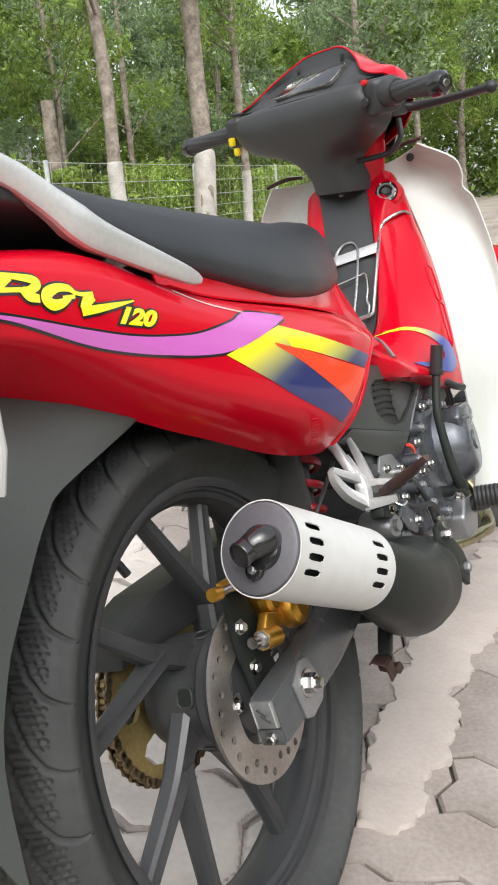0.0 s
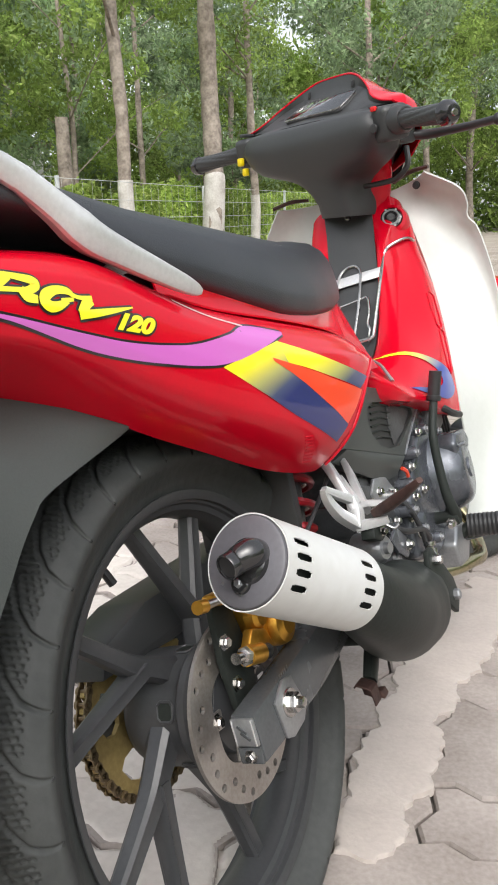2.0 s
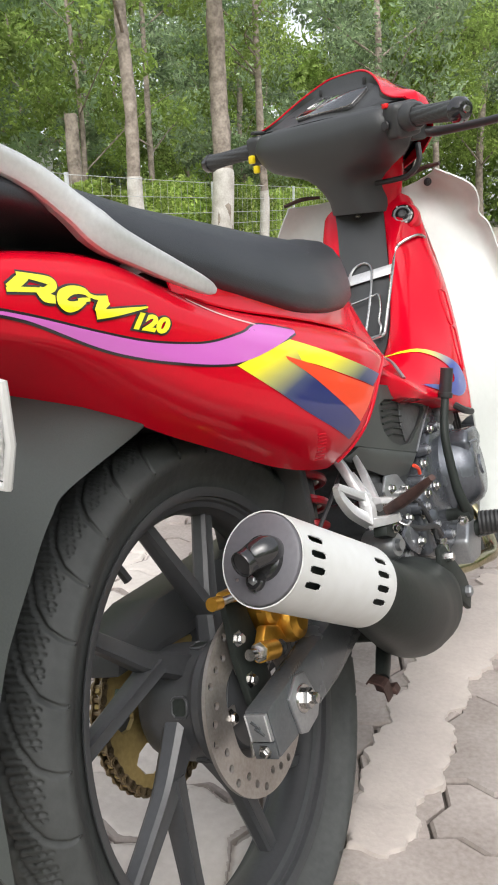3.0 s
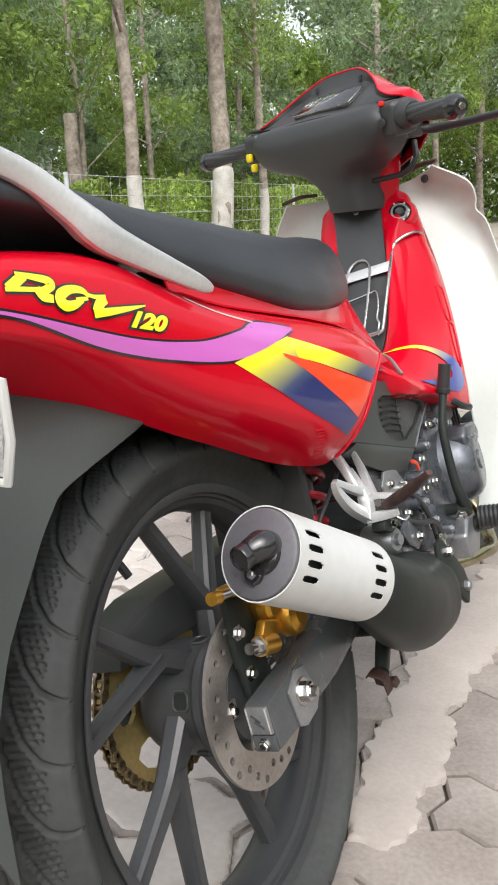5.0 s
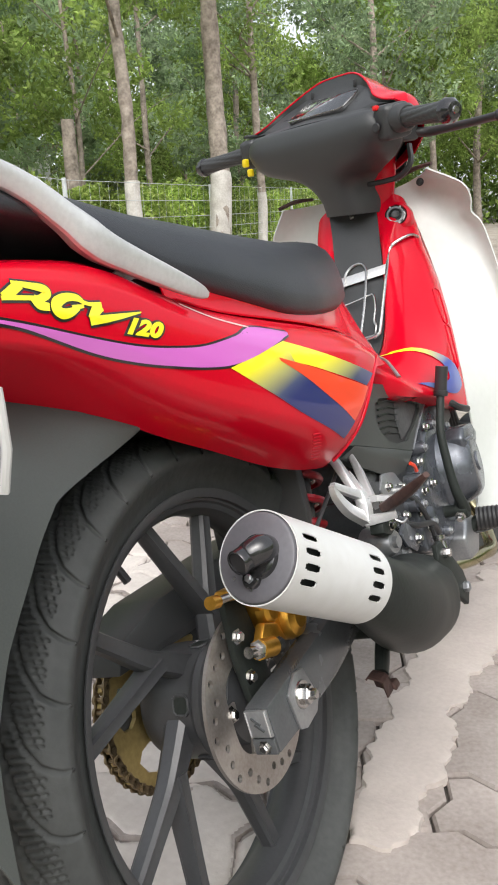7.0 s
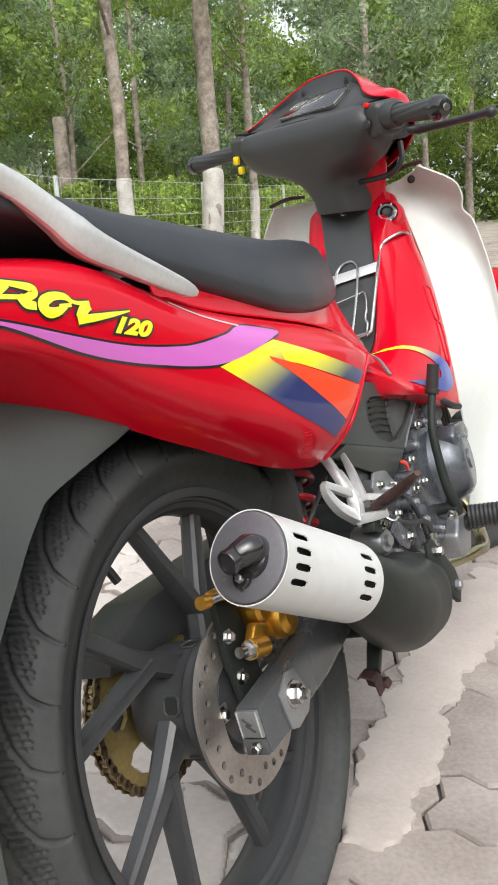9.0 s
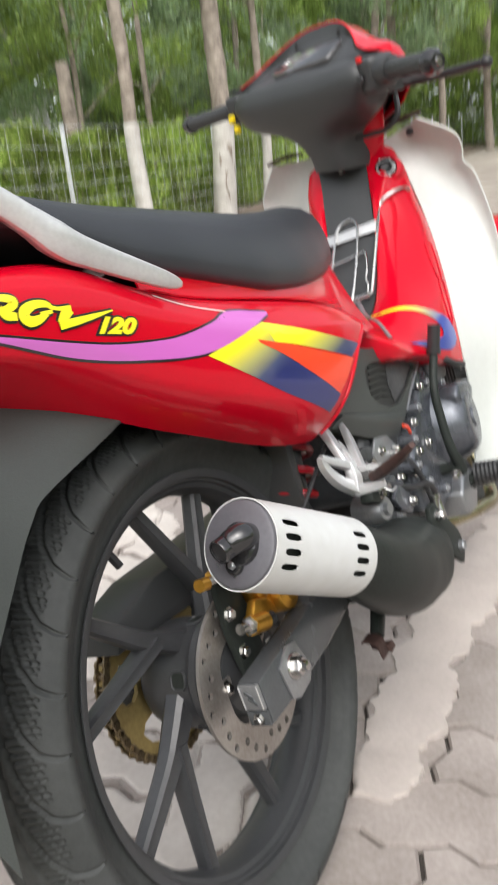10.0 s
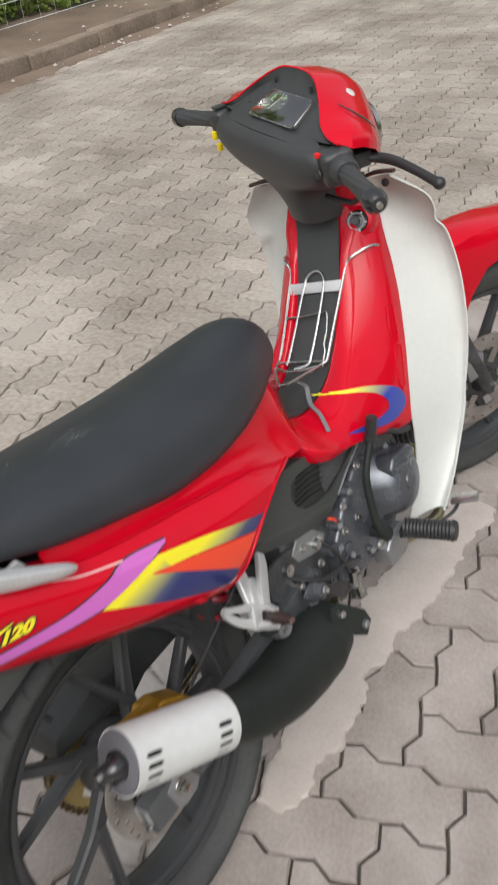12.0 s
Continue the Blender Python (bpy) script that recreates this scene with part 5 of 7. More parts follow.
for x, y, ln, w, an, mat in ((-0.056, -0.014, 0.030, 0.0045, 18, SWITCH_RED), (0.012, -0.024, 0.034, 0.0035, -3, SWITCH_RED), (-0.018, 0.004, 0.030, 0.0030, 62, WHITE), (0.048, 0.004, 0.016, 0.0025, 40, YELLOW), (-0.002, 0.016, 0.016, 0.0045, 25, DIAL_GREEN), (-0.034, 0.012, 0.014, 0.006, 70, DIAL_GREEN), (0.058, 0.016, 0.014, 0.005, 35, WHITE), (0.016, 0.012, 0.010, 0.004, 0, WHITE), (-0.040, -0.006, 0.014, 0.004, 20, DIAL_GREEN), (0.064, -0.012, 0.010, 0.004, 80, MUFFLER)):
    part("dial_mark", on_dash(box((x, y, 0.0030), (ln, w, 0.0008), 0, pose(0, 0, 0, 0, 0, an))), mat, cover)
window = part("clear_window", on_dash(prism([(y * 1.0, z) for y, z in lens_poly], 0.0040, 0.0048, 0.0003, lambda c: Vector((c.y, c.z, c.x)))), GLASS, cover, "clear instrument window")
window.visible_shadow = False
# solid black blocks on the hood, coloured like the shade inside slots
for x in (-0.058, 0.062):
    part("slot_shade", box((x, 0.8465, 1.054), (0.006, 0.004, 0.012), 0.001), HOSE, cover, m=STEER)


# dark triangles laid on the hood give the shade of small recesses
for sgn in (1, -1):
    part("recess_shade", prism([(0.096, 0.0), (0.116, -0.004), (0.112, 0.012)], 0.0, 0.0016, 0.0004, lambda c: Vector((c.y, 0.812 + c.z * 0.8, 1.0165 + c.z * 0.55 + c.x))), HOSE, cover, m=STEER @ Matrix.Diagonal((sgn, 1, 1, 1)))


def ribbed(p, q, r, n=26, rib=0.0010):
    p, q = Vector(p), Vector(q)
    prof = []
    ln = (q - p).length
    for i in range(n * 2 + 1):
        prof.append((r - rib * (i % 2), ln * i / (n * 2)))
    return lathe([(0, 0)] + prof + [(0, ln)], p, (q - p), 20)


def twisted(p, q, r, rib=0.0011, n=48, k=40):
    """A rubber grip whose ribs wind round it, a little waisted."""
    p, q = Vector(p), Vector(q)
    ln = (q - p).length
    turn = Vector((1, 0, 0)).rotation_difference(q - p)
    rings = []
    for i in range(k + 1):
        h = i / k
        rings.append([p + turn @ Vector((h * ln, math.cos(a) * s, math.sin(a) * s)) for a, s in ((a, (r - 0.002 * math.sin(math.pi * h)) - rib * (math.sin(9 * a + h * 11) > 0.35)) for a in (2 * math.pi * j / n for j in range(n)))])
    return loft(rings)


for sgn in (1, -1):
    mm = STEER @ Matrix.Diagonal((sgn, 1, 1, 1))
    part("bar", tube([(0.10, 0.81, 0.965), (0.20, 0.800, 0.973), (0.345, 0.767, 0.962)], 0.011, 12), STEEL, cover, m=mm)
    g = part("grip", twisted((0.215, 0.797, 0.972), (0.340, 0.768, 0.962), 0.0165), BLACK, cover, "ribbed black rubber grip", m=mm)
    part("bar_end", lathe([(0, 0.022), (0.012, 0.020), (0.018, 0.012), (0.019, 0.0), (0.014, -0.002), (0, -0.002)], (0.340, 0.768, 0.962), (0.97, -0.22, -0.07), 22), GLOSS_BLACK, g, m=mm)
    part("bar_end_bolt", lathe([(0, 0.024), (0.005, 0.024), (0.006, 0.0215), (0, 0.0215)], (0.340, 0.768, 0.962), (0.97, -0.22, -0.07), 12), STEEL, g, m=mm)
    part("switch_box", box((0.196, 0.800, 0.970), (0.040, 0.052, 0.056), 0.010, pose(0, 0, 0, 8, 4, -12), 3), BLACK, cover, m=mm)
part("grip_collar", lathe([(0, 0), (0.020, 0), (0.023, 0.004), (0.022, 0.022), (0.018, 0.028), (0, 0.028)], (0.212, 0.798, 0.972), (0.97, -0.22, -0.07), 24), BLACK, cover, m=STEER)
part("stop_switch", box((0.186, 0.773, 0.992), (0.010, 0.008, 0.008), 0.002), SWITCH_RED, cover, "red stop switch", m=STEER)
part("start_switch", lathe([(0, 0.004), (0.007, 0.003), (0.008, 0), (0, 0)], (0.186, 0.772, 0.962), (0, -1, 0), 16), HOSE, cover, m=STEER)
part("turn_switch", box((-0.192, 0.770, 0.952), (0.014, 0.010, 0.016), 0.003), SWITCH_YELLOW, cover, "yellow turn switch", m=STEER)
part("horn_switch", box((-0.181, 0.772, 0.932), (0.013, 0.010, 0.015), 0.003), SWITCH_YELLOW, cover, "yellow horn switch", m=STEER)
part("choke_lever", box((-0.190, 0.790, 1.002), (0.014, 0.03, 0.006), 0.002), BLACK, cover, m=STEER)
lever = part("brake_lever", tube([(0.165, 0.875, 0.955), (0.185, 0.893, 0.952), (0.22, 0.898, 0.952), (0.28, 0.892, 0.952), (0.345, 0.880, 0.953)], [0.0105, 0.0105, 0.0095, 0.0085, 0.0085], 12, 5, 0.8), HOSE, cover, "black front brake lever", m=STEER)
part("lever_ball", lathe([(0.0, -0.010), (0.006, -0.008), (0.0095, -0.003), (0.0095, 0.003), (0.006, 0.008), (0, 0.010)], (0.348, 0.880, 0.953), (1, 0, 0), 16), HOSE, lever, m=STEER)
part("lever_mount", box((0.160, 0.862, 0.955), (0.034, 0.04, 0.028), 0.006), BLACK, cover, m=STEER)
part("brake_hose", tube([(0.170, 0.862, 0.935), (0.178, 0.855, 0.905), (0.160, 0.848, 0.885), (0.125, 0.845, 0.880), (0.085, 0.842, 0.878)], 0.005, 8), HOSE, cover, m=STEER)
part("neck_cover", loft([[(0.070 * math.cos(a) * f, 0.895 + 0.05 * math.sin(a), z) for a in np.linspace(0, 2 * math.pi, 20, endpoint=False)] for z, f in ((0.80, 1.0), (0.85, 1.15), (0.90, 1.3), (0.93, 1.3))]), RED, cover, m=STEER)

# front wheel, fork, mudguard
FC = (0, 1.235, TYRE_R)
front_spokes = [([(0.045, q - 14), (0.08, q - 4), (0.13, q), (0.201, q + 2)], (0.015, 0.012, 0.0105, 0.010)) for q in range(18, 378, 45)]
front_wheel = wheel("front_wheel", FC, front_spokes, 0.042, STEER, "satin black cast front wheel")
part("brake_disc", drilled_disc(FC, 0.118, 0.080, 0.046, 0.050, 24), DISC_STEEL, front_wheel, "drilled steel brake disc", m=STEER)
for k in range(6):
    a = radians(60 * k)
    part("disc_arm", prism([(FC[1] + rr * math.cos(a + d), FC[2] + rr * math.sin(a + d)) for rr, d in ((0.086, -0.10), (0.086, 0.10), (0.045, 0.22), (0.045, -0.22))], 0.0455, 0.0490, 0.0008), DISC_STEEL, front_wheel, m=STEER)
fk = Vector((0, math.sin(RAKE), -math.cos(RAKE)))
for sgn in (1, -1):
    top = Vector((0.074 * sgn, 1.00, 0.745))
    low = Vector((0.074 * sgn, 1.232, 0.275))
    leg = part("fork_leg", tube([top, low.lerp(top, 0.45)], 0.0135, 16), STEEL, bike, "telescopic front fork leg", m=STEER)
    part("fork_slider", tube([low.lerp(top, 0.50), low.lerp(top, 0.2), low], [0.021, 0.019, 0.017], 16), ENGINE_DARK, leg, m=STEER)
part("front_caliper", prism([(1.165, 0.325), (1.150, 0.375), (1.175, 0.405), (1.205, 0.395), (1.205, 0.335)], 0.040, 0.088, 0.006), BRACKET, bike, "grey front brake caliper", m=STEER)
part("front_axle", tube([(-0.10, 1.235, TYRE_R), (0.10, 1.235, TYRE_R)], 0.010, 14), STEEL, bike, m=STEER)
part("front_hub_cap", lathe([(0, 0.075), (0.025, 0.072), (0.032, 0.060), (0.034, 0.045), (0, 0.045)], FC, (1, 0, 0), 28), HOSE, front_wheel, m=STEER)
rings = []
for y, zt, zl, w in ((1.050, 0.645, 0.560, 0.050), (1.085, 0.665, 0.500, 0.058), (1.120, 0.673, 0.462, 0.062), (1.160, 0.676, 0.470, 0.064), (1.190, 0.677, 0.535, 0.064), (1.23, 0.676, 0.585, 0.064), (1.29, 0.671, 0.602, 0.064), (1.36, 0.661, 0.605, 0.062), (1.44, 0.643, 0.600, 0.056), (1.52, 0.628, 0.598, 0.046), (1.58, 0.600, 0.582, 0.030)):
    h = zt - zl
    ring = [(w, y, zl), (w * 1.01, y, zl + h * 0.4), (w * 0.98, y, zl + h * 0.75), (w * 0.85, y, zl + h * 0.93), (w * 0.5, y, zt - 0.001), (0, y, zt)]
    rings.append(ring + [(-a, b, c) for a, b, c in ring[-2::-1]])
shell("front_mudguard", loft(rings, False, False), RED, bike, "glossy red front mudguard", 0.003, STEER, 45)

# ------------------------------------------------------------- engine and what hangs on it
COVER_EDGE = [(0.240, 0.486), (0.262, 0.530), (0.345, 0.545), (0.430, 0.538), (0.510, 0.521), (0.580, 0.500), (0.648, 0.478), (0.642, 0.467), (0.575, 0.441), (0.525, 0.4135), (0.312, 0.4740)]
airbox = part("side_cover", prism(COVER_EDGE, 0.055, 0.096, 0.004, seg=3), GREY_PLASTIC, bike, "dark grey plastic air-box cover with a louvred opening")
opening = [(0.4155, 0.470), (0.4110, 0.490), (0.422, 0.509), (0.446, 0.5125), (0.520, 0.500), (0.612, 0.4715), (0.610, 0.4635), (0.560, 0.445), (0.515, 0.432), (0.470, 0.4375), (0.436, 0.450)]
part("cover_face", pierced(COVER_EDGE, [opening], 0.0965, 0.1020), GREY_PLASTIC, airbox)
# below its fold the cover turns in under the body
fold = []
for (ya, za), (yb, zb) in zip(((0.312, 0.4740), (0.360, 0.4603), (0.420, 0.4433), (0.480, 0.4263), (0.525, 0.4135)), ((0.276, 0.466), (0.330, 0.441), (0.388, 0.416), (0.440, 0.396), (0.486, 0.391))):
    fold.append([(0.070, ya, za), (0.1000, ya, za + 0.001), (0.1020, ya - 0.001, za - 0.001), (0.1005, ya + (yb - ya) * 0.4, za + (zb - za) * 0.4), (0.0960, ya + (yb - ya) * 0.8, za + (zb - za) * 0.8), (0.0930, yb, zb), (0.070, yb + 0.006, zb + 0.004)])
part("cover_fold", loft(fold), GREY_PLASTIC, airbox, sharp=50)
# black sheet just behind the face, standing for the shaded interior
part("opening_shade", prism(opening, 0.0961, 0.0967, 0), HOSE, airbox)
for k in range(6):
    y, z = 0.4175 + 0.0050 * k, 0.4625 + 0.0088 * k
    part("louvre", prism([(y, z + 0.0016), (y + 0.040, z - 0.0020), (y + 0.078, z - 0.012), (y + 0.078, z - 0.0145), (y + 0.040, z - 0.0045), (y, z - 0.0016)], 0.0968, 0.0995, 0.0005), EXHAUST, airbox)
part("intake_scoop", prism([(0.500, 0.4365), (0.497, 0.464), (0.512, 0.4985), (0.585, 0.478), (0.604, 0.4685), (0.556, 0.447)], 0.0968, 0.0985, 0.001), ENGINE_DARK, airbox)
# pale bead along the cover's edge, put in for its highlight
part("lip_highlight", tube([(0.1020, 0.527, 0.4145), (0.1030, 0.578, 0.4420), (0.1020, 0.645, 0.4690)], 0.0020, 6, 4), BRACKET, airbox)
eng = part("engine", prism([(0.36, 0.25), (0.34, 0.34), (0.38, 0.43), (0.46, 0.47), (0.58, 0.48), (0.72, 0.45), (0.78, 0.38), (0.76, 0.28), (0.66, 0.22), (0.48, 0.205)], -0.09, 0.085, 0.014, seg=3), ENGINE_DARK, bike, "grimy grey two-stroke engine")
clutch = part("clutch_cover", lathe([(0, 0.056), (0.016, 0.056), (0.018, 0.053), (0.040, 0.053), (0.048, 0.051), (0.056, 0.045), (0.0625, 0.034), (0.070, 0.012), (0.078, 0.004), (0.080, 0.0), (0.080, -0.02), (0, -0.02)], (0.100, 0.675, 0.346), (1, 0.10, 0.02), 40), ENGINE, eng, "grey drum-shaped clutch cover")
part("cover_shoulder", prism([(0.640, 0.360), (0.632, 0.398), (0.650, 0.414), (0.712, 0.408), (0.728, 0.386), (0.708, 0.372)], 0.108, 0.1515, 0.006, seg=3), ENGINE, clutch)
part("crankcase_cover", prism([(0.46, 0.27), (0.47, 0.34), (0.53, 0.395), (0.585, 0.430), (0.64, 0.452), (0.71, 0.43), (0.745, 0.36), (0.72, 0.285), (0.64, 0.245), (0.53, 0.24)], 0.080, 0.108, 0.008, seg=3), ENGINE, eng)
part("pump_cover", prism([(0.650, 0.425), (0.655, 0.455), (0.672, 0.474), (0.700, 0.474), (0.728, 0.448), (0.735, 0.420), (0.690, 0.410)], 0.080, 0.116, 0.010, seg=3), ENGINE_DARK, clutch)
part("cover_ridge", tube([(0.1520, 0.640, 0.392), (0.1540, 0.672, 0.390), (0.1500, 0.708, 0.380)], 0.0030, 8), ENGINE, clutch)
part("cover_ridge", tube([(0.1500, 0.640, 0.380), (0.1530, 0.636, 0.350), (0.1500, 0.640, 0.318)], 0.0030, 8), ENGINE, clutch)
for k in range(11):
    a = radians(20 + 360 * k / 11)
    y, z = 0.605 + 0.132 * math.cos(a), 0.344 + (0.090 - 0.028 * max(0.0, -math.cos(a))) * math.sin(a)
    b = part("case_boss", lathe([(0, 0.012), (0.008, 0.012), (0.009, 0.009), (0.010, -0.012), (0, -0.012)], (0.104, y, z), (1, 0, 0), 16), ENGINE, eng)
    part("case_bolt", bolt((0.1165, y, z), (1, 0, 0), 0.0050, 0.004), BRACKET, b)
part("kick_shaft", lathe([(0, 0.046), (0.008, 0.046), (0.009, 0.040), (0.010, 0.0), (0, 0)], (0.095, 0.580, 0.294), (1, 0, 0), 20), EXHAUST, eng)
kick = part("kick_starter", tube([(0.138, 0.584, 0.293), (0.141, 0.570, 0.308), (0.139, 0.562, 0.338), (0.137, 0.566, 0.384), (0.137, 0.576, 0.429), (0.141, 0.607, 0.474), (0.142, 0.612, 0.482)], [0.0105, 0.0088, 0.0072, 0.0068, 0.0066, 0.0064], 12, 5), EXHAUST, bike, "black kick-start lever with a rubber")
part("kick_collar", lathe([(0.0, -0.004), (0.0105, -0.004), (0.0115, -0.002), (0.0115, 0.004), (0.009, 0.006), (0, 0.006)], (0.142, 0.611, 0.480), (0.25, 0.2, 0.95), 20), HOSE, kick)
part("kick_rubber", ribbed((0.143, 0.611, 0.484), (0.154, 0.615, 0.522), 0.0102, 9, 0.0003), HOSE, kick)
part("kick_boss", lathe([(0, 0.010), (0.013, 0.010), (0.015, 0.006), (0.015, -0.008), (0, -0.010)], (0.136, 0.580, 0.294), (1, 0, 0), 20), EXHAUST, kick)
part("kick_pinch_bolt", bolt((0.136, 0.561, 0.288), (0, -1, -0.3), 0.006, 0.010), STEEL, kick)
part("cylinder", box((0.0, 0.80, 0.40), (0.13, 0.10, 0.13), 0.01), ENGINE_DARK, eng)
for k in range(7):
    part("cooling_fin", box((0.0, 0.765 + 0.018 * k, 0.402 + 0.003 * k), (0.165, 0.005, 0.155), 0.002), ENGINE_DARK, eng)
part("carburettor", lathe([(0, -0.03), (0.025, -0.03), (0.028, 0.0), (0.024, 0.03), (0.024, 0.05), (0, 0.05)], (0.06, 0.60, 0.478), (0.3, 0.95, 0.1), 24), ENGINE, eng)
for pts, r in (([(0.10, 0.66, 0.47), (0.13, 0.68, 0.455), (0.14, 0.70, 0.44), (0.145, 0.73, 0.43)], 0.006), ([(0.09, 0.44, 0.385), (0.114, 0.46, 0.34), (0.120, 0.47, 0.28), (0.12, 0.46, 0.24)], 0.004),
               ([(0.09, 0.36, 0.36), (0.12, 0.40, 0.33), (0.12, 0.47, 0.31), (0.11, 0.52, 0.28)], 0.0045)):
    part("hose", tube(pts, r, 8), HOSE, eng)
for y, z, r, h, mat in ((0.435, 0.375, 0.008, 0.008, STEEL), (0.46, 0.345, 0.012, 0.016, ENGINE), (0.405, 0.335, 0.009, 0.012, ENGINE), (0.375, 0.300, 0.012, 0.014, BRACKET), (0.44, 0.295, 0.009, 0.012, ENGINE), (0.50, 0.262, 0.011, 0.014, STEEL), (0.352, 0.385, 0.010, 0.006, STEEL), (0.50, 0.372, 0.009, 0.014, BRACKET), (0.560, 0.41, 0.010, 0.012, ENGINE), (0.36, 0.345, 0.009, 0.014, STEEL)):
    part("casing_boss", lathe([(0, h), (r * 0.5, h), (r * 0.55, h * 0.8), (r, h * 0.8), (r, -0.02), (0, -0.02)], (0.098, y, z), (1, 0, 0), 14), mat, eng)
for y, z, x in ((0.402, 0.391, 0.096), (0.450, 0.377, 0.098), (0.395, 0.312, 0.122), (0.470, 0.330, 0.108), (0.485, 0.300, 0.110), (0.520, 0.395, 0.110), (0.590, 0.435, 0.110), (0.430, 0.338, 0.100), (0.548, 0.352, 0.112), (0.505, 0.352, 0.110)):
    part("casing_bolt", bolt((x, y, z), (1, -0.15, 0.1), 0.0052, 0.006), STEEL, eng)
part("engine_bracket", prism([(0.375, 0.395), (0.395, 0.412), (0.440, 0.405), (0.470, 0.372), (0.455, 0.352), (0.420, 0.362), (0.385, 0.375)], 0.090, 0.095, 0.0015), BRACKET, eng)
part("engine_bracket", prism([(0.345, 0.335), (0.372, 0.345), (0.402, 0.325), (0.410, 0.300), (0.390, 0.295), (0.360, 0.312)], 0.112, 0.118, 0.0015), ENGINE, eng)
part("peg_mount", prism([(0.590, 0.205), (0.585, 0.245), (0.615, 0.268), (0.660, 0.262), (0.675, 0.230), (0.640, 0.200)], 0.085, 0.128, 0.006, seg=3), BRACKET, eng)
part("lever_joint", lathe([(0, -0.014), (0.009, -0.014), (0.010, -0.008), (0.006, -0.006), (0.006, 0.010), (0.009, 0.012), (0.009, 0.018), (0, 0.018)], (0.122, 0.470, 0.272), (0.1, 0.2, 1), 16), STEEL, eng)
part("lever_joint", lathe([(0, -0.010), (0.012, -0.010), (0.013, 0.0), (0.009, 0.006), (0, 0.008)], (0.108, 0.500, 0.318), (1, -0.3, 0.3), 16), ENGINE, eng)
part("intake_duct", prism([(0.585, 0.438), (0.598, 0.458), (0.650, 0.466), (0.660, 0.450), (0.640, 0.425), (0.600, 0.418)], 0.088, 0.104, 0.005, seg=3), ENGINE, eng)
part("brake_light_switch", tube([(0.120, 0.480, 0.275), (0.128, 0.470, 0.235)], [0.010, 0.007], 12), STEEL, eng)
plate_e = part("frame_plate", prism([(0.300, 0.385), (0.31, 0.412), (0.36, 0.412), (0.42, 0.395), (0.46, 0.35), (0.45, 0.29), (0.40, 0.27), (0.36, 0.30), (0.33, 0.35)], 0.084, 0.092, 0.002), ENGINE_DARK, bike, "dark frame plate with bolts")
part("switch_wire", tube([(0.112, 0.470, 0.405), (0.114, 0.480, 0.398), (0.112, 0.488, 0.388)], 0.003, 6), ORANGE, plate_e)

# passenger footrest: silver cast hanger with a loop, and a rusty folding peg in its fork
hang = part("footrest_hanger", tube([(0.092, 0.252, 0.478), (0.1015, 0.248, 0.461), (0.116, 0.237, 0.437), (0.131, 0.226, 0.412)], [0.0130, 0.0128, 0.0122, 0.0115], 20, 4, 0.42, (1, 0.3, 0.2), square=0.22), SILVER, bike, "silver cast passenger footrest hanger")
part("hanger_arm", tube([(0.097, 0.306, 0.457), (0.106, 0.293, 0.446), (0.121, 0.267, 0.429), (0.138, 0.240, 0.409)], [0.0095, 0.0112, 0.0115, 0.0100], 20, 4, 0.42, (1, 0.3, 0.2), square=0.22), SILVER, hang)
part("hanger_post", tube([(0.128, 0.2275, 0.4275), (0.131, 0.223, 0.411), (0.131, 0.217, 0.394)], [0.0070, 0.0085, 0.0078], 20, 3, 0.9, (1, 0, 0), square=0.22), SILVER, hang)
part("hanger_loop", tube([(0.130, 0.2285, 0.424), (0.124, 0.205, 0.4375), (0.1177, 0.1818, 0.4525)], [0.0058, 0.0050, 0.0042], 10, 4, 0.9, (1, 0, 0), square=0.3), SILVER, hang)
part("hanger_loop", tube([(0.1175, 0.1810, 0.4535), (0.1172, 0.1840, 0.4400), (0.1215, 0.1970, 0.4175), (0.131, 0.218, 0.3965)], [0.0042, 0.0055, 0.0068, 0.0075], 10, 5, 0.9, (1, 0, 0), square=0.3), SILVER, hang)
part("peg_fork", tube([(0.133, 0.231, 0.418), (0.142, 0.242, 0.415), (0.161, 0.240, 0.413)], [0.0055, 0.0045, 0.0042], 10, 3, 0.9, (0, 0, 1), square=0.3), SILVER, hang)
part("peg_fork", tube([(0.129, 0.217, 0.396), (0.148, 0.224, 0.3945), (0.166, 0.228, 0.3955)], [0.0072, 0.0058, 0.0050], 10, 3, 0.9, (0, 0, 1), square=0.3), SILVER, hang)
part("folding_peg", tube([(0.150, 0.236, 0.404), (0.166, 0.230, 0.410), (0.196, 0.217, 0.425), (0.223, 0.204, 0.441)], [0.0080, 0.0098, 0.0086, 0.0045], 10, 4, 0.75, (0, 0, 1), square=0.6), RUST, hang, "folded rusty footpeg")
part("hanger_web", tube([(0.108, 0.262, 0.446), (0.120, 0.250, 0.430), (0.134, 0.235, 0.412)], [0.0100, 0.0150, 0.0140], 16, 3, 0.22, (1, 0.3, 0.2), square=0.3), SILVER, hang)
part("peg_clip", prism([(0.214, 0.378), (0.219, 0.389), (0.262, 0.386), (0.270, 0.372), (0.236, 0.368)], 0.132, 0.150, 0.002), EXHAUST, hang)
part("clip_bolt", bolt((0.152, 0.240, 0.379), (1, -0.5, 0), 0.0045, 0.005), STEEL, hang)
part("peg_clip", tube([(0.163, 0.226, 0.390), (0.170, 0.229, 0.384), (0.174, 0.236, 0.386)], 0.0018, 8), STEEL, hang)
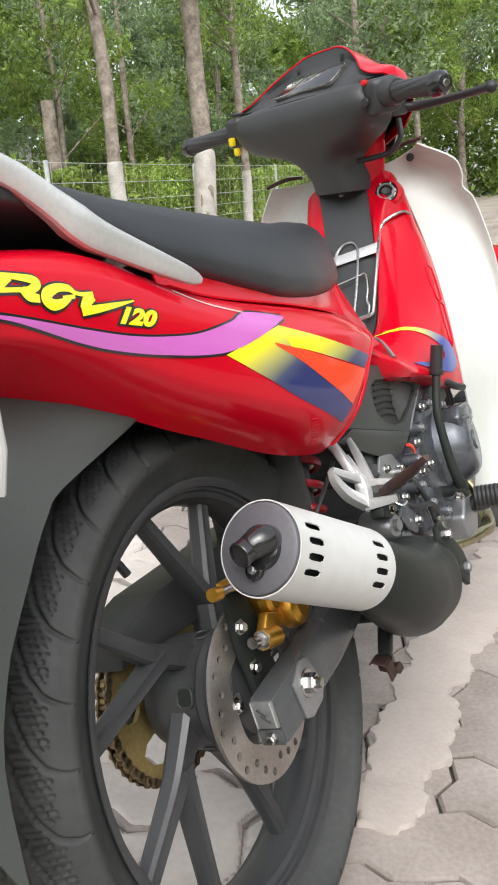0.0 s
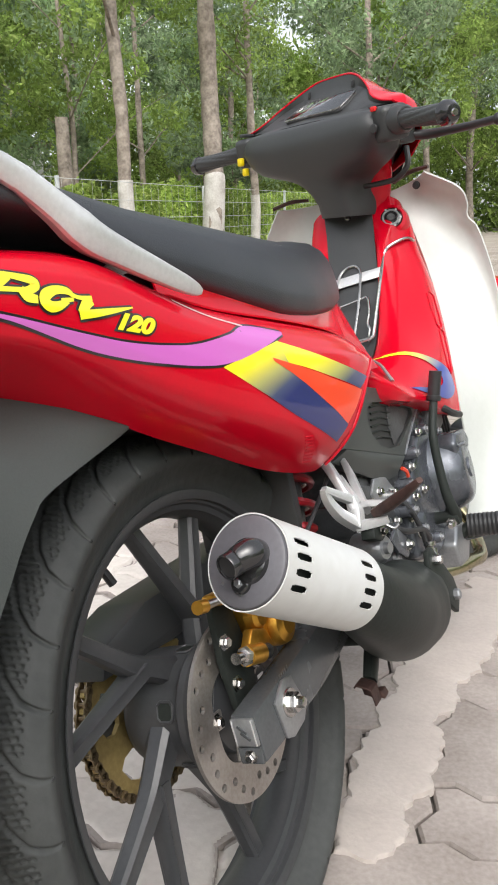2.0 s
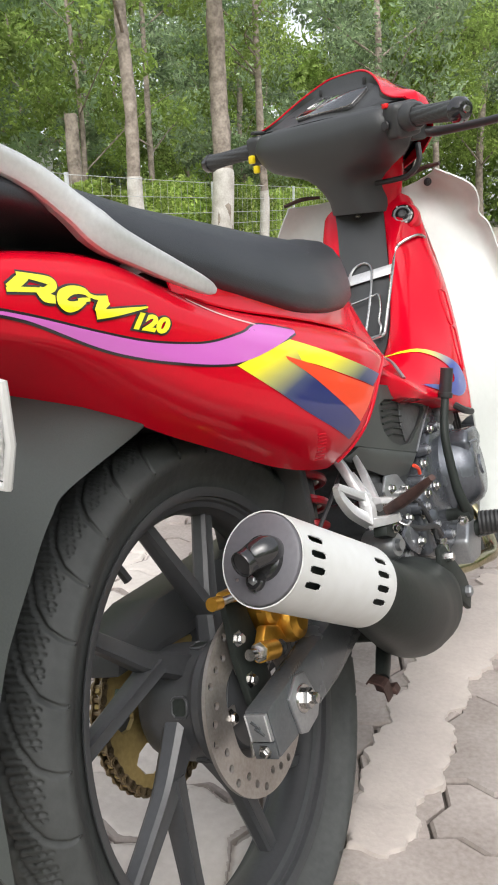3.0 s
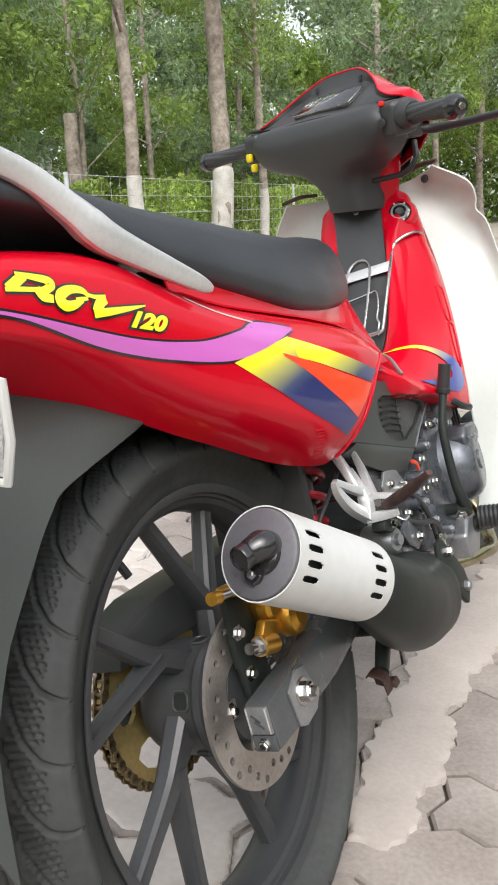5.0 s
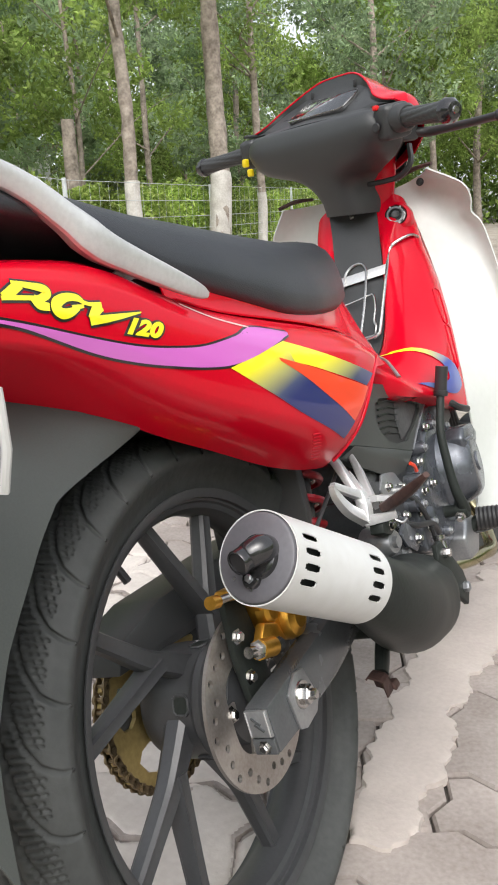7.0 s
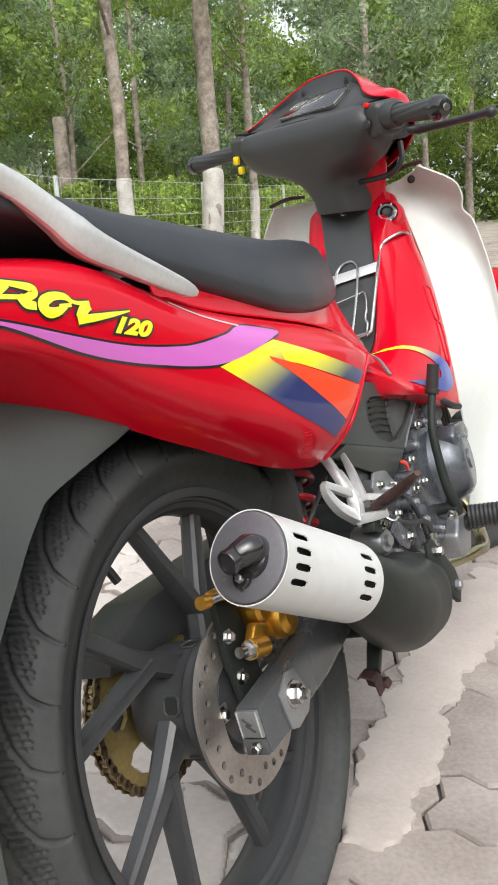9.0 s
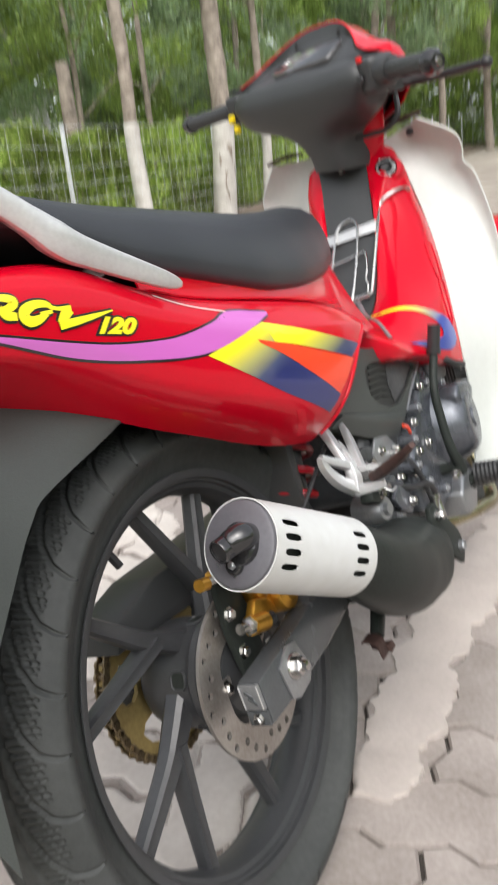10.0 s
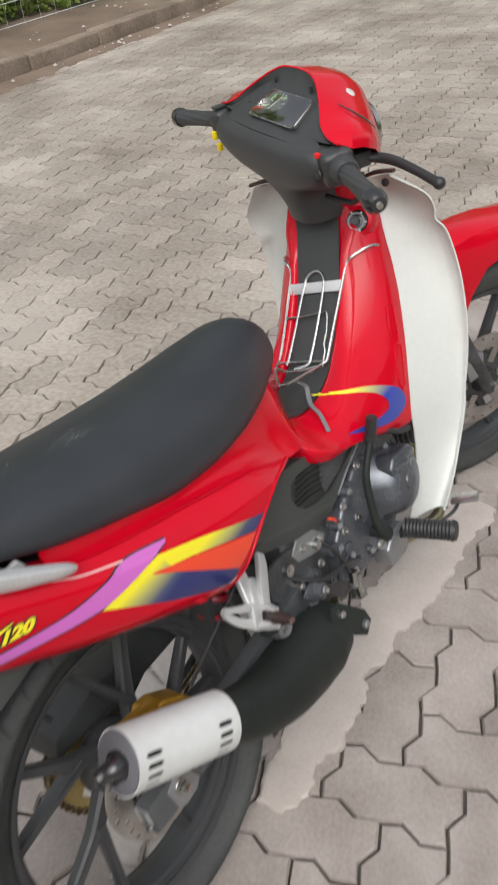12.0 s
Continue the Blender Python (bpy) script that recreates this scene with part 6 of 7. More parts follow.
part("pivot_collar", lathe([(0, 0.018), (0.007, 0.018), (0.008, 0.012), (0.014, 0.012), (0.016, 0.009), (0.020, 0.0), (0.020, -0.03), (0, -0.03)], (0.130, 0.262, 0.352), (1, -0.2, 0), 24), BRACKET, plate_e)

# rider's footrest, brake pedal
peg = part("footpeg", ribbed((0.135, 0.648, 0.256), (0.222, 0.666, 0.247), 0.0200, 13, 0.0016), HOSE, bike, "ribbed black rubber footpeg")
part("peg_end", lathe([(0, 0.010), (0.018, 0.008), (0.0215, 0.0), (0, 0)], (0.222, 0.666, 0.247), (1, 0.2, -0.1), 16), HOSE, peg)
part("peg_bar", tube([(-0.15, 0.63, 0.235), (0.0, 0.63, 0.215), (0.10, 0.635, 0.235), (0.14, 0.648, 0.255)], 0.010, 12), EXHAUST, peg)
ped = part("brake_pedal", tube([(0.120, 0.640, 0.235), (0.160, 0.680, 0.232), (0.205, 0.706, 0.256), (0.226, 0.712, 0.286)], 0.0036, 10), SWINGARM, bike, "steel rear brake pedal")
part("pedal_pad", box((0.240, 0.706, 0.296), (0.052, 0.022, 0.008), 0.002, pose(0, 0, 0, 12, -8, 10)), STEEL, ped)

# stands
stand = part("side_stand", tube([(-0.085, 0.50, 0.24), (-0.135, 0.53, 0.12), (-0.165, 0.545, -0.035)], [0.012, 0.011, 0.010], 12), EXHAUST, bike, "black steel side stand")
part("stand_foot", box((-0.170, 0.548, -0.040), (0.06, 0.04, 0.006), 0.002, pose(0, 0, 0, 0, LEAN, 0)), EXHAUST, stand)
centre = part("centre_stand", tube([(0.075, 0.34, 0.275), (0.090, 0.28, 0.252), (0.099, 0.225, 0.222), (0.1005, 0.205, 0.206)], [0.012, 0.012, 0.0115, 0.0105], 12, 4, 0.7, (1, 0, 0), square=0.6), EXHAUST, bike, "black folded centre stand with a worn foot")
part("stand_leg", tube([(-0.075, 0.34, 0.27), (-0.092, 0.28, 0.245), (-0.104, 0.190, 0.210)], [0.010, 0.011, 0.010], 12), EXHAUST, centre)
part("stand_cross", tube([(-0.094, 0.26, 0.236), (0.094, 0.26, 0.236)], 0.008, 10), EXHAUST, centre)
def lying(c):
    return Vector((0.101 + (c.y - 0.101) * 0.72, c.x, 0.199 + (c.z - 0.190) * 0.72))


part("stand_shoe", prism([(0.0845, 0.206), (0.090, 0.210), (0.110, 0.203), (0.1145, 0.198), (0.1155, 0.170), (0.088, 0.180)], 0.196, 0.200, 0.0012, lying), RUST, centre, "rusty worn foot plate")
part("shoe_flange", prism([(0.0845, 0.2065), (0.090, 0.2105), (0.1100, 0.2035), (0.1150, 0.1985), (0.1175, 0.1720), (0.1150, 0.1720), (0.1120, 0.1970), (0.1085, 0.2005), (0.0900, 0.2070), (0.0860, 0.2035)], 0.178, 0.196, 0.0006, lying), RUST, centre)
part("shoe_toe", prism([(0.0870, 0.1800), (0.1210, 0.1680), (0.1230, 0.1730), (0.1190, 0.1840)], 0.200, 0.214, 0.002, lying), RUST, centre)

# rain drops left on the seat
gd = random.Random(8)
vs, fs = [], []
bike_m = bike.matrix_basis
spots = [(0.13, 0.30), (0.10, 0.42), (-0.12, 0.35), (-0.06, 0.1), (0.02, 0.2), (0.25, 0.1), (0.36, -0.2), (-0.18, 0.0)]
for k in range(190):
    if k < 110:
        cy, cf = spots[k % 8 if k % 3 else 0]
        y, fx = gd.gauss(cy, 0.018), min(0.9, max(-0.6, gd.gauss(cf, 0.10)))
    else:
        y, fx = gd.uniform(-0.25, 0.50), gd.uniform(-0.5, 0.93)
    zt, zl, w = interp(y, SEAT_TOP), interp(y, SEAT_LOW), interp(y, SEAT_W)
    fz = float(np.interp(abs(fx), [0, 0.38, 0.68, 0.86, 0.955, 1.0], [1.0, 0.965, 0.86, 0.72, 0.56, 0.38]))
    c = Vector((w * fx, y, zl + (zt - zl) * fz))
    s = gd.uniform(0.0004, 0.0012)
    o = len(vs)
    ring = [Vector((math.cos(a), math.sin(a), 0)) for a in (2 * math.pi * q / 8 for q in range(8))]
    vs += [bike_m @ (c + v * s * 1.25) for v in ring] + [bike_m @ (c + v * s * 0.8 + Vector((0, 0, s * 0.5))) for v in ring] + [bike_m @ (c + Vector((0, 0, s * 0.7)))]
    for q in range(8):
        fs += [(o + q, o + (q + 1) % 8, o + 8 + (q + 1) % 8, o + 8 + q), (o + 8 + q, o + 8 + (q + 1) % 8, o + 16)]
DROP = principled("water_drop", (0.9, 0.92, 0.95), 0.04)
DROP.node_tree.nodes["Principled BSDF"].inputs["Transmission Weight"].default_value = 0.8
tagged(fast_mesh("water_drops", vs, fs, DROP, None, True), "clear rain drops scattered on the black seat", "water drops", kind="stuff")


# ------------------------------------------------------------- the ground
KERB_X0, KERB_K = -4.8, -0.075


def kerb_x(y):
    return KERB_X0 + KERB_K * y


def rise(y):
    """The yard climbs gently beyond the motorcycle."""
    return 0.04 * max(0.0, y - 8.5)


ground = part("ground", loft([[(x, y, -0.014) for x in (-400, 0, 400)] for y in (-400, 0, 400)], False, False), JOINT)
tagged(ground, "sandy bed under the paving", "ground", kind="structure")

# interlocking pavers, laid two by one in a herringbone with zigzag edges
UNIT, TURN_P = 0.1145, radians(5.8)
PU = Vector((math.cos(TURN_P), math.sin(TURN_P))) * UNIT
PV = Vector((-math.sin(TURN_P), math.cos(TURN_P))) * UNIT
P0 = Vector((0.099, 0.338))
EDGE = [(0.0, 0.0), (0.28, 0.095), (0.62, -0.095)]


def lattice_edge(i, j, di, dj):
    """Points from one lattice corner to the next along its zigzag, the same from both sides."""
    fwd = di + dj > 0
    a = (i, j) if fwd else (i + di, j + dj)
    d = (abs(di), abs(dj))
    pts = []
    for s, o in EDGE + [(1.0, 0.0)]:
        pts.append((a[0] + d[0] * s - d[1] * o, a[1] + d[1] * s + d[0] * o))
    if not fwd:
        pts = pts[::-1]
    return pts[:-1]


def outline(i, j, across):
    steps = [(1, 0)] * (2 if across else 1) + [(0, 1)] * (1 if across else 2) + [(-1, 0)] * (2 if across else 1) + [(0, -1)] * (1 if across else 2)
    pts, c = [], (i, j)
    for d in steps:
        pts += lattice_edge(*c, *d)
        c = (c[0] + d[0], c[1] + d[1])
    return pts


def paver_mesh(across):
    """One stone: chamfered top, sides down into the bed. Corner at its own origin."""
    pts = [Vector((PU * a + PV * b)) for a, b in outline(0, 0, across)]
    c = sum(pts, Vector((0, 0))) / len(pts)
    n = len(pts)
    rows = [(0.966, -0.014), (0.966, -0.0055), (0.935, -0.0005)]
    verts = []
    for k, z in rows:
        for p in pts:
            v = c + (p - c) * k
            verts.append((v.x, v.y, z))
    faces = [tuple(range(2 * n, 3 * n))]
    for r in (0, 1):
        for q in range(n):
            faces.append((r * n + q, r * n + (q + 1) % n, (r + 1) * n + (q + 1) % n, (r + 1) * n + q))
    return verts, faces


STONE = {k: paver_mesh(k) for k in (True, False)}
pavement = tagged(empty("pavement"), "grey-pink interlocking concrete paving, worn and dusty", "pavement", kind="structure")
stone_me = {}
for k in (True, False):
    me = bpy.data.meshes.new("paver")
    me.from_pydata(*[STONE[k][0], [], STONE[k][1]])
    me.materials.append(PAVER)
    stone_me[k] = me
near, rest_v, rest_f = [], [], []
for a in range(-120, 330):
    for b in range(-90, 90):
        for k, (i, j) in ((True, (0, -1)), (False, (1, -3))):
            i, j = i + a + 2 * b, j + a - 2 * b
            p = P0 + PU * i + PV * j
            if not (kerb_x(p.y) - 0.02 < p.x < 2.2 and -1.0 < p.y < 26):
                continue
            if p.x < -3 and p.y < 0.5 or p.y > 14 and p.x > 0.5:
                continue
            near.append((k, p))
near.sort(key=lambda s: (s[1].x - 0.28) ** 2 + (s[1].y - 0.75) ** 2 * 0.6)
rnd = random.Random(3)
for n, (k, p) in enumerate(near):
    z = rnd.uniform(-0.0014, 0.0014)
    if n < 300:
        ob = new("paver", stone_me[k])
        ob.parent, ob.location = pavement, (p.x, p.y, z)
        ob.rotation_euler = (rnd.uniform(-0.006, 0.006), rnd.uniform(-0.006, 0.006), 0)
    else:
        o = len(rest_v)
        tx, ty = rnd.uniform(-0.012, 0.012), rnd.uniform(-0.012, 0.012)
        rest_v += [(x + p.x, y + p.y, zz + z + rise(p.y + y) + (tx * x + ty * y if zz > -0.01 else 0)) for x, y, zz in STONE[k][0]]
        rest_f += [tuple(o + q for q in f) for f in STONE[k][1]]
rest = fast_mesh("paving", rest_v, rest_f, PAVER_FAR, pavement)
rest["kind"] = "stuff"
part("far_paving", loft([[(x, y, -0.006 + rise(y)) for x in (kerb_x(y), 60)] for y in (14.0, 60, 200)], False, False), PAVER_FAR, pavement)
# the same paving goes on behind and beside the camera
for x0, x1, y0, y1 in ((2.08, 60, -0.8, 14.0), (-4.9, 60, -60, -0.8)):
    part("far_paving", loft([[(x, y, -0.0075 + rise(y)) for x in (x0, x1)] for y in (y0, min(y1, 8.5), y1)] if y1 > 8.5 else [[(x, y, -0.0075) for x in (x0, x1)] for y in (y0, y1)], False, False), PAVER_FAR, pavement)
part("far_paving", loft([[(x, y, -0.0075) for x in (kerb_x(y) - 0.05, -2.86)] for y in (-0.8, 0.66)], False, False), PAVER_FAR, pavement)

# a ragged smear of cement along the line of the stand
rnd = random.Random(11)
right = [(0.079, 0.172), (0.100, 0.215), (0.090, 0.275), (0.095, 0.345), (0.100, 0.395), (0.100, 0.440), (0.088, 0.500), (0.100, 0.562), (0.098, 0.626), (0.110, 0.690), (0.116, 0.760), (0.122, 0.840), (0.126, 0.930), (0.135, 1.01), (0.145, 1.08)]
left = [(0.016, 0.170), (0.004, 0.205), (-0.004, 0.262), (-0.012, 0.33), (-0.016, 0.385), (-0.015, 0.44), (-0.016, 0.50), (-0.018, 0.56), (-0.02, 0.62), (-0.018, 0.69), (-0.012, 0.76), (-0.004, 0.84), (0.006, 0.93), (0.018, 1.02), (0.03, 1.10)]
rag = lambda x, y, k: x + 0.018 * noise.noise(Vector((x * 3, y * 17 + k, k))) + 0.011 * noise.noise(Vector((x * 9, y * 46, k + 5))) + 0.004 * noise.noise(Vector((0, y * 130, k)))
rc, lc = curve_pts([(x, y, 0) for x, y in right], 20), curve_pts([(x, y, 0) for x, y in left], 20)
rows = []
for k, (p, q) in enumerate(zip(rc, lc)):
    xr, xl = rag(p.x, p.y, 1), rag(q.x, q.y, 2)
    row = [(xr, p.y, -0.006), (xr - 0.002, p.y, 0.0050)]
    for f in (0.08, 0.2, 0.35, 0.5, 0.65, 0.8, 0.92):
        x, y = xr + (xl - xr) * f, p.y + (q.y - p.y) * f
        row.append((x, y, 0.0062 + 0.0024 * noise.noise(Vector((x * 25, y * 25, 0)))))
    row += [(xl + 0.002, q.y, 0.0050), (xl, q.y, -0.006)]
    rows.append(row)
ragged_end = [(x, y - 0.006 - 0.010 * noise.noise(Vector((x * 45, 3.0, 1.0)))) for x, y, z in rows[0]]
tip = [[(x, y - 0.003, -0.006) for x, y in ragged_end], [(x, y, min(z, 0.0050)) for (x, y), (_, _, z) in zip(ragged_end, rows[0])]]
smear = part("cement_smear", loft(tip + rows, False, False), CEMENT, sharp=60)
tagged(smear, "ragged pale strip of dried cement on the paving", "cement", kind="structure")

# a second, paler patch: cement on the stones on the far side of the wheel, their joints half open; its colour is lifted
# to offset shade
A0, A1 = Vector((-0.120, 0.0)), Vector((-0.955, 1.055))
ALONG = (A1 - A0).normalized()
SIDE, LONG = Vector((ALONG.y, -ALONG.x)), (A1 - A0).length
seg_a, seg_b = [], []
for k, p in near[:400]:
    pts = [p + PU * a + PV * b for a, b in outline(0, 0, k)]
    for q in range(len(pts)):
        seg_a.append(pts[q][:])
        seg_b.append(pts[(q + 1) % len(pts)][:])
seg_a = np.array(seg_a)
seg_d = np.array(seg_b) - seg_a
seg_l = (seg_d ** 2).sum(1)
CELL, HALF_N = 0.005, 34
count = int((LONG + 0.10) / CELL)
vs, fs, seen = [], [], []
for i in range(count):
    for j in range(-HALF_N, HALF_N + 1):
        t = (i * CELL - 0.05) / LONG
        at = A0 + ALONG * (i * CELL - 0.05) + SIDE * (j * CELL)
        w = 0.118 * min(1.0, max(0.0, 5 * t + 0.62)) * min(1.0, max(0.0, 6 * (1 - t) + 0.05))
        w *= 1 + 0.5 * noise.noise(Vector((t * 9, 5.3 if j > 0 else 0.3, 2)))
        w += 0.014 * noise.noise(Vector((at.x * 30, at.y * 30, 2))) + 0.006 * noise.noise(Vector((at.x * 110, at.y * 110, 5)))
        f = np.clip((((at.x, at.y) - seg_a) * seg_d).sum(1) / seg_l, 0, 1)
        gap = math.sqrt((((at.x, at.y) - seg_a - seg_d * f[:, None]) ** 2).sum(1).min()) - 0.010 * max(-0.2, noise.noise(Vector((at.x * 9, at.y * 9, 9))))
        room = min(gap - 0.0015, w - abs(j * CELL))
        vs.append((at.x, at.y, float(np.interp(room, [-0.004, 0.006], [-0.013, 0.0026])) + 0.0008 * noise.noise(Vector((at.x * 22, at.y * 22, 0)))))
        seen.append(room > -0.008)
wide = 2 * HALF_N + 1
for i in range(count - 1):
    for j in range(wide - 1):
        quad = (i * wide + j, i * wide + j + 1, (i + 1) * wide + j + 1, (i + 1) * wide + j)
        if any(seen[q] for q in quad):
            fs.append(quad[::-1])
tagged(fast_mesh("cement_patch", vs, fs, PALE, None, True), "pale cement in the paving, lightened to offset the shade under the wheel", "cement", kind="structure")

# kerb stones and the soil verge behind them
kerb = tagged(empty("kerb"), "weathered brown-grey concrete kerb with dirt along it", "kerb", kind="structure")
y, n = -2.0, 0
while y < 60:
    ln = 0.98
    bm = box((0, 0, 0), (0.16, ln - 0.012, 0.19), 0.018, seg=3)
    for v in bm.verts:
        v.co += Vector((noise.noise(v.co * 7 + Vector((0, n * 3.1, 0))), noise.noise(v.co * 7 + Vector((5, n * 3.1, 0))), noise.noise(v.co * 7 + Vector((9, n * 3.1, 0))))) * 0.008
    part("kerb_stone", bm, KERB, kerb, m=pose(kerb_x(y) - 0.08 + rnd.uniform(-0.01, 0.01), y + ln / 2, 0.055 + rise(y + ln / 2) + rnd.uniform(-0.008, 0.008), math.degrees(math.atan(0.04)) if y > 8.2 else 0, 0, 4.29))
    y, n = y + ln, n + 1
rows = []
for yy in np.arange(-3, 60, 0.25):
    rows.append([(kerb_x(yy) - dx, yy, rise(yy) + z + (0.035 * noise.noise(Vector((dx * 2, yy * 1.5, 1))) if dx > 0.2 else 0)) for dx, z in ((0.14, 0.08), (0.17, 0.125), (0.4, 0.135), (0.7, 0.15), (1.0, 0.17), (1.5, 0.18), (3, 0.2), (8, 0.2), (20, 0.2), (60, 0.2))])
verge = part("verge", loft(rows, False, False), SOIL)
tagged(verge, "bare brown soil verge behind the kerb", "soil", kind="structure")
rows = [[(kerb_x(yy) + 0.28 * f + 0.10 * noise.noise(Vector((yy * 1.2, f, 3))) * f, yy, rise(yy) + 0.022 * (1 - f) ** 1.5 - 0.004 * f + 0.002) for f in (0, 0.15, 0.35, 0.6, 0.85, 1.0)] for yy in np.arange(-2, 45, 0.12)]
tagged(part("gutter_dirt", loft(rows, False, False), SOIL), "brown dirt washed against the kerb", "dirt", kind="structure")
vs, fs = [], []
for _ in range(420):
    yy = rnd.uniform(2, 24)
    dx = rnd.choice([rnd.uniform(-0.25, 0.05), rnd.uniform(0.2, 1.1)])
    s = rnd.uniform(0.008, 0.030)
    c = Vector((kerb_x(yy) - dx, yy, rise(yy) + (0.01 if dx < 0.1 else 0.15) + s * 0.2))
    o = len(vs)
    vs += [c + Vector((s * rnd.uniform(0.6, 1.2) * a, s * rnd.uniform(0.6, 1.2) * b, s * 0.6 * d)) for a, b, d in ((1, 0, 0), (-1, 0, 0), (0, 1, 0), (0, -1, 0), (0, 0, 1), (0, 0, -1))]
    fs += [(o + a, o + b, o + c2) for a, b, c2 in ((0, 2, 4), (2, 1, 4), (1, 3, 4), (3, 0, 4), (2, 0, 5), (1, 2, 5), (3, 1, 5), (0, 3, 5))]
tagged(fast_mesh("verge_pebbles", vs, fs, CEMENT), "small pale stones scattered on the dirt", "pebbles", kind="stuff")


# ------------------------------------------------------------- fence
def fence_x(y):
    return -5.75 - 0.07 * y


FENCE_TOP = 1.72
fence = tagged(empty("mesh_fence"), "galvanised wire mesh fence on slim steel posts", "fence")
post_y = [3.4 + 4.6 * k for k in range(14)]
first = None
for yy in post_y:
    if first is None:
        first = part("fence_post", box((0, 0, 0.80), (0.045, 0.045, 1.70), 0.006), GALV, fence)
        first.matrix_basis = pose(fence_x(yy), yy, 0.1 + rise(yy))
    else:
        ob = new("fence_post", first.data)
        ob.parent, ob.matrix_basis = fence, pose(fence_x(yy), yy, 0.1 + rise(yy))


def wires(pairs, r):
    vs, fs = [], []
    for a, b in pairs:
        a, b = Vector(a), Vector(b)
        d = (b - a).normalized()
        s = d.cross(Vector((1, 0, 0))).normalized()
        w = s.cross(d)
        o = len(vs)
        for p in (a, b):
            vs += [p + s * r, p + w * r, p - s * r, p - w * r]
        fs += [(o + q, o + (q + 1) % 4, o + 4 + (q + 1) % 4, o + 4 + q) for q in range(4)]
    return vs, fs


pairs = []
for z in (0.22, 0.42, 0.62, 0.82, 1.02, 1.22, 1.47, FENCE_TOP):
    for p, q in zip(post_y, post_y[1:]):
        pairs.append(((fence_x(p) + 0.03, p, z + rise(p)), (fence_x(q) + 0.03, q, z + rise(q))))
vw = fast_mesh("mesh_wire", *wires(pairs, 0.0044), GALV, fence)
pairs = [((fence_x(p) + 0.03, p, 0.20 + rise(p)), (fence_x(p) + 0.03, p, FENCE_TOP + rise(p))) for p in np.arange(3.4, 40, 0.245)]
vw2 = fast_mesh("mesh_wire", *wires(pairs, 0.0019), GALV, fence)
vw["kind"] = vw2["kind"] = "stuff"


# ------------------------------------------------------------- plants
def leaf_cloud(points, size, seed, droop=0.3, shape=0.42):
    """Many small folded leaves, one at each point."""
    g = np.random.default_rng(seed)
    pts = np.asarray(points)
    n = len(pts)
    d = g.normal(size=(n, 3))
    d[:, 2] -= droop
    d /= np.linalg.norm(d, axis=1)[:, None]
    u = np.cross(d, g.normal(size=(n, 3)))
    u /= np.linalg.norm(u, axis=1)[:, None]
    nn = np.cross(d, u)
    s = size * g.uniform(0.6, 1.4, n)[:, None]
    a, b = pts - d * s * 0.5, pts + d * s * 0.5
    m = pts + nn * s * 0.08
    l, r = m + u * s * shape * 0.5, m - u * s * shape * 0.5
    v = np.stack([a, l, b, r], 1).reshape(-1, 3)
    idx = np.arange(n) * 4
    f = np.concatenate([np.stack([idx, idx + 1, idx + 2], 1), np.stack([idx, idx + 2, idx + 3], 1)])
    return v.tolist(), f.tolist()


def clump_points(centres, radii, per, seed, flat=0.75):
    g = np.random.default_rng(seed)
    out = []
    for c, r in zip(centres, radii):
        p = g.normal(size=(per, 3))
        p /= np.linalg.norm(p, axis=1)[:, None]
        p *= (r * g.uniform(0.35, 1.0, per) ** 0.5)[:, None]
        p[:, 2] *= flat
        out.append(p + np.asarray(c))
    return np.concatenate(out)


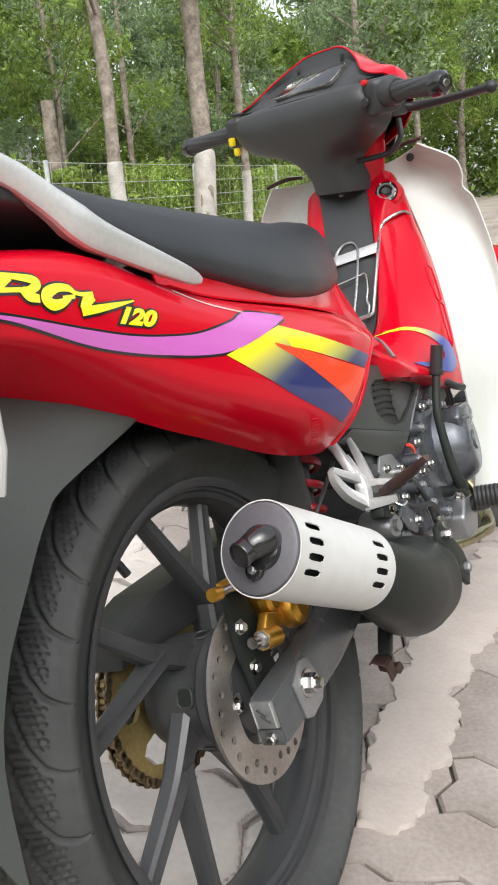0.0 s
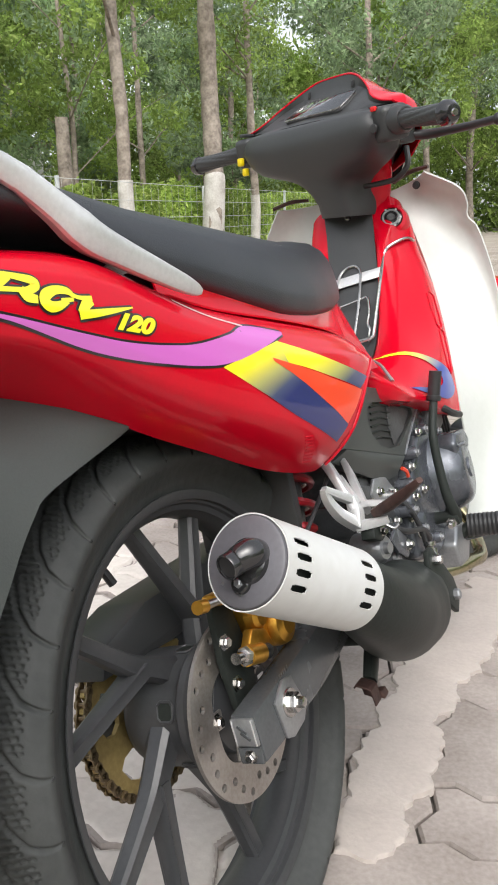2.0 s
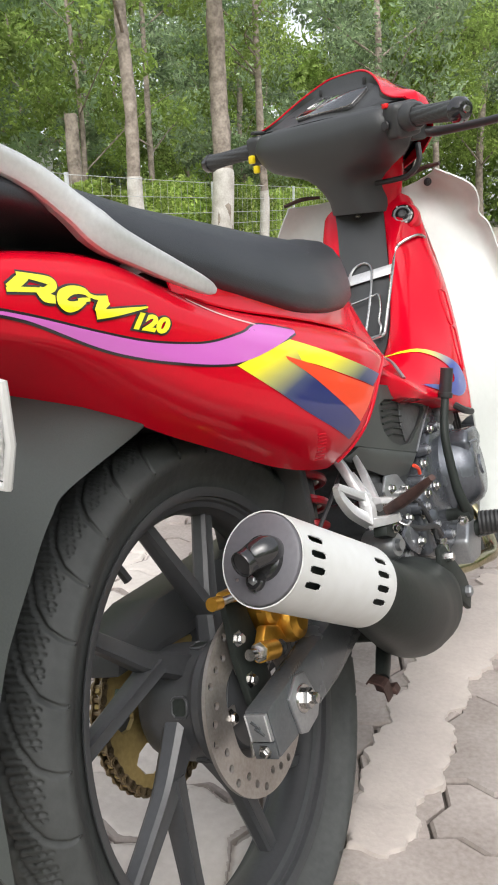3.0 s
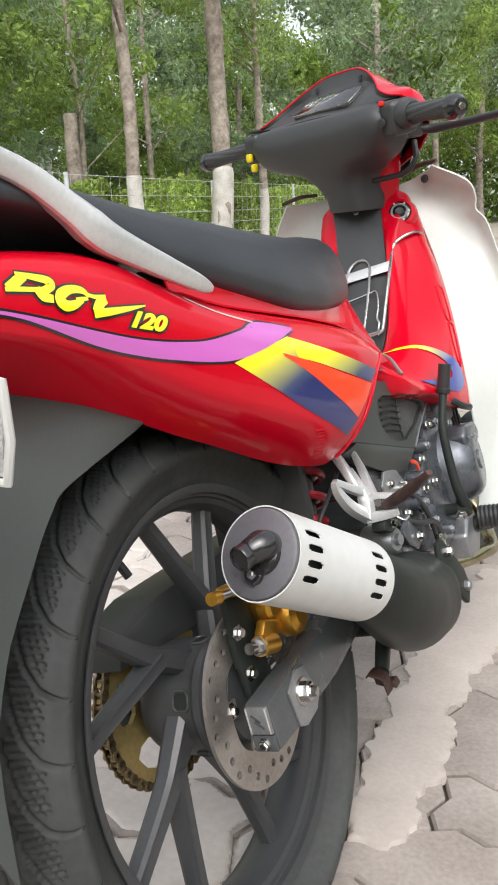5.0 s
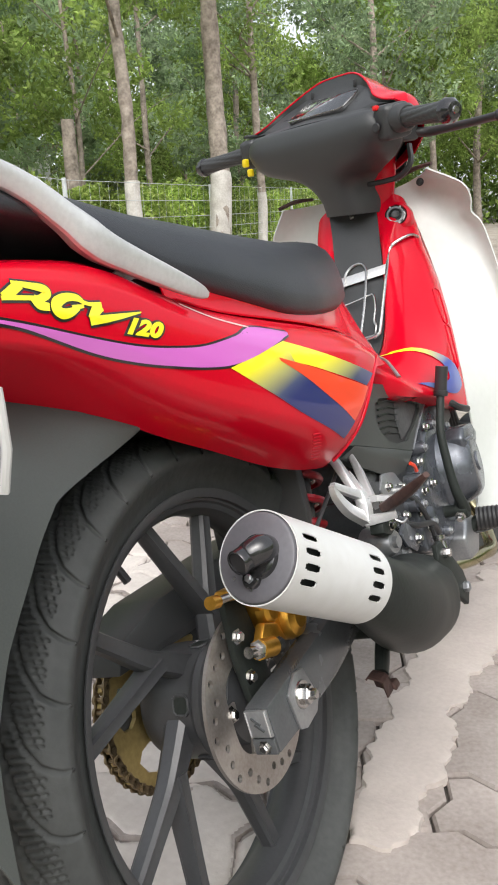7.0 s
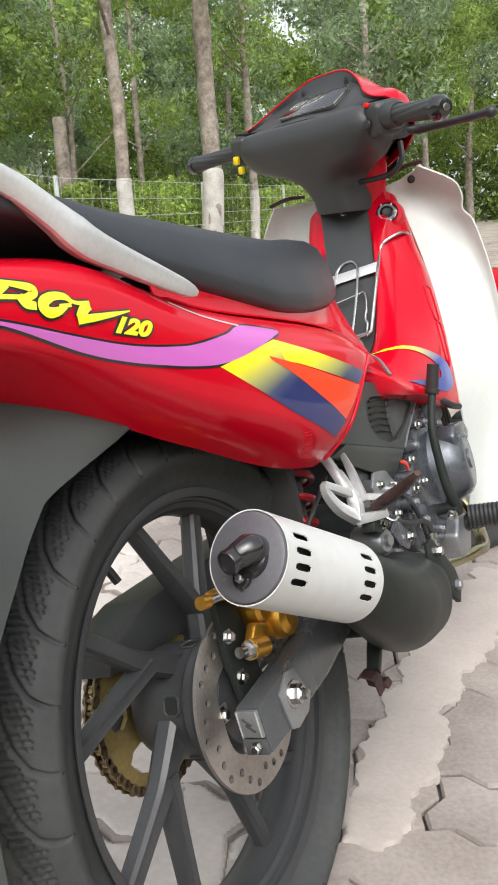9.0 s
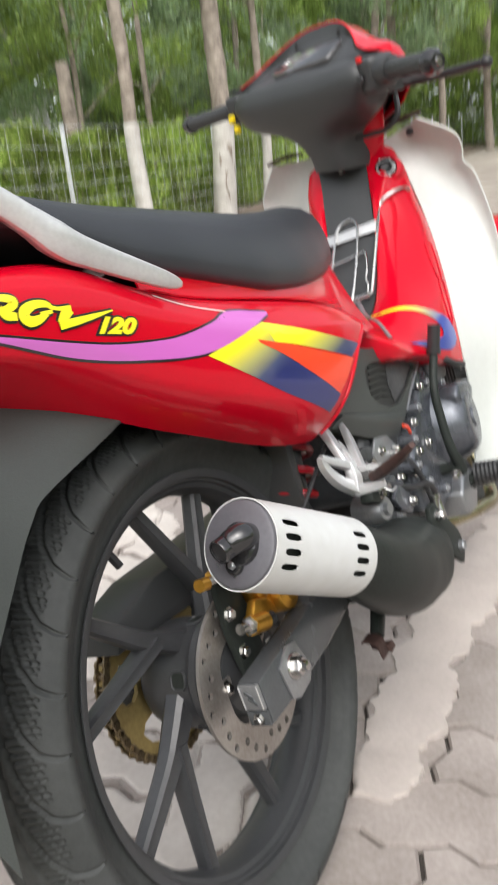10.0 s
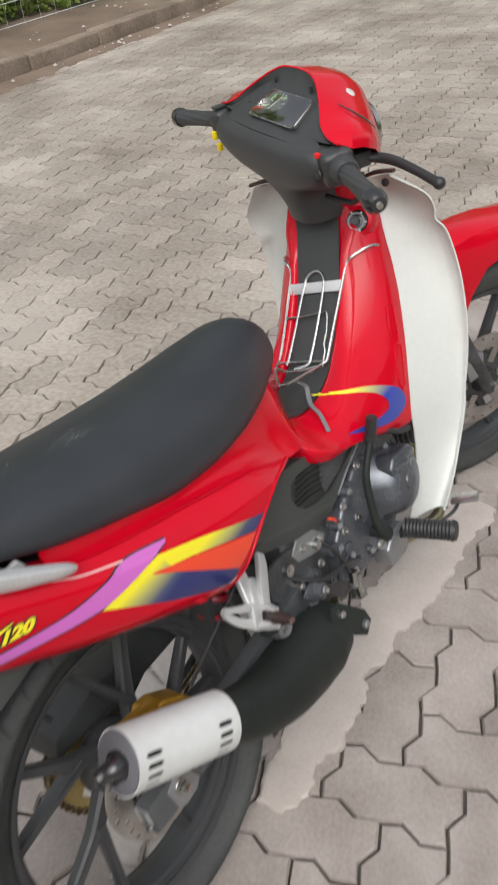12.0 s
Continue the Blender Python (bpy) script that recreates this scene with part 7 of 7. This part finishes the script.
def tree(x, y, r, h, lean, seed, crown=(2.2, 6.0), leaves=3000, leaf=0.10, mat=LEAF_TREE, wash=0.0, fork=None, spread=1.6, label=""):
    g = random.Random(seed)
    t = tagged(empty("tree", pose(x, y, 0.15 + rise(y))), label or "slim roadside tree with a grey-brown trunk and loose green leaves", "tree", "trees behind the fence")
    top = Vector((lean[0] * h, lean[1] * h, h))
    mid = [Vector((0, 0, -0.1))] + [top * f + Vector((g.uniform(-1, 1), g.uniform(-1, 1), 0)) * r * 0.7 for f in (0.2, 0.4, 0.6, 0.8)] + [top]
    rr = [r * 1.25, r * 1.0, r * 0.95, r * 0.85, r * 0.7, r * 0.4]
    bm = tube(mid, rr, 14, 8)
    for v in bm.verts:
        v.co += Vector((noise.noise(v.co * 6), noise.noise(v.co * 6 + Vector((7, 0, 0))), 0)) * r * 0.16
    trunk = part("trunk", bm, BARK, t)
    if wash:
        f = wash / h
        head = mid[1].lerp(mid[2], (f - 0.2) / 0.2) if f > 0.2 else mid[0].lerp(mid[1], f / 0.2)
        part("limewash", tube([mid[0] + Vector((0, 0, 0.06)), mid[0].lerp(mid[1], 0.6), mid[1], head], [r * 1.34, r * 1.24, r * 1.16, r * 1.14], 14, 6), LIMEWASH, trunk)
    cs, rads = [], []
    limbs = 7 if fork is None else 8
    for k in range(limbs):
        f = g.uniform(crown[0] / h, 0.95) if fork is None or k > 2 else fork / h
        o = top * f
        a = g.uniform(0, 6.28)
        ln = spread * g.uniform(0.6, 1.25)
        e = o + Vector((math.cos(a) * ln, math.sin(a) * ln, ln * g.uniform(0.35, 0.9)))
        if fork is not None and k < 2:
            e = o + Vector((math.cos(a) * ln * 0.5, math.sin(a) * ln * 0.5, ln * 2.0))
        m2 = o.lerp(e, 0.5) + Vector((g.uniform(-0.2, 0.2), g.uniform(-0.2, 0.2), g.uniform(-0.1, 0.25)))
        rl = r * (0.28 if k > 1 or fork is None else 0.6)
        part("limb", tube([o, m2, e], [rl, rl * 0.7, rl * 0.25], 8, 5), BARK, trunk)
        for q in (0.40, 0.55, 0.7, 0.82, 0.94, 1.05):
            cs.append(o.lerp(e, q) + Vector((g.uniform(-0.6, 0.6), g.uniform(-0.6, 0.6), g.uniform(-0.45, 0.45))))
            rads.append(g.uniform(0.28, 0.62) * spread / 1.6)
    pts = clump_points(cs, rads, max(20, leaves // len(cs)), seed)
    v, fcs = leaf_cloud(pts, leaf, seed + 1)
    fast_mesh("crown", v, fcs, mat, t)
    return t


W = "slim tree with a limewashed foot and grey-brown bark"
tree(-6.42, 9.85, 0.10, 6.5, (-0.045, 0.02), 21, (3.4, 6), 3200, 0.11, wash=1.62, fork=4.2, label=W)
tree(-6.62, 12.75, 0.165, 8.0, (0.045, 0.0), 22, (4.0, 8), 3400, 0.11, wash=1.75, label="stout tree with a limewashed foot and rough bark")
tree(-6.85, 15.2, 0.085, 6.0, (-0.01, 0.01), 23, (3.2, 6), 2600, 0.11, wash=1.48, label=W)
# more trees behind the hedge, placed along a few staggered rows
rt = random.Random(5)
ROWS_OF_TREES = [(-8.8, 5.4, 4), (-10.8, 5.0, 5), (-13.4, 4.6, 7)]
for row, (x0, step, count) in enumerate(ROWS_OF_TREES):
    for k in range(count):
        yy = 6.4 + row * 1.1 + step * k + rt.uniform(-0.8, 0.8)
        blue = rt.random() < 0.3
        tree(x0 - 0.07 * yy + rt.uniform(-0.5, 0.5), yy, rt.uniform(0.05, 0.075), rt.uniform(5.5, 8.0), (rt.uniform(-0.06, 0.06), rt.uniform(-0.06, 0.06)), 100 + row * 20 + k,
             (1.2, 7), 7500, 0.13 if not blue else 0.15, LEAF_BLUE if blue else LEAF_TREE, spread=rt.uniform(1.6, 2.3),
             label="grey-green leaved tree in the grove" if blue else "slim green-leaved tree in the grove")
for k, (x, y, r, h) in enumerate(((-7.6, 26, 0.13, 9), (-8.6, 31, 0.16, 11), (-8.2, 37, 0.15, 11), (-6.8, 41, 0.17, 12), (-10.5, 34, 0.15, 12), (-3.5, 44, 0.16, 12))):
    tree(x, y, r, h, (rt.uniform(-0.03, 0.03), 0.0), 300 + k, (2.6, h), 9000, 0.19, LEAF_BLUE if k % 2 == 0 else LEAF_TREE, spread=3.4, label="tall tree with hanging grey-green leaves" if k % 2 == 0 else "tall green tree farther down the road")
stub = tagged(empty("tree_stump", pose(-7.9, 10.3, 0.15 + rise(10.3))), "tall cut-off trunk without branches", "tree stump")
part("trunk", tube([(0, 0, -0.1), (0.03, 0, 0.9), (0.0, 0.02, 1.9), (0.0, 0.02, 2.65)], [0.14, 0.12, 0.115, 0.10], 14, 6), BARK, stub)

# the hedge inside the fence
gh = np.random.default_rng(9)
n = 80000
yy = 3.0 + 27 * gh.random(n) ** 1.3
depth = gh.random(n) ** 2.2
hx = -5.95 - 0.07 * yy - depth * 0.9 - 0.12 * np.sin(yy * 3.3) - 0.1
top = 1.56 + 0.14 * np.sin(yy * 1.7) + 0.12 * np.sin(yy * 4.1 + 1) + 0.1 * gh.normal(size=n) * 0.5
hz = 0.2 + 0.04 * np.maximum(0.0, yy - 8.5) + (top - 0.2) * np.where(gh.random(n) < 0.75, gh.random(n), 0.9 + 0.12 * gh.random(n))
v, f = leaf_cloud(np.stack([hx, yy, hz], 1), 0.085, 12, 0.0, 0.5)
tagged(fast_mesh("hedge", v, f, LEAF_HEDGE), "bushy bright green hedge behind the wire fence", "hedge", kind="stuff")
vs, fs = [], []
for _ in range(500):
    y0 = 2 + 30 * rt.random()
    x0 = -6.3 - 0.07 * y0 - 0.5 * rt.random()
    q = wires([((x0, y0, 0.15 + rise(y0)), (x0 + rt.uniform(-0.2, 0.2), y0 + rt.uniform(-0.25, 0.25), rise(y0) + rt.uniform(0.6, 1.4)))], 0.006)
    o = len(vs)
    vs += q[0]
    fs += [tuple(o + a for a in t) for t in q[1]]
tagged(fast_mesh("hedge_stems", vs, fs, BARK), "thin woody stems of the hedge", "hedge stems", kind="stuff")

# a pale rendered wall that shows between the trunks
RENDER_PALE = worn("pale_wall_paint", (0.78, 0.79, 0.78), (0.66, 0.67, 0.66), 0.8, big=1.2, fine=20, bump=0.1, amount=0.4)
hut = tagged(empty("outbuilding", pose(-15.2, 17.0, 0.15 + rise(17.0), 0, 0, 4)), "pale rendered outbuilding among the trees", "building")
part("wall", box((0, 0, 1.6), (0.25, 4.2, 3.4), 0.02), RENDER_PALE, hut)
part("roof", box((-0.6, 0, 3.42), (1.9, 4.7, 0.14), 0.02), KERB, hut)
part("side_wall", box((-1.3, -1.98, 1.6), (2.3, 0.24, 3.4), 0.02), RENDER_PALE, hut)
part("side_wall", box((-1.3, 1.98, 1.6), (2.3, 0.24, 3.4), 0.02), RENDER_PALE, hut)

# far woods behind the grove: loose masses of leaves, open to the sky in places
gw = np.random.default_rng(17)
cs, rads = [], []
for k in range(640):
    y0 = gw.uniform(4, 60)
    x0 = -17 + 0.02 * y0 - gw.uniform(0, 5)
    cs.append((x0, y0, rise(y0) + gw.uniform(0.2, 10.5)))
    rads.append(gw.uniform(0.8, 1.7))
v, f = leaf_cloud(clump_points(cs, rads, 170, 18), 0.30, 19)
tagged(fast_mesh("far_woods", v, f, LEAF_TREE), "dense green woods in the distance", "woods", kind="stuff")
cs = [(gw.uniform(-17, 8), gw.uniform(44, 62), gw.uniform(0.5, 20)) for _ in range(560)]
v, f = leaf_cloud(clump_points(cs, [2.0] * 560, 150, 28), 0.42, 29)
tagged(fast_mesh("far_woods", v, f, LEAF_TREE), "distant trees at the end of the road", "woods", kind="stuff")
# unseen leaf masses added round the open side; their height sets side light and reflections
cs = []
for k in range(200):
    a = radians(gw.uniform(-150, 62))
    rr = gw.uniform(13, 18)
    cs.append((rr * math.cos(a), rr * math.sin(a), gw.uniform(0.3, 4.6)))
v, f = leaf_cloud(clump_points(cs, [1.8] * 200, 75, 38), 0.7, 39, shape=0.6)
tagged(fast_mesh("far_woods", v, f, LEAF_TREE), "unseen green trees added round the open side to shape light and reflections", "woods", kind="stuff")
